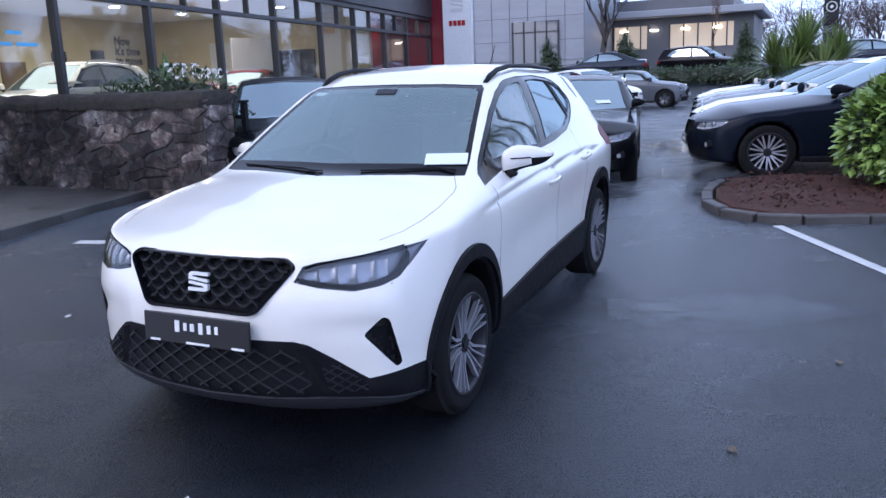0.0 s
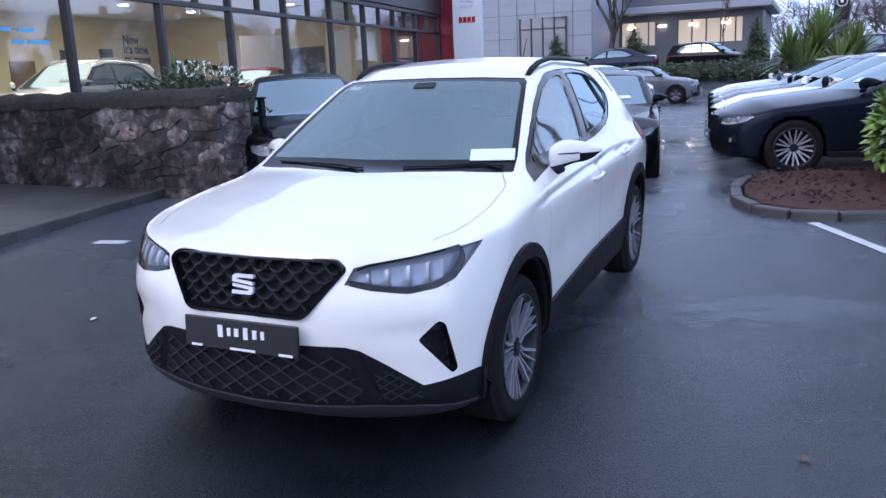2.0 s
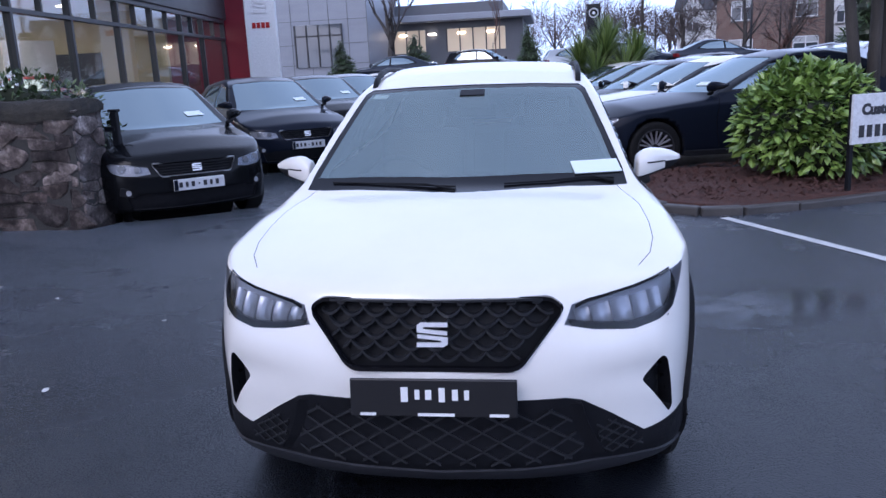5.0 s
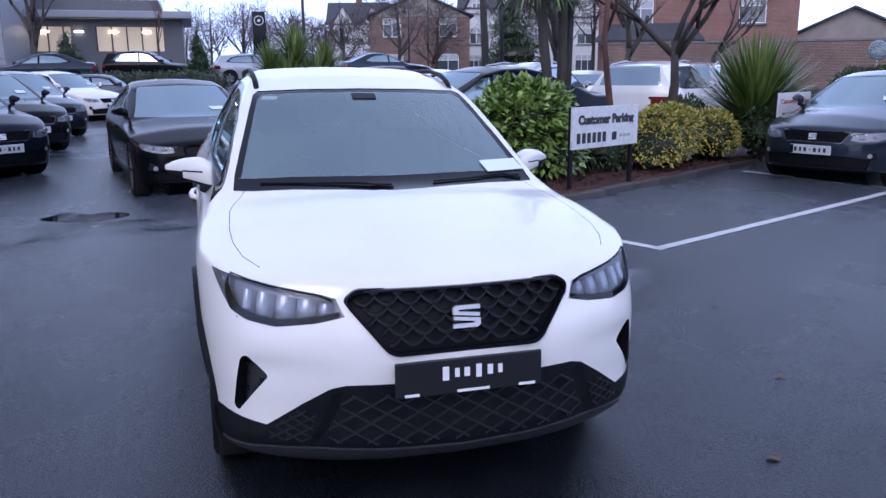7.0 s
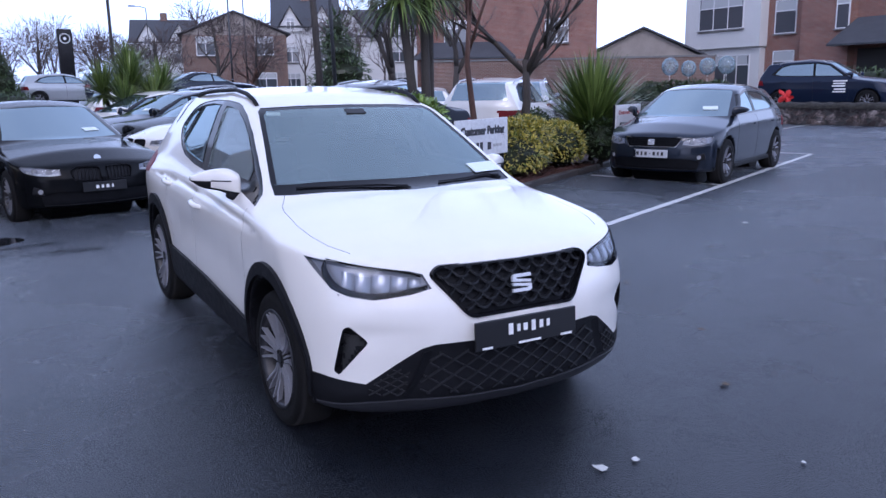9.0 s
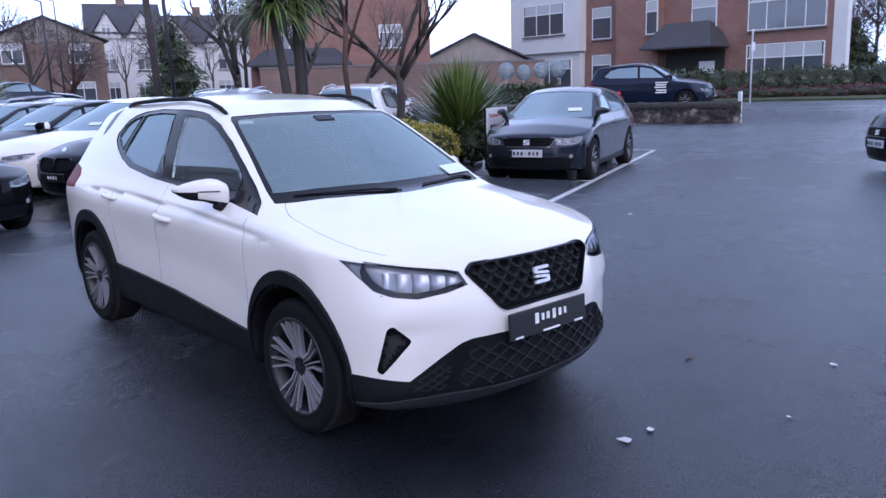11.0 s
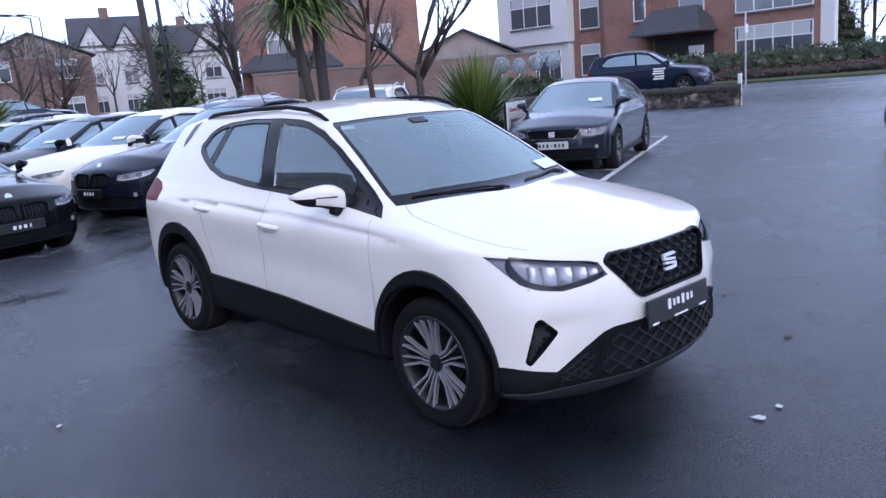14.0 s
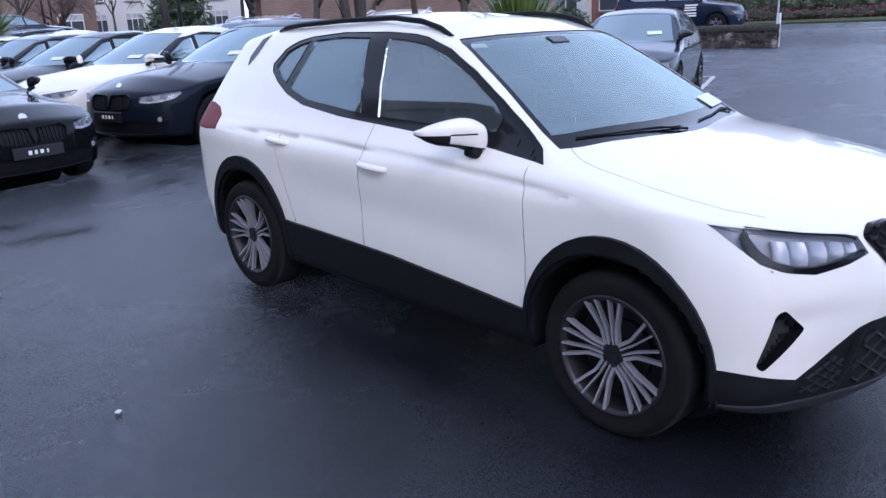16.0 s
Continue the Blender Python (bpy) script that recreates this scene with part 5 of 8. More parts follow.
# ---- ground ----
def wet_asphalt():
    m = mat("wet_asphalt", (0.03, 0.032, 0.036), 0.3, 0, 0, 0.66)
    b = m.node_tree.nodes["Principled BSDF"]
    b.inputs["Sheen Weight"].default_value, b.inputs["Sheen Roughness"].default_value = 0.6, 0.10
    b.inputs["Sheen Tint"].default_value = (0.75, 0.85, 1.0, 1)
    big, mid, fine = noisy(m, 0.22, 4, 0.6), noisy(m, 1.6, 6, 0.65), noisy(m, 170, 3, 0.7)
    stone = node(m, "ShaderNodeTexVoronoi", Scale=150.0)
    link(m, coords(m), "Vector", stone, "Vector")
    c = ramp(m, mid, "Fac", [(0.3, (0.004, 0.0055, 0.0085)), (0.7, (0.011, 0.0135, 0.019))])
    g = ramp(m, fine, "Fac", [(0.3, grey(0.7)), (0.75, grey(1.35))])
    base(m, mixed(m, None, c.outputs[0], g.outputs[0], "MULTIPLY", 1.0))
    r = ramp(m, big, "Fac", [(0.36, grey(0.13)), (0.60, grey(0.33))])
    r2 = ramp(m, mid, "Fac", [(0.3, grey(0.75)), (0.7, grey(1.15))])
    grit = ramp(m, stone, "Distance", [(0.15, grey(0.62)), (0.55, grey(1.10))])
    base(m, mixed(m, None, mixed(m, None, r.outputs[0], r2.outputs[0], "MULTIPLY", 1.0), grit.outputs[0], "MULTIPLY", 1.0), "Roughness")
    b1 = node(m, "ShaderNodeBump", Strength=0.55, Distance=0.005)
    link(m, stone, "Distance", b1, "Height")
    b2 = node(m, "ShaderNodeBump", Strength=0.12, Distance=0.02)
    link(m, mid, "Fac", b2, "Height")
    link(m, b1, "Normal", b2, "Normal")
    link(m, b2, "Normal", m.node_tree.nodes["Principled BSDF"], "Normal")
    return m


ASPHALT = wet_asphalt()
FILM = mat("rain_film", (0.008, 0.009, 0.012), 0.10, 0, 0, 0.7)
_d = coords(FILM)
_l = FILM.node_tree.nodes.new("ShaderNodeVectorMath")
_l.operation = "LENGTH"
link(FILM, _d, "Vector", _l, 0)
_e = ramp(FILM, _l, "Value", [(0.25, grey(0.7)), (1.0, grey(0.0))])
_p = ramp(FILM, noisy(FILM, 3.2, 6, 0.65), "Fac", [(0.40, grey(0.0)), (0.62, grey(1.0))])
base(FILM, mixed(FILM, None, _e.outputs[0], _p.outputs[0], "MULTIPLY", 1.0), "Alpha")
bump(FILM, noisy(FILM, 14, 3, 0.5), "Fac", 0.05, 0.01)
WATER = mat("rain_water", (0.010, 0.011, 0.014), 0.05, 0, 0, 0.25)
bump(WATER, noisy(WATER, 7, 2, 0.5), "Fac", 0.03, 0.01)
CONCRETE = speckled("weathered_concrete", (0.16, 0.155, 0.15), (0.27, 0.265, 0.26), 3, (0.45, 0.8), 0, 0.4, 0.006, 80)
KERB = speckled("wet_kerb_concrete", (0.05, 0.044, 0.042), (0.11, 0.10, 0.096), 3, (0.4, 0.7), 0, 0.4, 0.006, 80)
PAVING = speckled("damp_paving", (0.05, 0.048, 0.047), (0.10, 0.097, 0.094), 1.2, (0.4, 0.75), 0, 0.35, 0.006, 90)
LINE_PAINT = speckled("worn_line_paint", (0.55, 0.56, 0.56), (0.80, 0.80, 0.79), 9, (0.4, 0.6), 0, 0.3, 0.003, 90)
MULCH = speckled("bark_mulch", (0.06, 0.022, 0.016), (0.17, 0.068, 0.048), 18, (0.7, 0.95), 0, 1.0, 0.03, 70)
GRASS = speckled("winter_grass", (0.03, 0.05, 0.015), (0.07, 0.09, 0.03), 3, (0.8, 0.95), 0, 0.8, 0.03, 60)

axis = sorted({*range(-40, 61, 2), *range(-9, 14), *range(-600, 601, 60), 23, 23.5, 24.5, 25, 27, 29, 31, 33})
bm = bmesh.new()
rows = [[bm.verts.new((x, y, rise(x, y))) for x in axis] for y in axis]
for a, b in zip(rows, rows[1:]):
    for k in range(len(axis) - 1):
        bm.faces.new((a[k], a[k + 1], b[k + 1], b[k]))
tagged(part("ground", bm, ASPHALT, smooth=True), "dark wet asphalt car park sloping up to the road", "ground", kind="structure")


def on_ground(outline, z):
    return prism(bmesh.new(), outline, -0.05, z)


def painted(name, a, b, w, label):
    a, b = Vector(a), Vector(b)
    d = (b - a).normalized()
    n = Vector((-d.y, d.x)) * w / 2
    bm, steps, prev = bmesh.new(), max(2, int((b - a).length / 0.12)), None
    for i in range(steps + 1):
        p = a + (b - a) * i / steps
        l, r = p + n * random.uniform(0.9, 1.06), p - n * random.uniform(0.9, 1.06)
        cur = [bm.verts.new((q.x, q.y, rise(q.x, q.y) + 0.005)) for q in (l, r)]
        if prev:
            bm.faces.new((prev[1], cur[1], cur[0], prev[0]))
        prev = cur
    return tagged(part(name, bm, LINE_PAINT), label, "marking", kind="structure")


painted("bay_line", (1.90, 3.08), (2.85, 1.29), 0.095, "white painted bay line on asphalt")
painted("bay_line", (2.81, 1.325), (12.69, 5.68), 0.095, "long white painted bay line on asphalt")
painted("bay_line", (6.75, 5.45), (7.45, 3.42), 0.10, "white painted bay line under the grey hatchback")
painted("bay_line", (12.69, 5.68), (12.42, 6.53), 0.10, "white painted bay line on asphalt")
painted("bay_line", (19.6, 11.6), (22.3, 12.5), 0.10, "white painted bay line by the low wall")
painted("bay_line", (-3.91, 0.78), (-3.61, 0.86), 0.13, "short worn white dash on asphalt")


PUDDLES = ((-1.75, 4.0, 0.9, 0.5, 20), (-2.05, 3.15, 0.8, 0.4, 60), (-1.2, 3.3, 0.5, 0.3, 5), (0.55, 6.3, 0.6, 1.3, 10), (0.75, 8.6, 0.7, 1.6, -5), (1.2, 4.5, 0.4, 0.9, 20), (0.5, 4.7, 0.8, 0.3, 0), (-0.2, 11, 1.0, 2.2, 8), (1.55, 0.42, 0.75, 0.4, 15), (1.95, 0.66, 0.6, 0.28, 10))


def blot(x, y, rx, ry, turn, seed, wet=FILM, up=0.0042):
    """An irregular puddle."""
    rnd = random.Random(seed)
    ph = [rnd.uniform(0, 6.3) for _ in range(5)]
    bm = bmesh.new()
    c, s = math.cos(radians(turn)), math.sin(radians(turn))
    ring = []
    for i in range(60):
        a = 2 * math.pi * i / 60
        k = 1 + sum(0.22 / (j + 1) * math.sin((j + 2) * a + ph[j]) for j in range(5))
        u, v = rx * k * math.cos(a), ry * k * math.sin(a)
        ring.append(bm.verts.new((u / rx, v / ry, 0.0)))
    bm.faces.new(ring)
    o = tagged(part("puddle", bm, wet), "shallow film of rain water on dark asphalt" if wet is FILM else "still puddle of rain water mirroring the sky", "puddle", "rain puddles", "structure")
    gx, gy = (rise(x + rx, y) - rise(x - rx, y)) / (2 * rx), (rise(x, y + ry) - rise(x, y - ry)) / (2 * ry)
    o.matrix_basis = pose(x, y, rise(x, y) + up, math.degrees(gy), -math.degrees(gx), 0) @ pose(0, 0, 0, 0, 0, turn) @ Matrix.Diagonal((rx, ry, 1, 1))
    return o


for k, (x, y, rx, ry, a) in enumerate(PUDDLES):
    blot(x, y, rx, ry, a, k)
blot(-1.98, 4.5, 0.34, 0.42, 20, 41, WATER, 0.012)

# scraps of wet paper and leaves on the ground
SCRAP = mat("pale_scrap", (0.6, 0.6, 0.58), 0.6)
LEAFLITTER = mat("dead_leaf", (0.10, 0.07, 0.04), 0.6)
for k, (x, y, r, c) in enumerate(((0.155, -2.375, 0.036, SCRAP), (0.33, -2.386, 0.026, SCRAP), (-2.1, -0.9, 0.028, SCRAP), (-2.0, 0.15, 0.02, SCRAP), (1.9, -1.3, 0.03, LEAFLITTER), (1.3, -2.0, 0.03, LEAFLITTER), (1.75, -2.6, 0.025, SCRAP), (-1.9, -2.2, 0.02, LEAFLITTER), (2.3, -0.2, 0.03, LEAFLITTER), (3.6, -0.9, 0.03, LEAFLITTER), (3.9, 0.4, 0.03, LEAFLITTER), (-3.0, 0.6, 0.022, SCRAP), (-2.4, -1.7, 0.02, SCRAP), (5.2, 1.1, 0.04, SCRAP), (0.9, -2.75, 0.02, SCRAP))):
    bm = bmesh.new()
    rnd = random.Random(k)
    ring = [bm.verts.new((r * rnd.uniform(0.6, 1.3) * math.cos(a), r * 0.6 * rnd.uniform(0.6, 1.3) * math.sin(a), 0.006 + rnd.uniform(0, 0.008))) for a in [6.283 * i / 9 for i in range(9)]]
    bm.faces.new(ring)
    o = tagged(part("scrap" if c is SCRAP else "leaf", bm, c), "small pale scrap lying on wet asphalt" if c is SCRAP else "dead brown leaf on wet asphalt", "litter", "litter on the asphalt")
    o.matrix_basis = pose(x, y, rise(x, y), 0, 0, rnd.uniform(0, 180))

# pavement beside the stone wall
bm = on_ground([(-3.93, -3.0), (-5.43, 3.25), (-14, 3.4), (-14, -3.0)], 0.105 + rise(-4.8, 0))
tagged(part("pavement", bm, PAVING), "dark damp pavement below the stone wall", "pavement", kind="structure")
kerb = tagged(new("kerb"), "worn concrete kerb along the pavement", "kerb", kind="structure")
stone = a_box((0.13, 0.912, 0.16), (0, 0, 0.045), (0, 0, 0), 0.014, 2)
stone_mesh = part("kerb_stone", stone, PAVING, kerb)
for i in range(7):
    o = stone_mesh if i == 0 else new("kerb_stone", stone_mesh.data)
    o.parent = kerb
    q = (i + 0.5) / 7
    o.matrix_basis = pose(-3.87 - 1.50 * q, -3.0 + 6.25 * q, rise(-4.8, 0) + random.uniform(-0.004, 0.004), 0, 0, 13.5)


# planted island with kerb stones
ISLAND = [(1.20, 5.0), (1.17, 4.4), (1.23, 3.85), (1.42, 3.44), (1.72, 3.24), (2.10, 3.25), (2.62, 3.43), (3.66, 3.93), (4.8, 4.6), (6.62, 5.68), (8.1, 6.5), (9.6, 8.0), (8.9, 9.2), (6.0, 7.7), (1.9, 5.75), (1.36, 5.45)]
bm = on_ground([(x * 0.97 + 0.12, y * 0.97 + 0.16) for x, y in ISLAND], 0.10)
top_faces = [f for f in bm.faces if f.normal.z > 0.9]
bmesh.ops.triangulate(bm, faces=top_faces)
bmesh.ops.subdivide_edges(bm, edges=[e for e in bm.edges if all(v.co.z > 0.09 for v in e.verts)], cuts=5, use_grid_fill=True)
for v in bm.verts:
    if v.co.z > 0.09:
        v.co.z = 0.085 + rise(v.co.x, v.co.y) + 0.05 * noise.noise(v.co * 1.3) + 0.02 * noise.noise(v.co * 6)
tagged(part("planting_bed", bm, MULCH, smooth=True), "raised bed of red-brown bark mulch", "planting bed", kind="structure")
kerb = tagged(new("island_kerb"), "low concrete kerb round the planted island", "kerb", kind="structure")
for (x0, y0), (x1, y1) in zip(ISLAND, ISLAND[1:] + ISLAND[:1]):
    d = math.hypot(x1 - x0, y1 - y0)
    n = max(1, round(d / 0.85))
    for i in range(n):
        q = (i + 0.5) / n
        o = part("kerb_stone", a_box((d / n - 0.008, 0.11, 0.17), (0, 0, -0.008), (0, 0, 0), 0.016, 2), KERB, kerb)
        o.matrix_basis = pose(x0 + (x1 - x0) * q, y0 + (y1 - y0) * q, rise(x0, y0) + random.uniform(-0.006, 0.006), 0, 0, math.degrees(math.atan2(y1 - y0, x1 - x0)))
# loose chips of bark
bm = bmesh.new()
rnd = random.Random(5)
count = 0
while count < 2600:
    x, y = rnd.uniform(1.3, 7.0), rnd.uniform(3.4, 6.4)
    if inside((x, y), [(a * 0.96 + 0.16, b * 0.96 + 0.2) for a, b in ISLAND]):
        m = pose(x, y, 0.11 + rise(x, y) + rnd.uniform(-0.02, 0.03), rnd.uniform(-40, 40), rnd.uniform(-40, 40), rnd.uniform(0, 360))
        l, w = rnd.uniform(0.015, 0.04), rnd.uniform(0.006, 0.014)
        bm.faces.new([bm.verts.new(m @ Vector(p)) for p in ((-l, -w, 0), (l, -w * 0.6, 0.003), (l * 0.8, w, 0), (-l * 0.9, w * 0.8, 0.003))])
        count += 1
tagged(part("bark_chips", bm, MULCH), "loose red-brown bark chips on the bed", "mulch", kind="stuff")

# ---- plants ----
def leafy(name, dark, light, rough=0.35):
    m = mat(name, dark, rough, 0, 0.25)
    g = m.node_tree.nodes.new("ShaderNodeNewGeometry")
    r = m.node_tree.nodes.new("ShaderNodeValToRGB")
    r.color_ramp.elements[0].color, r.color_ramp.elements[1].color = (*dark, 1), (*light, 1)
    link(m, g, "Random Per Island", r, "Fac")
    base(m, r.outputs[0])
    b = m.node_tree.nodes["Principled BSDF"]
    b.inputs["Subsurface Weight"].default_value = 0.0
    return m


LAUREL = leafy("laurel_leaf", (0.05, 0.11, 0.02), (0.26, 0.38, 0.08), 0.35)
YELLOW = leafy("variegated_leaf", (0.06, 0.10, 0.015), (0.55, 0.44, 0.07), 0.4)
GREENS = leafy("dull_green_leaf", (0.02, 0.045, 0.014), (0.06, 0.10, 0.03), 0.5)
STRAP = leafy("strap_leaf", (0.045, 0.085, 0.018), (0.20, 0.27, 0.07), 0.4)
HEATHER = leafy("winter_heather", (0.12, 0.03, 0.05), (0.22, 0.06, 0.09), 0.7)
PALE = leafy("pale_clipped_leaf", (0.25, 0.27, 0.30), (0.55, 0.57, 0.62), 0.6)
BARK = speckled("dark_bark", (0.035, 0.03, 0.028), (0.10, 0.085, 0.075), 6, (0.7, 0.95), 0, 0.8, 0.02, 50, (1, 1, 0.25))
REDBARK = speckled("reddish_bark", (0.08, 0.04, 0.03), (0.17, 0.09, 0.07), 6, (0.6, 0.9), 0, 0.7, 0.02, 50, (1, 1, 0.25))
TWIGS = mat("winter_twigs", (0.09, 0.07, 0.065), 0.8)


def leaves(lobes, count, size, material_seed, shape=0.42, droop=0.25, fill=0.75):
    """Many folded leaves over a group of lobes (x, y, z, rx, ry, rz)."""
    rnd = random.Random(material_seed)
    verts, faces = [], []
    total = sum(l[3] * l[4] + l[4] * l[5] + l[3] * l[5] for l in lobes)
    for lb in lobes:
        n = int(count * (lb[3] * lb[4] + lb[4] * lb[5] + lb[3] * lb[5]) / total)
        for _ in range(n):
            d = Vector((rnd.gauss(0, 1), rnd.gauss(0, 1), rnd.gauss(0, 1))).normalized()
            if d.z < -0.6:
                d.z *= -1
            q = fill + (1.06 - fill) * rnd.random() ** 0.6
            p = Vector((lb[0] + d.x * lb[3] * q, lb[1] + d.y * lb[4] * q, lb[2] + d.z * lb[5] * q))
            if p.z < 0.04:
                continue
            out = (d + Vector((rnd.gauss(0, 0.5), rnd.gauss(0, 0.5), rnd.gauss(0, 0.5) - droop))).normalized()
            side = out.cross(Vector((rnd.gauss(0, 0.4), rnd.gauss(0, 0.4), 1))).normalized()
            up = side.cross(out)
            l = size * rnd.uniform(0.6, 1.25)
            w = l * shape * 0.5
            b = len(verts)
            verts += [tuple(p), tuple(p + out * l * 0.45 + side * w - up * w * 0.35), tuple(p + out * l - up * l * 0.12), tuple(p + out * l * 0.45 - side * w - up * w * 0.35), tuple(p + out * l * 0.5 + up * 0.02 * l)]
            faces += [(b, b + 1, b + 4), (b + 1, b + 2, b + 4), (b + 2, b + 3, b + 4), (b + 3, b, b + 4)]
    me = bpy.data.meshes.new("leaves")
    me.from_pydata(verts, [], faces)
    bm = bmesh.new()
    bm.from_mesh(me)
    bpy.data.meshes.remove(me)
    return bm


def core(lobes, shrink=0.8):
    """Solid dark middle of a shrub, inner shade put into its colour, so that one cannot look through it."""
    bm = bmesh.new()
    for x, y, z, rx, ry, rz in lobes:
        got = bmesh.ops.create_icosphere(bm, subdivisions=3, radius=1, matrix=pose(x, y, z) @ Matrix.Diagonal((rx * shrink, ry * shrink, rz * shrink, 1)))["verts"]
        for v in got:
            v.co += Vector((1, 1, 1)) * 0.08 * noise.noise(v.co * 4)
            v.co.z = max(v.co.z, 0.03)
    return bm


# shade inside shrubs and hedges, put into a near-black green
INNER = leafy("inner_shade", (0.012, 0.018, 0.006), (0.02, 0.03, 0.01), 0.9)


def shrub(name, label, lobes, count, size, material, at, turn=0, seed=1, shape=0.42, category="shrub", z=None):
    s = thing(name, label, category, (*at, (0.1 if z is None else z)), turn)
    part("crown", leaves(lobes, count, size, seed, shape), material, s)
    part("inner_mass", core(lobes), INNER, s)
    bm = bmesh.new()
    for i in range(5):
        x = random.uniform(-0.2, 0.2)
        tube(bm, [(x * 0.3, 0, -0.06), (x, x * 0.5, 0.35)], [0.03, 0.012], 6)
    part("stem", bm, BARK, s)
    return s


shrub("laurel_bush", "glossy green laurel bush with large leaves in the bed", [(0, 0, 0.62, 0.62, 0.60, 0.56), (0.28, 0.1, 0.75, 0.48, 0.5, 0.46), (-0.3, -0.05, 0.58, 0.45, 0.5, 0.5), (0.1, -0.15, 0.38, 0.62, 0.55, 0.4), (0.0, 0.1, 0.98, 0.40, 0.42, 0.28)], 4600, 0.13, LAUREL, (3.15, 5.15), 10, 2, 0.6)
shrub("variegated_shrub", "yellow and green variegated shrub in the bed", [(0, 0, 0.42, 0.55, 0.42, 0.42), (0.6, 0.22, 0.44, 0.52, 0.45, 0.42), (-0.35, -0.1, 0.34, 0.4, 0.4, 0.34), (0.3, 0.1, 0.58, 0.5, 0.4, 0.3)], 6500, 0.062, YELLOW, (5.35, 5.45), 25, 3, 0.55)
shrub("variegated_shrub", "smaller yellow and green variegated shrub in the bed", [(0, 0, 0.38, 0.45, 0.42, 0.36), (0.4, 0.25, 0.42, 0.42, 0.4, 0.34)], 3400, 0.062, YELLOW, (6.55, 6.05), 25, 4, 0.55)
shrub("low_shrub", "dull green shrub between hedge and sign", [(0, 0, 0.28, 0.5, 0.35, 0.28), (0.5, 0.2, 0.26, 0.4, 0.35, 0.26)], 1800, 0.07, GREENS, (4.35, 5.35), 25, 5, 0.5)
shrub("low_shrub", "dull green shrub on top of the hedge", [(0, 0, 0.45, 0.6, 0.4, 0.42), (0.6, 0.25, 0.5, 0.5, 0.4, 0.42)], 2200, 0.07, GREENS, (6.6, 7.0), 25, 6, 0.5)


shrub("low_shrub", "dull green shrub below the parking sign", [(0, 0, 0.38, 0.45, 0.4, 0.36), (0.45, 0.2, 0.34, 0.4, 0.35, 0.34)], 1800, 0.07, GREENS, (7.55, 6.15), 25, 7, 0.5)


def straps(count, length, width, seed, up=0.35, droop=0.55, z0=0.0):
    """A rosette of long narrow leaves that arch over."""
    rnd = random.Random(seed)
    bm = bmesh.new()
    for _ in range(count):
        az, el = rnd.uniform(0, 6.283), rnd.uniform(-0.35 + up, 1.45)
        d = Vector((math.cos(az) * math.cos(el), math.sin(az) * math.cos(el), math.sin(el)))
        side = Vector((-math.sin(az), math.cos(az), 0))
        l, prev = length * rnd.uniform(0.7, 1.1), None
        p = Vector((0, 0, z0))
        for i in range(6):
            q = i / 5
            w = width * (1 - q ** 2) * 0.5 + 0.002
            cur = [bm.verts.new(p + side * w), bm.verts.new(p - side * w)]
            if prev:
                bm.faces.new((prev[0], prev[1], cur[1], cur[0]))
            prev = cur
            p = p + d * (l / 5)
            d = (d + Vector((0, 0, -droop * q * 0.4))).normalized()
    return bm


def spiky(at, label, heads, seed, z=0.0, length=0.75, count=260, up=0.1, droop=0.55, width=0.04):
    """A cabbage palm: one or more trunks with a head of strap leaves each."""
    s = thing("cabbage_palm", label, "palm tree", (*at, z))
    for i, (x, y, h) in enumerate(heads):
        bm = tube(bmesh.new(), [(x * 0.2, y * 0.2, -0.05), (x * 0.6, y * 0.6, h * 0.5), (x, y, h)], [0.10, 0.075, 0.06] if h > 1 else [0.05, 0.05, 0.04], 9)
        part("trunk", bm, BARK, s, smooth=True)
        o = part("crown", straps(count, length, width, seed + i, up, droop), STRAP, s)
        o.matrix_basis = pose(x, y, h)
    return s


spiky((7.85, 6.75), "low green spiky palm beside the hedge", [(0, 0, 0.4), (0.1, 0.08, 0.62)], 11, 0.1, 1.35, 560, 0.40, 0.22, 0.048)
spiky((1.75, 18.3), "dense clump of green cabbage palms behind the parked row", [(0.1, 0, 1.6), (0.95, 0.2, 1.45), (-0.55, 0.3, 1.4), (0.2, 0.6, 1.9), (-0.15, -0.4, 1.15), (0.6, -0.3, 1.15)], 21, 0, 0.95, 330, -0.1, 0.5, 0.045)
spiky((4.45, 6.75), "tall cabbage palm with drooping leaf head", [(-0.42, 0.05, 2.75), (0.02, 0.1, 2.95), (0.3, 0.4, 3.1)], 31, 0.1, 1.15, 330, -0.25, 1.9, 0.04)
spiky((15.4, 37), "young cabbage palm by the far houses", [(0, 0, 2.6)], 41, 0.5, 1.2, 160)


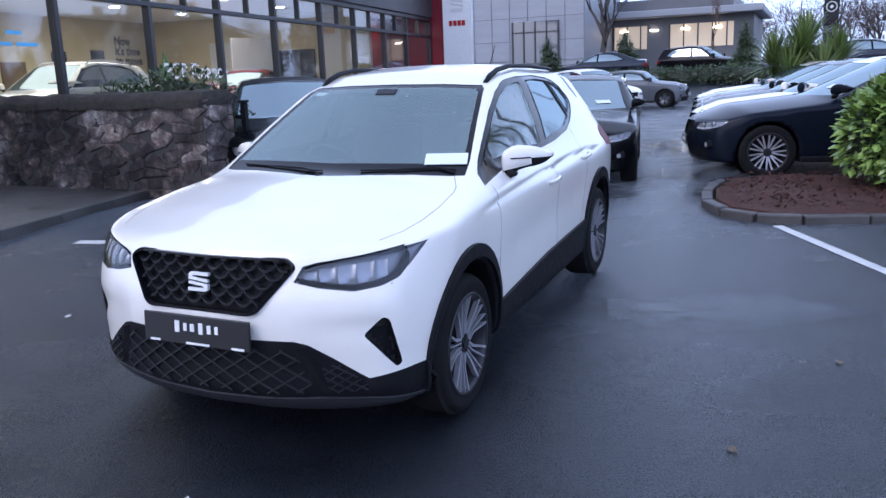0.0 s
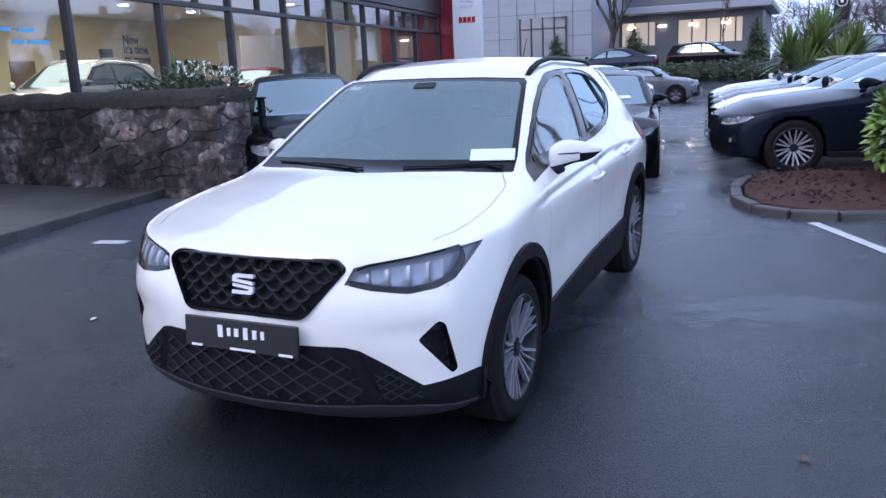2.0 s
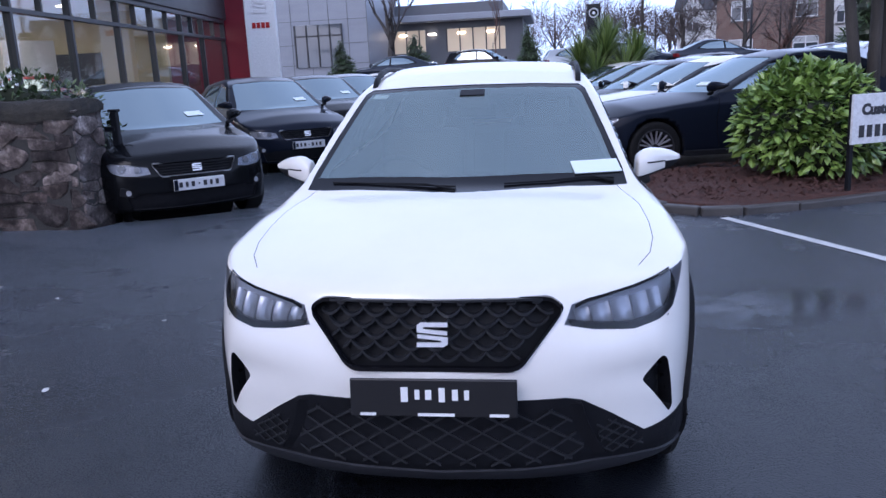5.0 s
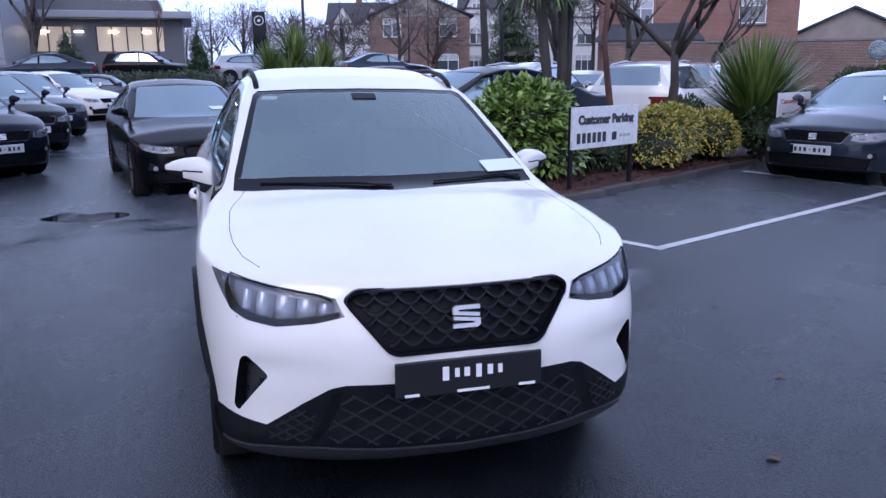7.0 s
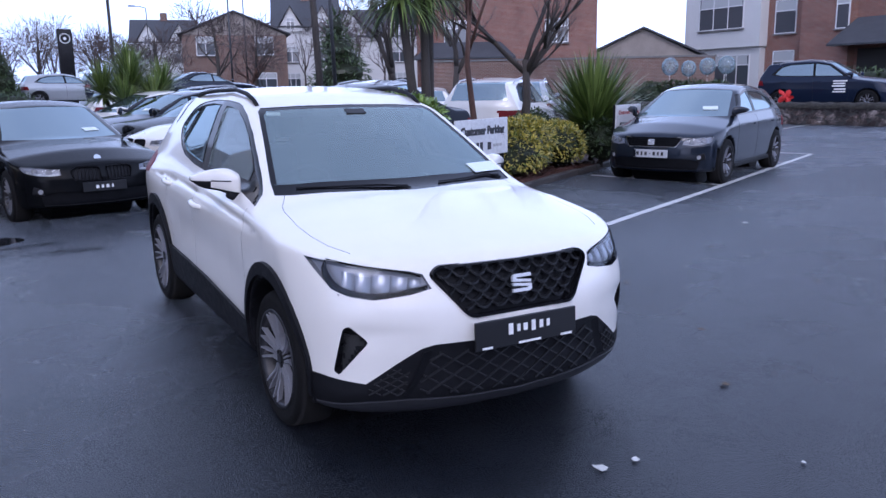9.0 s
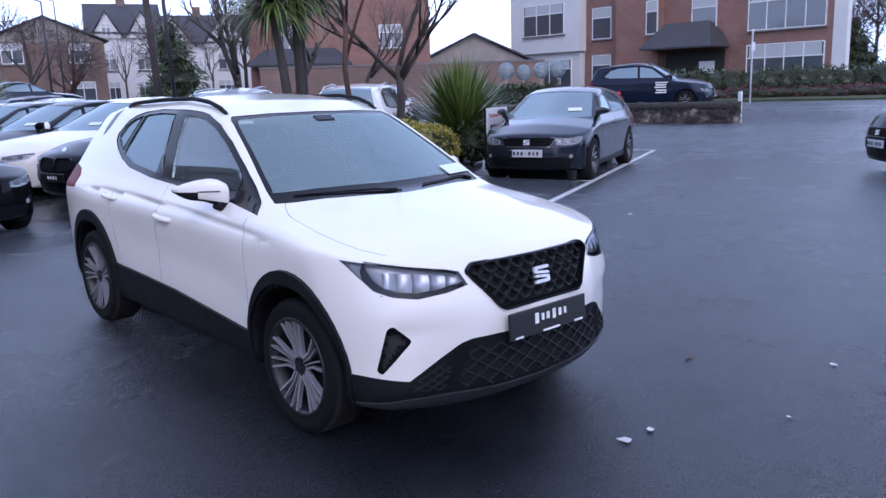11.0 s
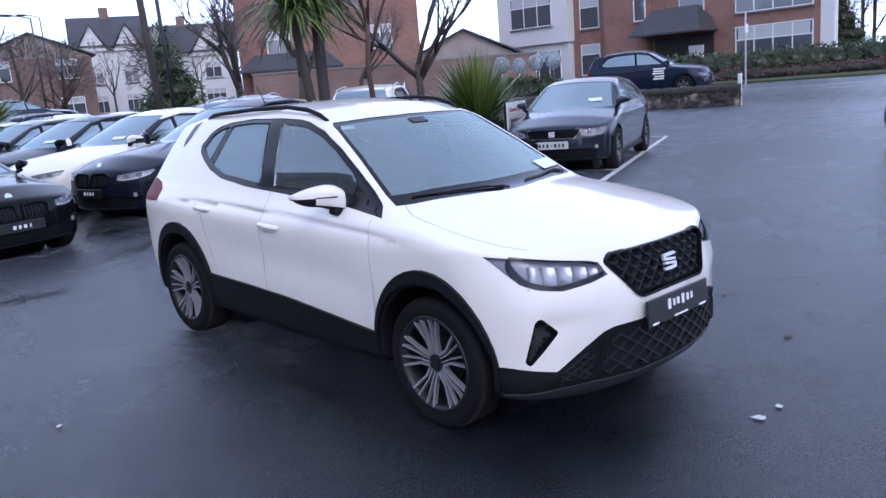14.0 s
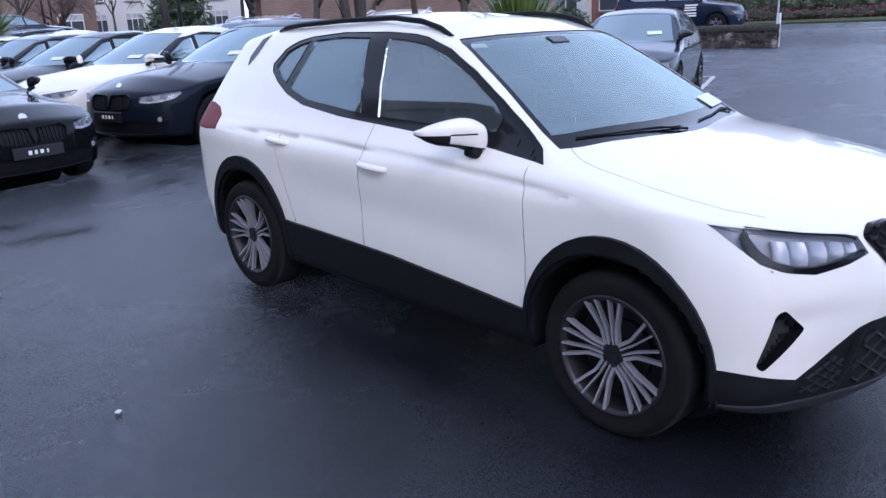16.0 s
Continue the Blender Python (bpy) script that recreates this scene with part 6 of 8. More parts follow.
def bare_tree(at, label, height, seed, material=BARK, z=0.0, trunk=0.11, spread=0.55, levels=5, start=0.35):
    """A leafless tree: a forked trunk with limbs and fine twigs."""
    rnd = random.Random(seed)
    s = thing("bare_tree", label, "tree", (*at, z))
    limbs, twigs, boughs = bmesh.new(), bmesh.new(), bmesh.new()

    def grow(p, d, length, r, level):
        pts, rad, q = [p], [r], p
        for i in range(3):
            d = (d + Vector((rnd.gauss(0, 0.12), rnd.gauss(0, 0.12), rnd.gauss(0.05, 0.06)))).normalized()
            q = q + d * length / 3
            pts.append(q)
            rad.append(r * (1 - 0.16 * (i + 1)))
        bm = limbs if level == 0 else (boughs if level < 3 else twigs)
        tube(bm, pts, rad, 9 if level == 0 else (6 if level < 3 else 3))
        if level >= levels:
            return
        for i in range(rnd.choice((2, 3, 3)) if level else 4):
            side = Vector((rnd.gauss(0, 1), rnd.gauss(0, 1), rnd.gauss(0, 0.5))).normalized()
            k = rnd.uniform(0.45, 1.0) if level else rnd.uniform(0.7, 1.0)
            at_k = pts[0].lerp(pts[-1], k) if k < 0.99 else pts[-1]
            grow(at_k, (d + side * spread + Vector((0, 0, 0.15))).normalized(), length * rnd.uniform(0.6, 0.82), max(0.004, r * rnd.uniform(0.42, 0.6)), level + 1)

    grow(Vector((0, 0, -0.05)), Vector((rnd.gauss(0, 0.03), rnd.gauss(0, 0.03), 1)), height * start, trunk, 0)
    part("trunk", limbs, material, s, smooth=True)
    part("branchwork", boughs, material, s, smooth=True)
    part("twig_spray", twigs, TWIGS, s)
    return s


bare_tree((6.1, 6.45), "leafless pale-barked tree in the planted bed", 6.4, 14, BARK, 0.1, 0.10, 0.62, 5, 0.29)
bare_tree((4.78, 6.2), "slim leafless tree with reddish bark in the bed", 5.5, 5, REDBARK, 0.1, 0.06, 0.4, 4, 0.5)
bare_tree((-8.2, 40), "leafless street tree before the grey showroom", 8.5, 7, BARK, 0.85, 0.22, 0.55, 5, 0.3)
bare_tree((-2.6, 38.5), "thin leafless young tree before the grey showroom", 6.0, 9, REDBARK, 0.85, 0.05, 0.4, 4, 0.4)
bare_tree((10.5, 20), "leafless spreading tree among the parked cars", 8.5, 12, BARK, 0, 0.2, 0.6, 5, 0.28)
bare_tree((13.8, 21.5), "leafless spreading tree among the parked cars", 8.0, 13, BARK, 0, 0.18, 0.6, 5, 0.28)
bare_tree((15.5, 52), "leafless reddish tree before the brick house", 7.0, 14, REDBARK, 0.4, 0.15, 0.7, 5, 0.25)
bare_tree((24, 31), "leafless tree beside the brick house", 8.0, 15, BARK, 0.4, 0.15, 0.55, 5, 0.3)
for k in range(9):
    bare_tree((58 + 5 * (k % 3), 2 + 3.2 * k - 4 * (k % 2)), "leafless roadside tree in the distance", 8.0 + (k % 3), 30 + k % 3, TWIGS, 0.4, 0.1, 0.35, 4, 0.35)
for k in range(10):
    bare_tree((1.5 + 3.6 * k, 78 - 1.5 * k + 4 * (k % 2)), "leafless tree beyond the car park", 8.5 + (k % 3), 40 + k % 3, TWIGS, 0.6, 0.13, 0.55, 4, 0.3)


def conifer(at, label, h, r, seed, z=0.0):
    s = thing("conifer", label, "conifer", (*at, z))
    lobes = [(0.1 * r * math.sin(5 * i), 0.1 * r * math.cos(3 * i), h * (0.12 + 0.82 * i / 7), r * (1.02 - 0.85 * i / 7), r * (1.02 - 0.85 * i / 7), h * 0.14) for i in range(8)]
    part("crown", leaves(lobes, 2600, 0.16 * h / 2, seed, 0.25), GREENS, s)
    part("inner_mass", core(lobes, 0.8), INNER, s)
    part("trunk", tube(bmesh.new(), [(0, 0, -0.05), (0, 0, h * 0.5)], [0.08, 0.03], 7), BARK, s)
    return s


conifer((-0.6, 34.5), "dark green conical conifer at the lot's edge", 2.3, 0.75, 1, 0.85)
conifer((-9.2, 33), "dark green conifer at the lot's edge", 2.0, 0.8, 2, 0.85)
conifer((-6.2, 36), "dark green conifer at the lot's edge", 2.2, 1.0, 3, 0.85)
conifer((56, 18.5), "dark evergreen among the roadside trees", 4.6, 2.6, 8, 0.35)
conifer((60, 13), "dark evergreen among the roadside trees", 4.0, 2.8, 9, 0.35)
conifer((12.8, 30), "tall bushy dark green evergreen among the cars", 4.4, 1.7, 4)


def hedge(at, turn, length, h, d, label, material, seed, z=0.0, size=0.1, count=5200):
    lobes, x = [], -length / 2
    rnd = random.Random(seed)
    while x < length / 2:
        lobes.append((x, rnd.uniform(-0.1, 0.1) * d, h * rnd.uniform(0.45, 0.55), rnd.uniform(0.7, 1.1), d * 0.6, h * rnd.uniform(0.5, 0.62)))
        x += 0.9
    s = thing("hedge", label, "hedge", (*at, z), turn)
    part("foliage", leaves(lobes, count, size, seed, 0.45), material, s)
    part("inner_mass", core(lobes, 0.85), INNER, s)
    return s


hedge((-6.5, 32.2), 0, 13, 0.8, 0.9, "low dark green hedge before the grey showroom", GREENS, 1, 0.6, 0.14)
hedge((42, 12), 118, 26, 1.5, 1.6, "mixed green hedge along the road", GREENS, 2, 0.35, 0.22)
hedge((39.5, 11), 118, 24, 0.55, 0.9, "low red-purple heather strip along the road", HEATHER, 3, 0.35, 0.14)
hedge((-5.45, 3.75), 2, 1.3, 1.52, 0.5, "green shrubs behind the stone wall", GREENS, 4, 0.0, 0.09, 2500)
hedge((25.4, 20.6), -46, 3.6, 1.05, 0.9, "dark low shrubs below the balloons", GREENS, 6, 0.3, 0.16, 2600)


def far_wood(label, spots, seed, count):
    """A hazy belt of bare winter trees: crowns of thin twigs over trunks."""
    s = tagged(new("far_trees"), label, "trees", kind="stuff")
    rnd = random.Random(seed)
    lobes, bm = [], bmesh.new()
    for x, y, h in spots:
        tube(bm, [(x, y, 0.2), (x + 0.1, y, h * 0.55), (x + rnd.uniform(-0.4, 0.4), y, h * 0.95)], [0.16, 0.10, 0.02], 6)
        for _ in range(5):
            a, z = rnd.uniform(0, 6.28), h * rnd.uniform(0.3, 0.6)
            l = h * rnd.uniform(0.25, 0.42)
            tube(bm, [(x, y, z), (x + l * 0.5 * math.cos(a), y + l * 0.5 * math.sin(a), z + l * 0.6), (x + l * 0.75 * math.cos(a), y + l * 0.75 * math.sin(a), z + l * 1.1)], [0.07, 0.045, 0.012], 5)
        for _ in range(4):
            r = h * rnd.uniform(0.16, 0.26)
            lobes.append((x + rnd.uniform(-0.28, 0.28) * h, y + rnd.uniform(-0.2, 0.2) * h, h * rnd.uniform(0.5, 0.82), r, r, r * 1.1))
    part("trunks", bm, BARK, s)
    part("twigs", leaves(lobes, count, 0.9, seed, 0.045, -0.25, 0.1), TWIGS, s)
    return s


rnd = random.Random(17)
far_wood("hazy belt of leafless trees beyond the car park", [(-8 + 2.2 * k + rnd.uniform(-1, 1), 80 + rnd.uniform(-4, 8), rnd.uniform(5, 8.5)) for k in range(13)], 3, 9000)
far_wood("hazy belt of leafless roadside trees", [(60 + rnd.uniform(-3, 6), 27 - 2.0 * k + rnd.uniform(-1, 1), rnd.uniform(5.5, 9.5)) for k in range(12)], 4, 9000)
far_wood("hazy leafless trees before the far houses", [(12.5, 50, 6.5), (16, 53, 6.0), (20.5, 48, 7.0), (9, 52, 5.5), (25, 46, 7.5), (6, 58, 5.5)], 8, 5000)

# ---- the stone wall ----
STONE = mat("dark_rubble_stone", (0.05, 0.045, 0.045), 0.8, 0, 0, 0.3)
_g = STONE.node_tree.nodes.new("ShaderNodeNewGeometry")
_n = [node(STONE, "ShaderNodeTexNoise", Scale=q, Detail=6.0, Roughness=0.65) for q in (1.3, 7.0, 45.0)]
for _q in _n:
    link(STONE, _g, "Position", _q, "Vector")
_c = ramp(STONE, _n[0], "Fac", [(0.36, (0.016, 0.014, 0.016)), (0.48, (0.065, 0.054, 0.052)), (0.57, (0.19, 0.165, 0.155)), (0.66, (0.48, 0.46, 0.44))])
_d = ramp(STONE, _n[1], "Fac", [(0.3, grey(0.35)), (0.55, grey(1.0)), (0.70, grey(2.2))])
_f = ramp(STONE, _n[2], "Fac", [(0.3, grey(0.6)), (0.7, grey(1.2))])
base(STONE, mixed(STONE, None, mixed(STONE, None, _c.outputs[0], _d.outputs[0], "MULTIPLY", 1.0), _f.outputs[0], "MULTIPLY", 1.0))
bump(STONE, _n[2], "Fac", 0.9, 0.02)
_o = STONE.node_tree.nodes.new("ShaderNodeObjectInfo")
_r = ramp(STONE, _o, "Random", [(0.0, (0.6, 0.58, 0.6)), (0.5, (0.9, 0.86, 0.86)), (0.8, (1.2, 1.06, 1.0)), (0.95, (1.5, 1.45, 1.42)), (1.0, (2.3, 2.2, 2.15))])
_b = STONE.node_tree.nodes["Principled BSDF"].inputs["Base Color"]
base(STONE, mixed(STONE, None, _b.links[0].from_socket, _r.outputs[0], "MULTIPLY", 1.0))
MORTAR = speckled("dark_mortar", (0.035, 0.033, 0.033), (0.08, 0.076, 0.073), 5, (0.7, 0.95), 0, 0.8, 0.02, 60)
MOSSY = speckled("mossy_coping", (0.018, 0.017, 0.015), (0.085, 0.075, 0.062), 9, (0.7, 0.95), 0, 1.0, 0.05, 38)


def rubble_wall(name, label, length, height, thick, m, stones=True, seed=1, coping=True, first=6.5):
    """A wall of rubble: a mortar body with stones proud of it on the front and the near end. It runs along its own -x from the origin, its face towards -y."""
    rnd = random.Random(seed)
    w = tagged(new(name), label, "wall", kind="structure")
    w.matrix_basis = m
    part("mortar", a_box((length, thick, height), (-length / 2, thick / 2, height / 2)), MORTAR, w)

    def cells(x0, x1, z1, du, dv):
        """Irregular stones: the cells of scattered points, clipped by the lines half-way between neighbours."""
        pts, z, row = [], 0.0, 0
        while z < z1:
            h = dv * rnd.uniform(0.55, 1.5)
            x = x0 - du * rnd.random()
            while x < x1 + du:
                pts.append(((x + rnd.uniform(-0.3, 0.3) * du), (z + h / 2 + rnd.uniform(-0.28, 0.28) * h) * 1.9))
                x += du * rnd.uniform(0.5, 1.6)
            z += h
        for p in pts:
            poly = [(x0, 0.0), (x1, 0.0), (x1, z1 * 1.9), (x0, z1 * 1.9)]
            for q in pts:
                dx, dz = q[0] - p[0], q[1] - p[1]
                if q is p or abs(dx) + abs(dz) > 2.2:
                    continue
                mx, mz = (p[0] + q[0]) / 2, (p[1] + q[1]) / 2
                side = [(a - mx) * dx + (b - mz) * dz for a, b in poly]
                out = []
                for k in range(len(poly)):
                    a, b, sa, sb = poly[k], poly[(k + 1) % len(poly)], side[k], side[(k + 1) % len(poly)]
                    if sa <= 0:
                        out.append(a)
                    if (sa < 0) != (sb < 0) and sa != sb:
                        t = sa / (sa - sb)
                        out.append((a[0] + (b[0] - a[0]) * t, a[1] + (b[1] - a[1]) * t))
                poly = out
                if len(poly) < 3:
                    break
            if len(poly) >= 3:
                yield [(a, b / 1.9) for a, b in poly]

    def lay(x0, x1, face):
        for poly in cells(x0, x1, height, 0.40, 0.115):
            cx, cz = sum(a for a, _ in poly) / len(poly), sum(b for _, b in poly) / len(poly)
            r = max(math.hypot(a - cx, b - cz) for a, b in poly)
            if r < 0.035:
                continue
            k = max(0.6, 1 - 0.009 / r)
            lift = rnd.uniform(0.004, 0.024)
            bm = bmesh.new()
            ring = rounded([((a - cx) * k, (b - cz) * k) for a, b in poly], 0.02, 2)
            back = [bm.verts.new((a, 0.03, b)) for a, b in ring]
            fr = [bm.verts.new((a * 0.97, -lift * 0.55, b * 0.96)) for a, b in ring]
            tp = [bm.verts.new((a * 0.88, -lift + rnd.uniform(-0.008, 0.008), b * 0.86)) for a, b in ring]
            n = len(ring)
            for i in range(n):
                j = (i + 1) % n
                bm.faces.new((back[i], back[j], fr[j], fr[i]))
                bm.faces.new((fr[i], fr[j], tp[j], tp[i]))
            bm.faces.new(tp)
            bmesh.ops.recalc_face_normals(bm, faces=bm.faces)
            o = part("stone", bm, STONE, w)
            o.matrix_basis = pose(-cx, 0, cz, 0, 0, 180) @ pose(0, 0, 0, 0, 0, 180) if face == "front" else pose(0, cx, cz, 0, 0, 90)
            if face == "front":
                o.matrix_basis = pose(-cx, 0, cz)
    if stones:
        lay(0.0, first, "front")
        lay(0.0, thick, "end")
    if coping:
        bm = bmesh.new()
        n, prev = int(length / 0.07), None
        for i in range(n + 1):
            x = -length * i / n + 0.02
            cur = []
            for y, z in ((-0.045, -0.09), (-0.05, 0.0), (0.02, 0.085), (thick * 0.5, 0.11), (thick - 0.03, 0.085), (thick + 0.05, 0.03), (thick + 0.04, -0.03)):
                cur.append(bm.verts.new((x, y + 0.03 * noise.noise(Vector((x * 2, y * 3, 1))) + 0.02 * noise.noise(Vector((x * 10, z * 12, 7))), height + z + (0.035 if z > -0.1 else 0.09) * noise.noise(Vector((x * 3, y * 4, 5))) + 0.022 * noise.noise(Vector((x * 11, y * 12, 2))))))
            if prev:
                for a in range(6):
                    bm.faces.new((prev[a], prev[a + 1], cur[a + 1], cur[a]))
            else:
                bm.faces.new(cur)
            prev = cur
        bm.faces.new(prev[::-1])
        bmesh.ops.recalc_face_normals(bm, faces=bm.faces)
        part("coping", bm, MOSSY, w, smooth=True)
    return w


rubble_wall("wall_rubble", "dark rubble stone wall with rounded mossy top", 9.5, 1.28, 0.48, pose(-4.22, 3.0, 0, 0, 0, -4.5), True, 3)
rubble_wall("wall_low", "low dark stone wall beside the road", 14.0, 0.62, 0.4, pose(22.6, 9.0, 0, 0, 0, -78), True, 5, True, 5.0)
# iron gate post at the wall's end
g = thing("gate_post", "black iron gate post with hinges at the wall's end", "post", (-4.12, 3.62, 0))
part("post", a_box((0.07, 0.07, 1.22), (0, 0, 0.61), (0, 0, 0), 0.008), PLASTIC, g)
part("cap", a_box((0.10, 0.10, 0.03), (0, 0, 1.235), (0, 0, 0), 0.01), PLASTIC, g)
for z in (0.35, 0.8, 1.05):
    part("hinge", a_box((0.12, 0.03, 0.05), (-0.05, -0.03, z), (0, 0, 0), 0.006), PLASTIC, g)

# ---- showroom ----
FRAME = mat("dark_grey_frame", (0.035, 0.037, 0.042), 0.4, 0.3)
CLADDING = speckled("dark_cladding", (0.035, 0.034, 0.038), (0.05, 0.049, 0.054), 1.0, (0.35, 0.5), 0.2, 0, 0, 30)
SHOPGLASS = glass("showroom_glass", (0.74, 0.82, 0.82), 2.1, 0.05)
CREAM = speckled("cream_wall", (0.62, 0.52, 0.31), (0.72, 0.62, 0.40), 0.7, (0.6, 0.8), 0, 0.05, 0.002, 60)
TILE = speckled("pale_floor_tile", (0.35, 0.34, 0.32), (0.45, 0.44, 0.42), 1.0, (0.15, 0.3), 0, 0, 0, 40)
CEIL = mat("white_ceiling", (0.7, 0.69, 0.66), 0.8)
REDWALL = speckled("red_cladding", (0.20, 0.006, 0.018), (0.25, 0.010, 0.024), 0.8, (0.3, 0.45), 0, 0, 0, 30)
ORANGE = speckled("orange_red_wall", (0.26, 0.022, 0.018), (0.32, 0.032, 0.022), 0.8, (0.4, 0.6), 0, 0, 0, 30)
SIGNWHITE = speckled("white_sign_panel", (0.74, 0.75, 0.77), (0.80, 0.81, 0.82), 0.8, (0.25, 0.4), 0, 0, 0, 30)
LAMPGLOW = mat("lit_ceiling_lamp", (1, 1, 1), 0.5, 0, 0, 0.5, (1.0, 0.86, 0.62), 14.0)
WOOD = speckled("desk_wood", (0.15, 0.09, 0.05), (0.25, 0.16, 0.09), 2, (0.4, 0.6), 0, 0.1, 0.002, 60)

# own frame: x along the front, from the near end to the far end; y into the building
SHOW = pose(-8.45, 1.7, 0, 0, 0, 97.07)
show = tagged(new("showroom"), "glazed car showroom with dark frames and cream interior", "building", kind="structure")
show.matrix_basis = SHOW
START, END, DEEP, SILL_H, TRANSOM, HEAD = -2.0, 22.6, 9.0, 0.12, 2.95, 3.56
SPLIT = 17.6
posts = [START, 1.0, 3.48, 5.82, 8.17, 10.59, 13.14, 15.42, 17.88, 19.99, END]
part("floor", a_box((END - START, DEEP, 0.42), ((START + END) / 2, DEEP / 2 + 0.05, 0.21)), TILE, show)
part("ceiling", a_box((END - START, DEEP, 0.12), ((START + END) / 2, DEEP / 2, 3.72)), CEIL, show)
part("back_wall", a_box((SPLIT - START, 0.2, 3.7), ((START + SPLIT) / 2, DEEP - 0.1, 1.85)), CREAM, show)
part("end_wall", a_box((0.2, DEEP, 3.7), (START - 0.1, DEEP / 2, 1.85)), CREAM, show)
part("far_wall", a_box((0.2, DEEP - 0.3, 3.7), (SPLIT, DEEP / 2 + 0.2, 1.85)), CREAM, show)
part("red_lining", a_box((END - SPLIT - 0.2, 0.2, 3.6), ((END + SPLIT) / 2, 1.6, 1.9)), ORANGE, show)
part("fascia", a_box((END - START + 0.4, 0.5, 2.6), ((START + END) / 2, 0.1, HEAD + 1.36), (0, 0, 0), 0.02), CLADDING, show)
part("roof", a_box((END - START + 0.4, DEEP + 0.4, 0.3), ((START + END) / 2, DEEP / 2, 6.1)), CLADDING, show)
for i, x in enumerate(posts):
    wide = 0.30 if i == 1 else 0.09
    part("mullion", a_box((wide, 0.16, HEAD), (x, 0.0, HEAD / 2), (0, 0, 0), 0.008), FRAME, show)
part("sill_rail", a_box((END - START, 0.14, 0.12), ((START + END) / 2, 0, 0.06), (0, 0, 0), 0.006), FRAME, show)
part("transom", a_box((END - START, 0.15, 0.09), ((START + END) / 2, -0.002, TRANSOM), (0, 0, 0), 0.006), FRAME, show)
part("head_rail", a_box((END - START, 0.17, 0.12), ((START + END) / 2, -0.003, HEAD), (0, 0, 0), 0.006), FRAME, show)
for a, b in zip(posts, posts[1:]):
    for z0, z1 in ((0.12, TRANSOM - 0.045), (TRANSOM + 0.045, HEAD - 0.06)):
        bm = bmesh.new()
        bm.faces.new([bm.verts.new(v) for v in ((a + 0.045, 0, z0), (b - 0.045, 0, z0), (b - 0.045, 0, z1), (a + 0.045, 0, z1))])
        p = part("pane", bm, SHOPGLASS, show)
        p.visible_shadow = False
    m = (a + b) / 2
    part("glazing_bar", a_box((0.06, 0.13, HEAD - TRANSOM), (m, 0.002, (HEAD + TRANSOM) / 2)), FRAME, show)
part("portal", a_box((0.9, 3.2, 6.4), (END + 0.55, 0.6, 3.2), (0, 0, 0), 0.02), REDWALL, show)
# interior: lamps, posters, desks
for i in range(6):
    for j in range(2):
        o = part("ceiling_lamp", cyl(bmesh.new(), 0.13, 0.03, (START + 1.6 + 3.1 * i, 2.2 + 3.4 * j, 3.645), (0, 0, 0), 20), LAMPGLOW, show)
for x, y, w, h, z, c in ((14.9, DEEP - 0.22, 0.6, 0.45, 2.46, PRINT_DARK), (13.2, DEEP - 0.22, 0.6, 0.45, 2.4, PRINT_DARK), (11.4, DEEP - 0.22, 0.9, 1.6, 1.5, WOOD)):
    part("panel", a_box((w, 0.04, h), (x, y, z), (0, 0, 0), 0.006), c, show)
part("display_board", a_box((1.5, 0.06, 1.9), (15.8, 3.6, 1.9), (0, 0, -35), 0.01), SIGNWHITE, show)
part("display_board", a_box((0.05, 1.4, 1.0), (SPLIT - 0.14, 3.0, 2.0), (0, 0, 0), 0.01), PRINT_DARK, show)
part("display_board", a_box((0.05, 1.3, 1.9), (SPLIT - 0.14, 5.6, 1.9), (0, 0, 0), 0.01), SIGNWHITE, show)
for k, text in enumerate(("Now", "it's time", "to move")):
    lettering("wall_text", text, 0.40, PRINT_DARK, show, pose(15.75, DEEP - 0.23, 3.0 - 0.32 * k, 90, 0, 0), align="LEFT", bold=0.01)
lettering("window_text", "PCP Finance", 0.44, PRINT_WHITE, show, pose(7.24, -0.02, 1.72, 90, 0, 0), bold=0.003)
lettering("window_text", "from", 0.24, PRINT_WHITE, show, pose(6.88, -0.02, 2.86, 90, 0, 0), bold=0.004)
CYAN = mat("blue_film_print", (0.10, 0.45, 0.75), 0.5)
for k, (x, z, w) in enumerate(((2.2, 2.32, 0.28), (2.62, 2.32, 0.3), (2.45, 2.15, 0.22), (2.85, 2.15, 0.42), (1.7, 2.3, 0.4), (1.8, 2.12, 0.45))):
    part("print_bar", a_box((w, 0.006, 0.055), (x, -0.012, z)), CYAN, show)
desk = thing("desk", "wooden sales desk inside the showroom", "desk", SHOW @ Vector((10.2, 5.5, 0.42)), 97)
part("desktop", a_box((1.8, 0.8, 0.05), (0, 0, 0.72), (0, 0, 0), 0.008), WOOD, desk)
for x in (-0.8, 0.8):
    part("side_panel", a_box((0.05, 0.75, 0.70), (x, 0, 0.35)), WOOD, desk)
tree = thing("potted_tree", "small green conical indoor tree in a red pot", "plant", SHOW @ Vector((12.6, 4.6, 0.42)), 0)
part("crown", cyl(bmesh.new(), 0.30, 1.5, (0, 0, 1.25), (0, 0, 0), 14, 0.02), mat("green_foliage", (0.03, 0.10, 0.03), 0.7), tree)
part("pot", cyl(bmesh.new(), 0.20, 0.5, (0, 0, 0.25), (0, 0, 0), 16, 0.28), ORANGE, tree)
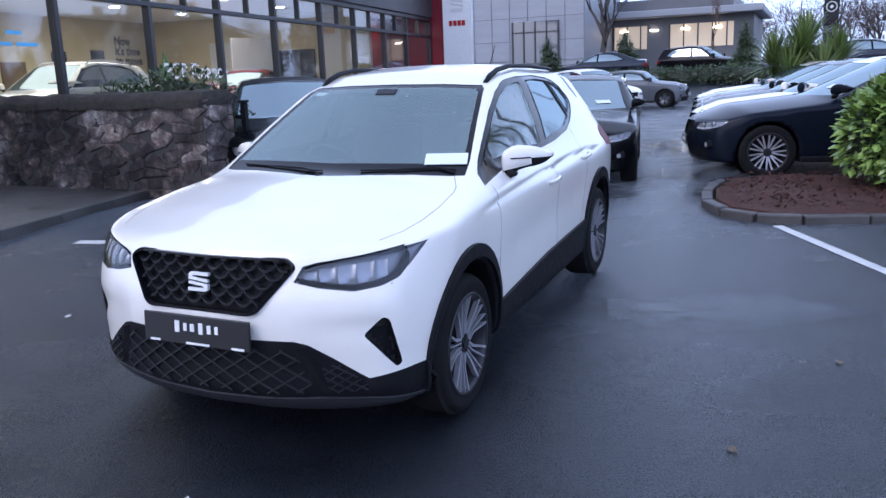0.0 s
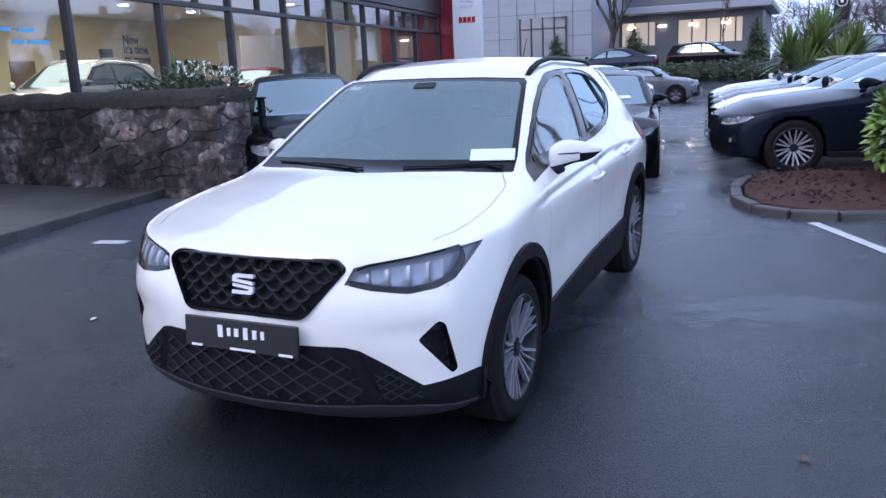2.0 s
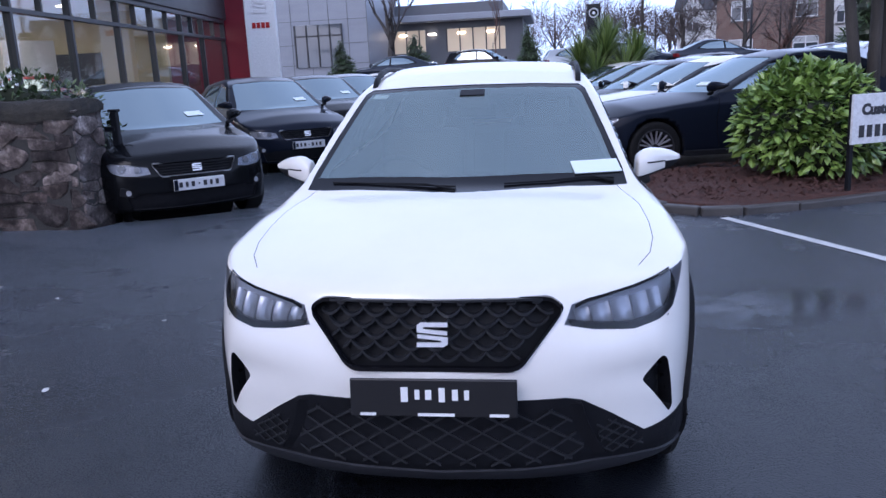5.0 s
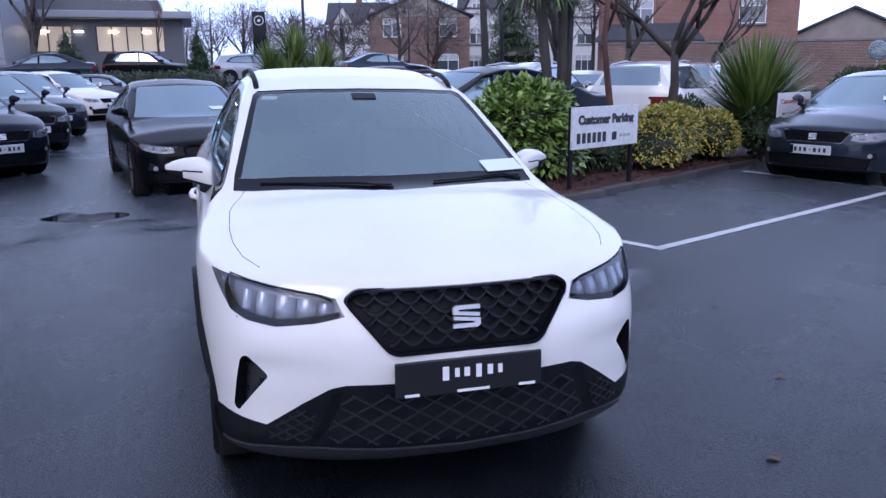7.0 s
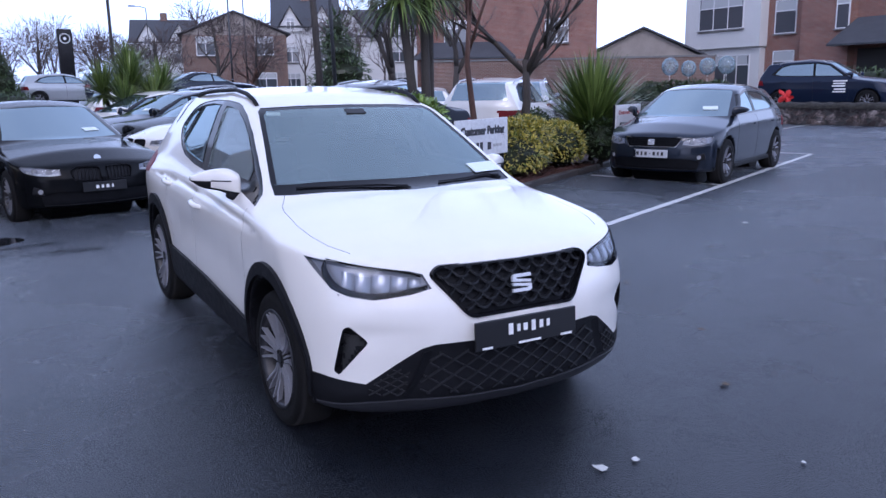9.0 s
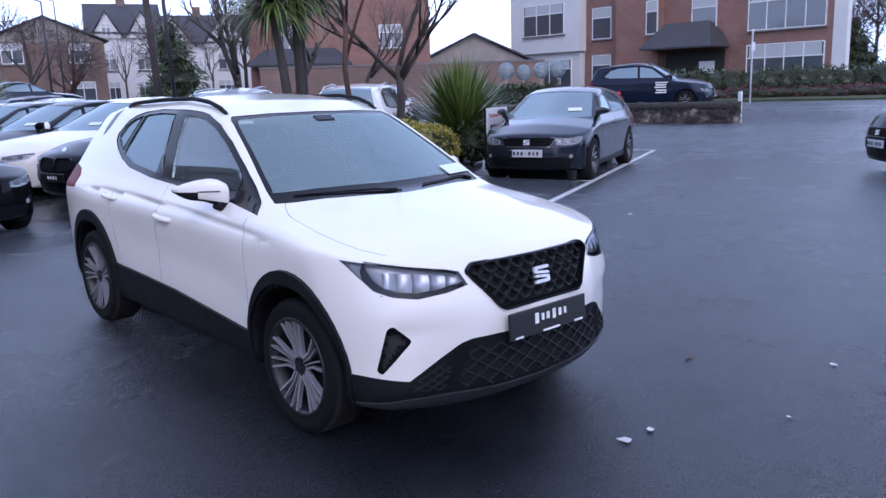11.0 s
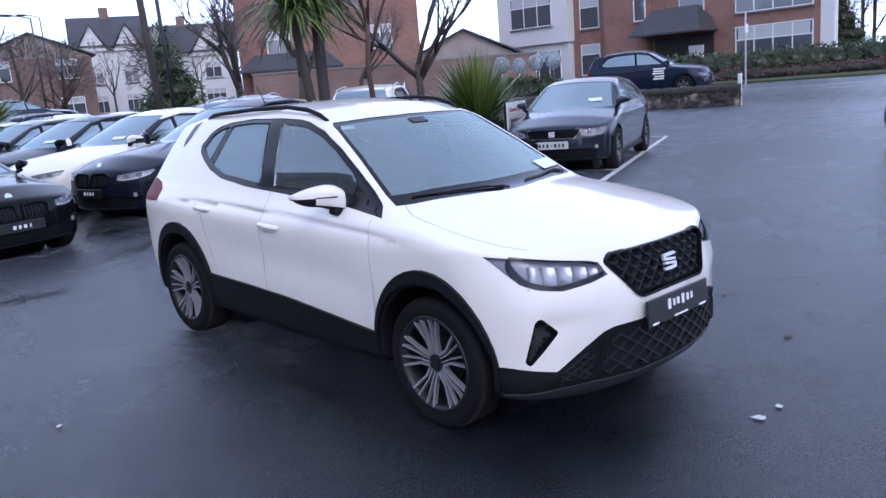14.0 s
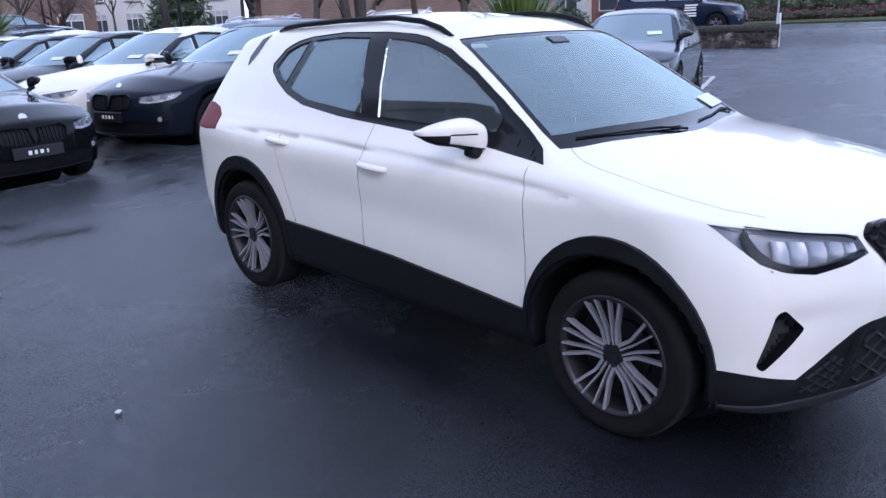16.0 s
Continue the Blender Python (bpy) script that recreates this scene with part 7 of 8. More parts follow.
for i in range(3):
    lamp = new("showroom_light", bpy.data.lights.new("showroom_light", "AREA"))
    lamp.data.shape, lamp.data.size, lamp.data.size_y, lamp.data.energy, lamp.data.color = "RECTANGLE", 5.0, 4.0, (120, 190, 220)[i], (1.0, 0.90, 0.72)
    lamp.matrix_basis = SHOW @ pose(1.2 + 5.6 * i, 4.6, 3.6)
lamp = new("showroom_light", bpy.data.lights.new("showroom_light", "AREA"))
lamp.data.size, lamp.data.energy, lamp.data.color = 1.2, 40, (1.0, 0.8, 0.65)
lamp.matrix_basis = SHOW @ pose(20, 0.8, 3.5)
# cars shown inside
p = SHOW @ Vector((6.75, 2.9, 0))
place(offroad, p.x, p.y, 8, 0.42, WHITE_PAINT, "white off-road car on show inside the showroom")
p = SHOW @ Vector((13.6, 2.6, 0))
place(small, p.x, p.y, 25, 0.42, RED_PAINT, "red hatchback on show inside the showroom")
p = SHOW @ Vector((4.6, 5.6, 0))
place(small, p.x, p.y, 20, 0.42, SILVER_PAINT, "silver hatchback on show inside the showroom")

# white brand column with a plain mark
tot = thing("sign_column", "tall white sign column with grey emblem and red bar", "sign", (-8.5, 20.6, 0), 12)
part("column", a_box((0.95, 0.32, 6.2), (0, 0, 3.1), (0, 0, 0), 0.03, 2), SIGNWHITE, tot)
bm = bmesh.new()
for dz, q in ((0.12, 1), (-0.12, -1)):
    strip(bm, [(-0.2 * q, -0.17, 3.75 + dz - 0.05 * q), (-0.2 * q, -0.17, 3.75 + dz + 0.1 * q), (0.2 * q, -0.17, 3.75 + dz + 0.1 * q)], 0.09, 0.03, up=(0.25, 0, 1))
    strip(bm, [(-0.2 * q, -0.17, 3.75 + dz - 0.02 * q), (0.2 * q, -0.17, 3.75 + dz - 0.09 * q)], 0.07, 0.03)
part("emblem", bm, SATIN, tot)
for i in range(4):
    part("mark", a_box((0.11, 0.02, 0.17), (-0.21 + 0.14 * i, -0.165, 3.12)), RED_PAINT, tot)

# ---- grey showroom at the back ----
CORRUGATED = speckled("grey_cladding_panel", (0.30, 0.32, 0.36), (0.36, 0.38, 0.42), 0.5, (0.4, 0.55), 0.2, 0, 0, 30, (1, 1, 6))
PANELDARK = speckled("dark_grey_panel", (0.12, 0.125, 0.14), (0.16, 0.165, 0.18), 0.5, (0.4, 0.55), 0.1, 0, 0, 30)
WARMGLOW = mat("lit_showroom_interior", (0.6, 0.5, 0.35), 0.8, 0, 0, 0.5, (1.0, 0.80, 0.55), 0.25)
HOUSEGLASS = mat("house_window_glass", (0.07, 0.085, 0.10), 0.05, 0, 0.3, 0.5)
HOUSEGLASS.node_tree.nodes["Principled BSDF"].inputs["IOR"].default_value = 1.9
back = tagged(new("grey_showroom"), "grey metal-clad showroom with lit windows in the distance", "building", kind="structure")
part("tall_block", a_box((9.5, 10, 7.2), (-15.2, 49.5, 4.2), (0, 0, 0), 0.03), CORRUGATED, back)
part("low_block", a_box((10.4, 10, 4.0), (-6.6, 57, 2.85), (0, 0, 0), 0.03), PANELDARK, back)
part("canopy", a_box((11.2, 11.5, 0.45), (-6.4, 56.4, 4.95), (0, 0, 0), 0.05), CORRUGATED, back)
part("parapet", a_box((8.4, 8, 0.9), (-7.0, 57.5, 5.6), (0, 0, 0), 0.03), PANELDARK, back)
for k in range(9):
    part("panel_joint", a_box((0.03, 0.03, 7.1), (-19.9 + 1.18 * k, 44.49, 4.2)), PANELDARK, back)
for z in (2.2, 3.4, 4.8, 6.2):
    part("panel_joint", a_box((9.5, 0.03, 0.03), (-15.2, 44.49, z)), PANELDARK, back)
win = part("corner_window", a_box((3.0, 0.12, 2.5), (-13.5, 44.46, 3.3)), HOUSEGLASS, back)
for k in range(5):
    part("mullion", a_box((0.08, 0.06, 2.5), (-14.96 + 0.73 * k, 44.37, 3.3)), FRAME, back)
part("mullion", a_box((3.0, 0.06, 0.08), (-13.5, 44.37, 3.9)), FRAME, back)
for x, w in ((-9.2, 2.2), (-4.6, 4.0)):
    part("lit_window", a_box((w, 0.1, 1.5), (x, 51.97, 3.5)), WARMGLOW, back)
    for k in range(int(w / 0.9) + 1):
        part("mullion", a_box((0.08, 0.06, 1.5), (x - w / 2 + 0.9 * k, 51.9, 3.5)), FRAME, back)
for k in range(4):
    part("hanging_lamp", a_box((0.5, 0.1, 0.09), (-9.6 + 2.0 * k, 51.88, 3.95)), LAMPGLOW, back)
pillar = thing("sign_pillar", "tall black sign pillar with round white mark", "sign", (2.9, 44.5, 0.7))
part("column", a_box((0.75, 0.3, 4.1), (0, 0, 2.05), (0, 0, 0), 0.02), GLOSS_BLACK, pillar)
bm = bmesh.new()
tube(bm, [(0.25 * math.cos(a), -0.17, 3.6 + 0.25 * math.sin(a)) for a in [6.283 * i / 24 for i in range(25)]], 0.025, 6)
cyl(bm, 0.08, 0.03, (0, -0.17, 3.6), (90, 0, 0), 16)
part("emblem", bm, SIGNWHITE, pillar)

# ---- houses ----
def brickwork(name, c0, c1):
    m = mat(name, c0, 0.85)
    v = node(m, "ShaderNodeTexBrick", Scale=1.0)
    v.inputs["Color1"].default_value, v.inputs["Color2"].default_value, v.inputs["Mortar"].default_value = (*c0, 1), (*c1, 1), (0.32, 0.28, 0.25, 1)
    v.inputs["Brick Width"].default_value, v.inputs["Row Height"].default_value, v.inputs["Mortar Size"].default_value = 0.225, 0.075, 0.010
    t = m.node_tree.nodes.new("ShaderNodeTexCoord")
    s = m.node_tree.nodes.new("ShaderNodeSeparateXYZ")
    a = m.node_tree.nodes.new("ShaderNodeMath")
    c = m.node_tree.nodes.new("ShaderNodeCombineXYZ")
    a.operation = "ADD"
    link(m, t, "Object", s, "Vector")
    link(m, s, "X", a, 0)
    link(m, s, "Y", a, 1)
    link(m, a, 0, c, "X")
    link(m, s, "Z", c, "Y")
    link(m, c, 0, v, "Vector")
    n = noisy(m, 0.8, 5, 0.6)
    d = ramp(m, n, "Fac", [(0.3, grey(0.75)), (0.7, grey(1.1))])
    base(m, mixed(m, None, v.outputs[0], d.outputs[0], "MULTIPLY", 1.0))
    return m


BRICK = brickwork("red_brick", (0.21, 0.070, 0.046), (0.29, 0.108, 0.074))
BROWNBRICK = brickwork("brown_brick", (0.13, 0.065, 0.048), (0.19, 0.094, 0.068))
RENDER = speckled("white_render", (0.76, 0.76, 0.75), (0.83, 0.83, 0.82), 0.6, (0.7, 0.9), 0, 0.05, 0.003, 50)
SLATE = speckled("dark_slate_roof", (0.045, 0.047, 0.055), (0.085, 0.088, 0.10), 1.2, (0.5, 0.75), 0, 0.4, 0.02, 25, (1, 1, 3))
PVC = mat("white_window_frame", (0.72, 0.73, 0.74), 0.4)
CURTAIN = mat("pale_blind", (0.45, 0.47, 0.48), 0.8)


def window(parent, m, w, h, bars=2, sill=True):
    """A framed window: glass, frame bars and a sill. m: its middle on the wall's face, the wall's outside towards -y."""
    g = part("window", a_box((w, 0.05, h), (0, 0.0, 0)), HOUSEGLASS, parent)
    g.matrix_basis = m
    bm = bmesh.new()
    for x in [-w / 2, w / 2] + [-w / 2 + w * (i + 1) / bars for i in range(bars - 1)]:
        box(bm, (0.07, 0.07, h), (x, -0.02, 0))
    for z in (-h / 2, h / 2, h * 0.18):
        box(bm, (w, 0.065, 0.07), (0, -0.021, z))
    part("frame", bm, PVC, g)
    part("blind", a_box((w * 0.94, 0.01, h * 0.3), (0, -0.028, h * 0.33)), CURTAIN, g)
    if sill:
        part("sill", a_box((w + 0.2, 0.16, 0.09), (0, -0.06, -h / 2 - 0.07)), CONCRETE, g)
    return g


def gable_roof(parent, m, w, d, h, over=0.3, hip=0.0):
    """A pitched roof, its ridge along x; hip shortens the ridge at both ends."""
    bm = bmesh.new()
    a = [(-w / 2 - over, -d / 2 - over, 0), (w / 2 + over, -d / 2 - over, 0), (w / 2 + over, d / 2 + over, 0), (-w / 2 - over, d / 2 + over, 0)]
    r = [(-w / 2 - over + hip, 0, h), (w / 2 + over - hip, 0, h)]
    for t in (0, 0.12):
        v = [bm.verts.new((x, y, z + t)) for x, y, z in a + r]
        f = [(0, 1, 5, 4), (2, 3, 4, 5)] + ([(1, 2, 5), (3, 0, 4)] if hip else [])
        for q in f:
            bm.faces.new([v[i] for i in (q if t else q[::-1])])
        if t:
            for i, j in ((0, 1), (1, 5), (5, 2), (2, 3), (3, 4), (4, 0)) if not hip else ((0, 1), (1, 2), (2, 3), (3, 0)):
                bm.faces.new((low[i], low[j], v[j], v[i]))
        low = v
    bmesh.ops.recalc_face_normals(bm, faces=bm.faces)
    o = part("roof", bm, SLATE, parent)
    o.matrix_basis = m
    return o


def gable_end(parent, m, w, h, t, material):
    o = part("gable", prism(bmesh.new(), [(-w / 2, 0), (w / 2, 0), (0, h)], -t / 2, t / 2), material, parent)
    o.matrix_basis = m @ pose(0, 0, 0, 90, 0, 0)
    return o


# apartments across the road; own frame: x along the front, y into the house
APT = pose(47.3, 41.8, 0.4, 0, 0, -92)
apt = tagged(new("apartment_house"), "three-storey red brick and white rendered apartment house", "building", kind="structure")
apt.matrix_basis = APT
part("brick_wall", prism(bmesh.new(), [(7.1, 0.5), (25.9, 0.5), (22.0, 9.2), (7.1, 9.2)], 0, 10.5), BRICK, apt)
part("white_bay", a_box((7.2, 9, 7.2), (3.6, 4.2, 7.0)), RENDER, apt)
part("white_base", a_box((6.9, 8.6, 3.4), (3.6, 4.3, 1.7)), RENDER, apt)
part("brick_bay", a_box((3.6, 0.8, 10.5), (12.3, 0.2, 5.25)), BRICK, apt)
part("end_strip", a_box((0.8, 0.5, 10.4), (26.1, 0.7, 5.2)), RENDER, apt)
for z, h in ((5.9, 2.3), (9.0, 2.0)):
    window(apt, pose(3.6, -0.32, z), 4.2, h, 3)
window(apt, pose(3.4, -0.03, 1.75), 5.6, 2.2, 5, False)
for z in (1.9, 5.3, 8.4):
    window(apt, pose(8.7, 0.48, z), 1.7, 2.2, 1)
    if z > 3:
        window(apt, pose(13.6, -0.22, z), 0.9, 2.2, 1)
        window(apt, pose(17.2, 0.48, z), 1.8, 2.1, 1)
    window(apt, pose(22.8, 0.48, z - 0.1), 4.9, 2.5, 4)
gable_roof(apt, pose(16.4, -0.3, 3.05), 5.0, 2.6, 1.6, 0.2, 1.0)
part("entrance", a_box((4.4, 0.2, 2.9), (16.6, 0.44, 1.45)), mat("dark_doorway", (0.02, 0.018, 0.017), 0.6), apt)
part("door", a_box((1.1, 0.08, 2.2), (17.6, 0.3, 1.1)), PVC, apt)
gable_roof(apt, pose(11, 4.8, 10.55), 21, 9, 3.2, 0.3, 3)

# white double-gabled houses and brick houses, far across the lot
def twin_house(x, y, turn, label, walls, w=12.0, z=0.5, wall_h=6.3):
    h = tagged(new("house"), label, "house", kind="structure")
    h.matrix_basis = pose(x, y, z, 0, 0, turn)
    part("wall", a_box((w, 9, wall_h), (0, 4.5, wall_h / 2)), walls, h)
    gable_roof(h, pose(0, 4.5, wall_h), w, 9, 3.2, 0.4)
    for s in (-1, 1):
        gx = s * w * 0.25
        gable_end(h, pose(gx, -0.12, wall_h - 0.4), w * 0.42, 1.2 + 0.2 * w, 0.3, walls)
        g = gable_roof(h, pose(gx, 2.0, wall_h - 0.45) @ pose(0, 0, 0, 0, 0, 90), 4.6, w * 0.42, 1.25 + 0.2 * w, 0.25)
        window(h, pose(gx, -0.30, wall_h + 0.4), 0.4 + 0.06 * w, 1.1, 2, False)
        window(h, pose(gx, -0.03, 4.3), 0.8 + 0.08 * w, 1.6, 2)
        window(h, pose(gx, -0.03, 1.5), 0.9 + 0.1 * w, 1.7, 3)
    part("chimney", a_box((0.9, 0.7, 1.6), (0, 4.5, wall_h + 3.4)), BROWNBRICK, h)
    return h


def brick_house(x, y, turn, label, w=13.0, d=10.0, wall_h=6.0, z=0.5, porch=False, material=BRICK, roof_h=3.6):
    """A house whose gable looks towards -y."""
    h = tagged(new("house"), label, "house", kind="structure")
    h.matrix_basis = pose(x, y, z, 0, 0, turn)
    part("wall", a_box((w, d, wall_h), (0, d / 2, wall_h / 2)), material, h)
    gable_end(h, pose(0, 0.15, wall_h), w, roof_h, 0.3, material)
    gable_roof(h, pose(0, d / 2, wall_h) @ pose(0, 0, 0, 0, 0, 90), d, w, roof_h, 0.35)
    for xx in (-w * 0.28, w * 0.28):
        if wall_h > 5.3:
            window(h, pose(xx, -0.03, 4.5), 1.5, 1.5, 2)
        window(h, pose(xx, -0.03, 1.5), 1.8, 1.5, 2)
    if roof_h > 2.5:
        window(h, pose(0, -0.03, wall_h + 0.8), 1.2, 1.3, 2)
    if porch:
        gable_roof(h, pose(-w * 0.22, -1.0, 2.7), w * 0.5, 2.2, 1.0, 0.3, 1.0)
        part("bay", a_box((w * 0.4, 1.6, 2.6), (-w * 0.22, -0.8, 1.3)), RENDER, h)
        window(h, pose(-w * 0.22, -1.63, 1.5), w * 0.34, 1.6, 6, False)
    return h


twin_house(29.4, 77.6, -20, "white rendered house with two steep gables", RENDER, 6.6, 0.6, 7.0)
twin_house(37.6, 78.5, -26, "white rendered terraced house with steep gables", RENDER, 11.0, 0.6, 6.2)
twin_house(21.0, 108.0, -14, "white gabled house in the distance", RENDER, 8.0, 1.5, 6.0)
brick_house(18.0, 64.6, -14, "red-brown brick house with dark slate roof", 8.6, 10, 5.4, 0.5, material=BROWNBRICK, roof_h=1.9)
brick_house(29.5, 41.0, -35, "red brick house with a slate porch", 12, 12, 7.5, 0.4, True)
brick_house(40.5, 57.0, -38, "red brick house behind the trees", 12, 12, 6.5, 0.4)
g = tagged(new("boundary_wall"), "brown brick garden wall beyond the parked cars", "wall", kind="structure")
part("wall", a_box((16, 0.3, 2.4), (0, 0, 1.2)), BROWNBRICK, g)
part("coping", a_box((16.1, 0.4, 0.1), (0, 0, 2.45)), CONCRETE, g)
g.matrix_basis = pose(27.0, 31.5, 0.35, 0, 0, -38)
h = brick_house(38.0, 37.0, -40, "low brown brick outbuilding with dark roof", 8, 6, 2.6, 0.4, material=BROWNBRICK, roof_h=2.0)

# ---- road furniture ----
def sign_board(at, turn, w, h, z, lines, label):
    s = thing("sign_board", label, "sign", (*at, 0.08), turn)
    part("board", a_box((w, 0.03, h), (0, 0, z), (0, 0, 0), 0.004), SIGNWHITE, s)
    for x in (-w / 2 + 0.04, w / 2 - 0.06):
        part("post", a_box((0.045, 0.045, z + h / 2), (x, 0.04, (z + h / 2) / 2), (0, 0, 0), 0.004), PLASTIC, s)
    return s


sg = sign_board((3.75, 4.06), 25, 1.24, 0.47, 0.75, 2, "white customer parking sign on two dark posts")
lettering("sign_text", "Customer Parking", 0.138, PRINT_DARK, sg, pose(0.0, -0.017, 0.835, 90, 0, 0) @ Matrix.Diagonal((1.02, 1, 1, 1)), bold=0.008)
for i in range(6):
    part("mark", a_box((0.062, 0.004, 0.115), (-0.51 + 0.094 * i, -0.017, 0.635)), PRINT_DARK, sg)
part("mark", a_box((0.085, 0.004, 0.095), (0.15, -0.017, 0.635)), PRINT_DARK, sg)
for i in range(3):
    part("mark", a_box((0.06, 0.004, 0.035), (0.28 + 0.075 * i, -0.017, 0.635)), mat("grey_print", (0.4, 0.4, 0.4), 0.5), sg)
sg = sign_board((7.64, 5.58), 20, 0.85, 0.47, 0.81, 2, "white parking sign behind the grey hatchback")
lettering("sign_text", "Customer Parking", 0.10, RED_PAINT, sg, pose(0.0, -0.017, 0.92, 90, 0, 0))
for i in range(6):
    part("mark", a_box((0.07, 0.004, 0.12), (-0.28 + 0.095 * i, -0.017, 0.70)), PRINT_DARK, sg)


def lamp_post(x, y, h, turn, label, z=0.0, r=0.06):
    s = thing("street_lamp", label, "street lamp", (x, y, z), turn)
    part("pole", tube(bmesh.new(), [(0, 0, -0.05), (0, 0, h * 0.6), (0, 0, h)], [r, r * 0.8, r * 0.6], 10), FRAME, s, smooth=True)
    part("arm", tube(bmesh.new(), [(0, 0, h - 0.02), (-0.5, 0, h + 0.08), (-1.0, 0, h + 0.1)], 0.03, 8), FRAME, s)
    part("head", a_box((0.6, 0.22, 0.1), (-1.2, 0, h + 0.1), (0, 0, 0), 0.03), FRAME, s)
    return s


lamp_post(10.4, 39.0, 6.2, 10, "grey street lamp beyond the parked cars")
lamp_post(16.0, 55.0, 8.0, 10, "grey street lamp beyond the parked cars")
lamp_post(12.0, 70.0, 8.4, 10, "grey street lamp beyond the parked cars")
tp = thing("utility_pole", "tall dark wooden utility pole", "pole", (9.2, 23.2, 0))
part("pole", tube(bmesh.new(), [(0, 0, -0.05), (-0.15, 0.05, 4), (-0.35, 0.1, 8.5)], [0.13, 0.12, 0.10], 10), BARK, tp, smooth=True)
tp = thing("utility_pole", "slim dark utility pole", "pole", (10.3, 24.5, 0))
part("pole", tube(bmesh.new(), [(0, 0, -0.05), (-0.1, 0, 4), (-0.2, 0, 8.5)], [0.08, 0.07, 0.06], 10), FRAME, tp, smooth=True)
tp = thing("utility_pole", "distant thin utility pole", "pole", (6.8, 55, 0.5))
part("pole", tube(bmesh.new(), [(0, 0, -0.05), (0, 0, 11)], [0.12, 0.09], 8), BARK, tp, smooth=True)
rs = thing("road_sign_pole", "grey sign pole with small plate by the road", "pole", (30.6, 12.7, 0.36))
part("pole", tube(bmesh.new(), [(0, 0, -0.05), (0, 0, 3.1)], 0.04, 8), SATIN, rs)
part("plate", a_box((0.25, 0.03, 0.35), (0, -0.05, 2.4)), SIGNWHITE, rs)
bp = thing("bollard", "white marker post at the low wall's end", "bollard", (22.9, 9.1, 0))
part("post", a_box((0.12, 0.12, 1.05), (0, 0, 0.52), (0, 0, 0), 0.02), SIGNWHITE, bp)
# verge and far footpath across the road
bm = prism(bmesh.new(), [(37.0, 2.0), (31.5, 18.0), (45, 24), (60, -10), (44, -12)], 0.3, 0.46)
tagged(part("verge", bm, GRASS), "narrow grass verge beyond the road", "grass verge", kind="structure")
# pale balloons tied by the apartments
BALLOON = glass("pale_balloon_skin", (0.78, 0.82, 0.88), 1.45, 0.45)
for k, (x, y, z, r) in enumerate(((24.6, 21.3, 2.12, 0.36), (25.15, 20.75, 2.02, 0.33), (25.7, 20.2, 2.1, 0.35), (26.25, 19.65, 2.14, 0.37))):
    s = thing("balloon", "pale translucent round balloon on a string", "balloon", (x, y, 0.15), group="balloons by the road")
    bm = bmesh.new()
    bmesh.ops.create_uvsphere(bm, u_segments=24, v_segments=16, radius=r, matrix=pose(0, 0, z - 0.15))
    for v in bm.verts:
        if v.co.z < z - 0.15:
            v.co.z = z - 0.15 + (v.co.z - z + 0.15) * 1.12
    part("skin", bm, BALLOON, s, smooth=True)
    part("knot", cyl(bmesh.new(), 0.03, 0.06, (0, 0, z - 0.15 - r * 1.15), (0, 0, 0), 8, 0.01), PRINT_WHITE, s)
    part("string", tube(bmesh.new(), [(0, 0, -0.1), (0.02, 0.01, 0.6), (0, 0, z - 0.15 - r * 1.16)], 0.006, 5), PRINT_WHITE, s)
bow = thing("red_cloth", "bright red cloth draped over the low wall", "cloth", (22.3, 13.4, 0.66))
bm = bmesh.new()
bmesh.ops.create_grid(bm, x_segments=12, y_segments=12, size=0.19)
for v in bm.verts:
    k = 0.55 + 0.75 * abs(math.cos(2.5 * math.atan2(v.co.y, v.co.x)))
    v.co = Vector((v.co.x * k, 0.12 * noise.noise(v.co * 5), v.co.y * k + 0.30 + 0.1 * noise.noise(v.co * 4 + Vector((3, 1, 2)))))
part("cloth", bm, mat("red_fabric", (0.6, 0.03, 0.03), 0.7), bow, smooth=True)
bow.matrix_basis = pose(22.0, 13.4, 0.62, 0, 0, -50)

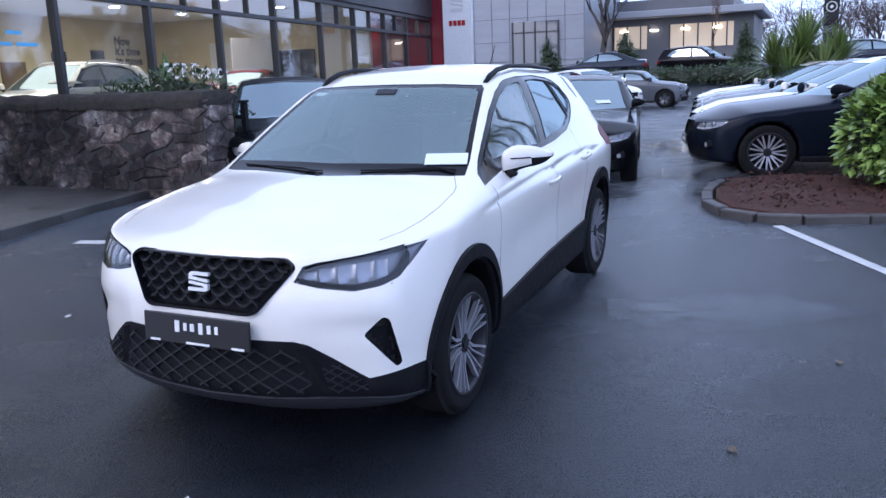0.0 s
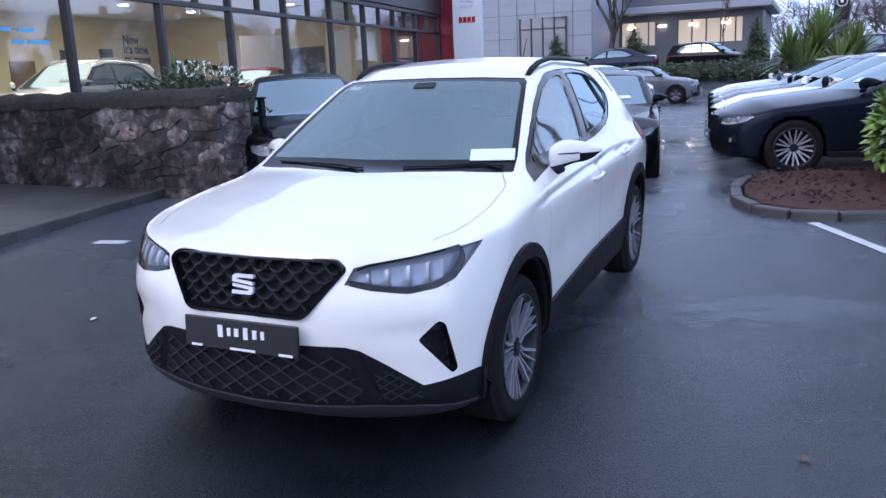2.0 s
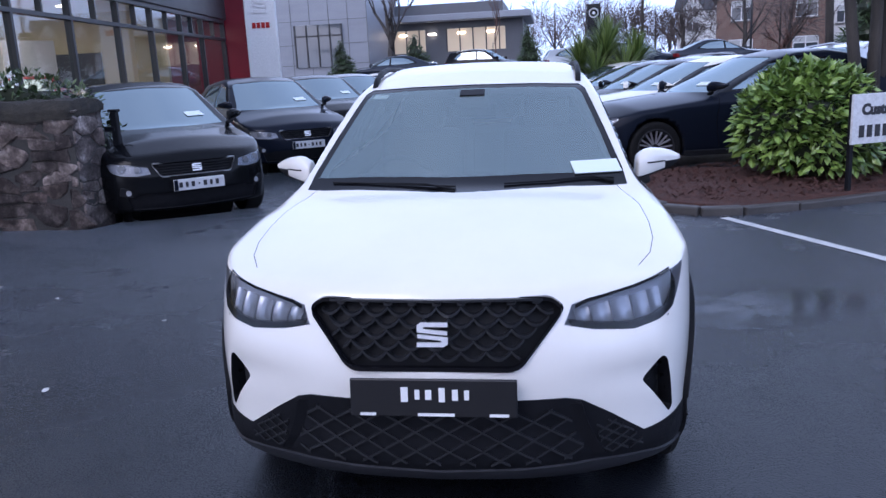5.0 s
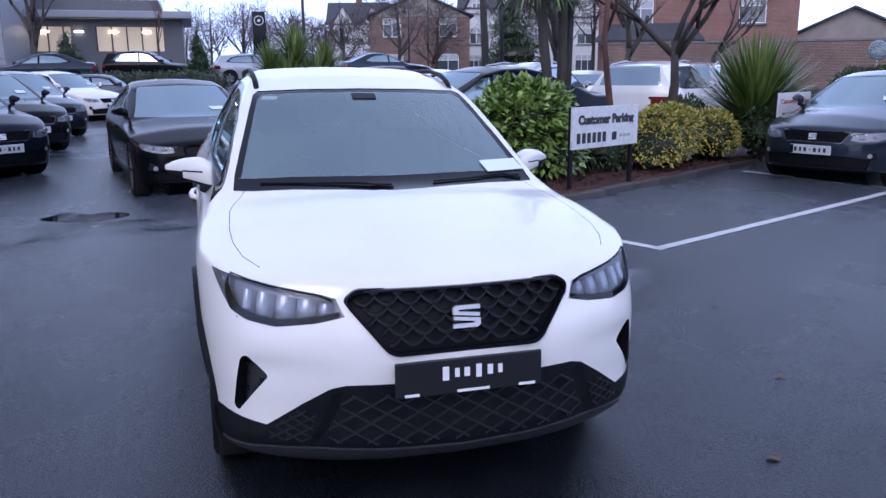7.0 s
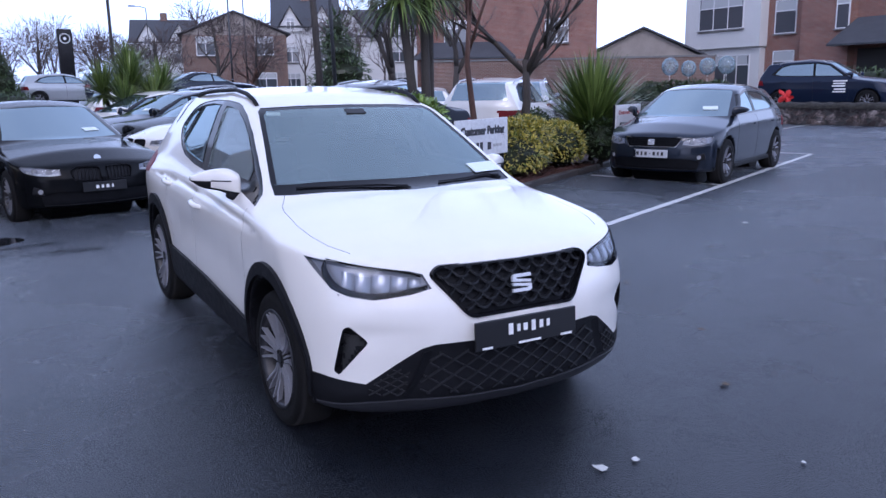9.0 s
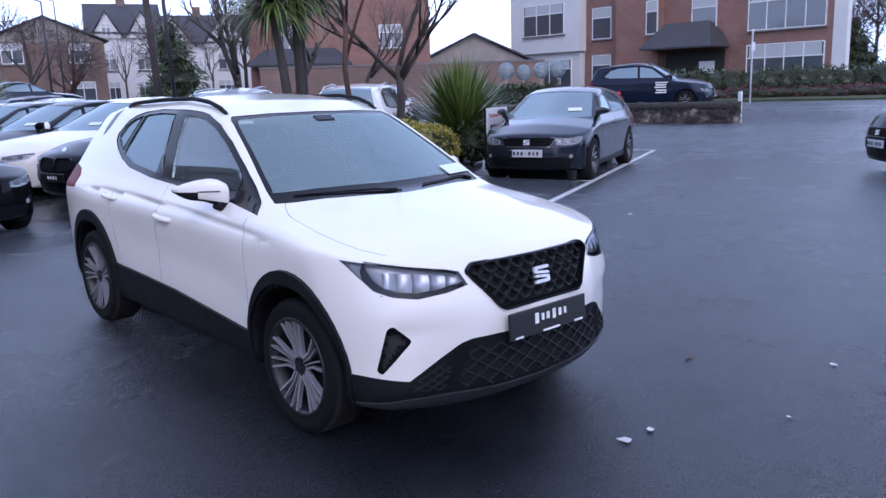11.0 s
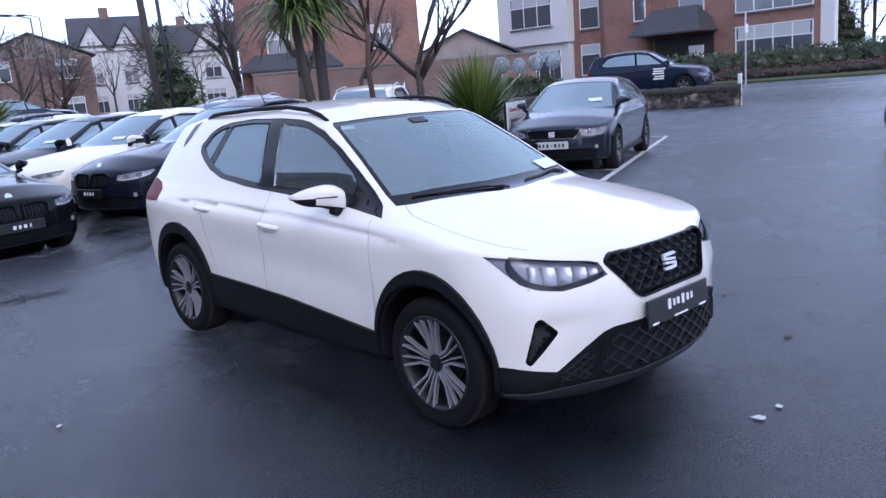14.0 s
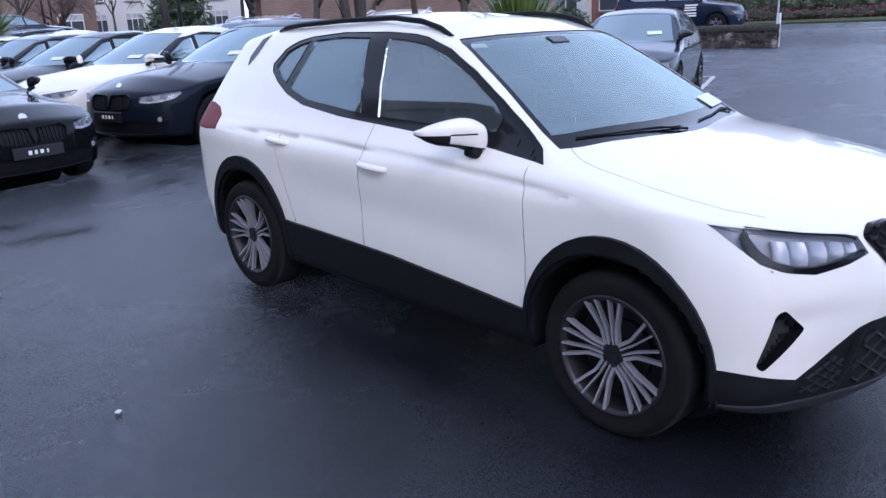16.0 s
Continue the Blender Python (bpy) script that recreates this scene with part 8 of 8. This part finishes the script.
# more parked cars in the distance
p = rise(-6.2, 31.5)
place(saloon, -7.4, 35.0, -80, rise(-7.4, 35.0), GREY_PAINT, "dark grey saloon on the raised edge of the lot", group=FAR)
place(offroad, -2.9, 38.6, 78, rise(-2.9, 38.6), BLACK_PAINT, "black off-road car on the raised edge of the lot", group=FAR)
suv = place(offroad, 25.0, 13.9, 22, rise(25.0, 13.9), BLUE_PAINT, "dark blue off-road car with white door lettering beside the road", group=FAR)
suv.matrix_basis = suv.matrix_basis @ Matrix.Diagonal((1.08, 1.08, 1.08, 1))
for k, (y, z, w) in enumerate(((-0.52, 0.94, 0.42), (-0.50, 0.86, 0.36), (-0.48, 0.78, 0.40), (-0.52, 0.68, 0.34), (-0.5, 0.60, 0.38))):
    part("door_print", a_box((0.006, w, 0.045), (-0.909, y, z)), PRINT_WHITE, suv)
for k, (x, y, a, c, n, src) in enumerate(((7.0, 17.2, 150, SILVER_PAINT, "silver", small), (9.3, 15.6, 150, WHITE_PAINT, "white", small), (11.6, 14.0, 140, SILVER_PAINT, "silver", offroad), (4.6, 18.8, 150, GREY_PAINT, "grey", hatch), (3.9, 27.5, 100, WHITE_PAINT, "white", hatch), (6.9, 27.0, 100, GREY_PAINT, "teal grey", offroad), (9.9, 27.4, 95, WHITE_PAINT, "white", small), (13.5, 26.5, 95, SILVER_PAINT, "silver", hatch), (2.0, 36.0, 95, SILVER_PAINT, "silver", small), (4.6, 36.0, 95, GREY_PAINT, "dark grey", hatch), (8.4, 36.0, 95, GREY_PAINT, "grey", saloon), (49.5, 15.0, 120, BLACK_PAINT, "black", hatch), (51.0, 10.5, 120, WHITE_PAINT, "white", small))):
    place(src, x, y, a, rise(x, y), c, n + " car parked far across the lot", group=FAR)

# unseen long building and trees, added behind the camera to block low sky in reflections
g = tagged(new("rear_building"), "unseen plain grey building added to block low sky", "building", kind="structure")
part("wall", a_box((60, 8, 6.5), (0, 4, 3.25)), PANELDARK, g)
part("roof", a_box((60.6, 8.6, 0.4), (0, 4, 6.7)), SLATE, g)
g.matrix_basis = pose(4, -40, 0, 0, 0, 180)
far_wood("unseen leafless trees along the lot's edge", [(-24 + 4.2 * k + rnd.uniform(-1, 1), -30 + rnd.uniform(-2, 2), rnd.uniform(6, 9)) for k in range(12)], 6, 7000)
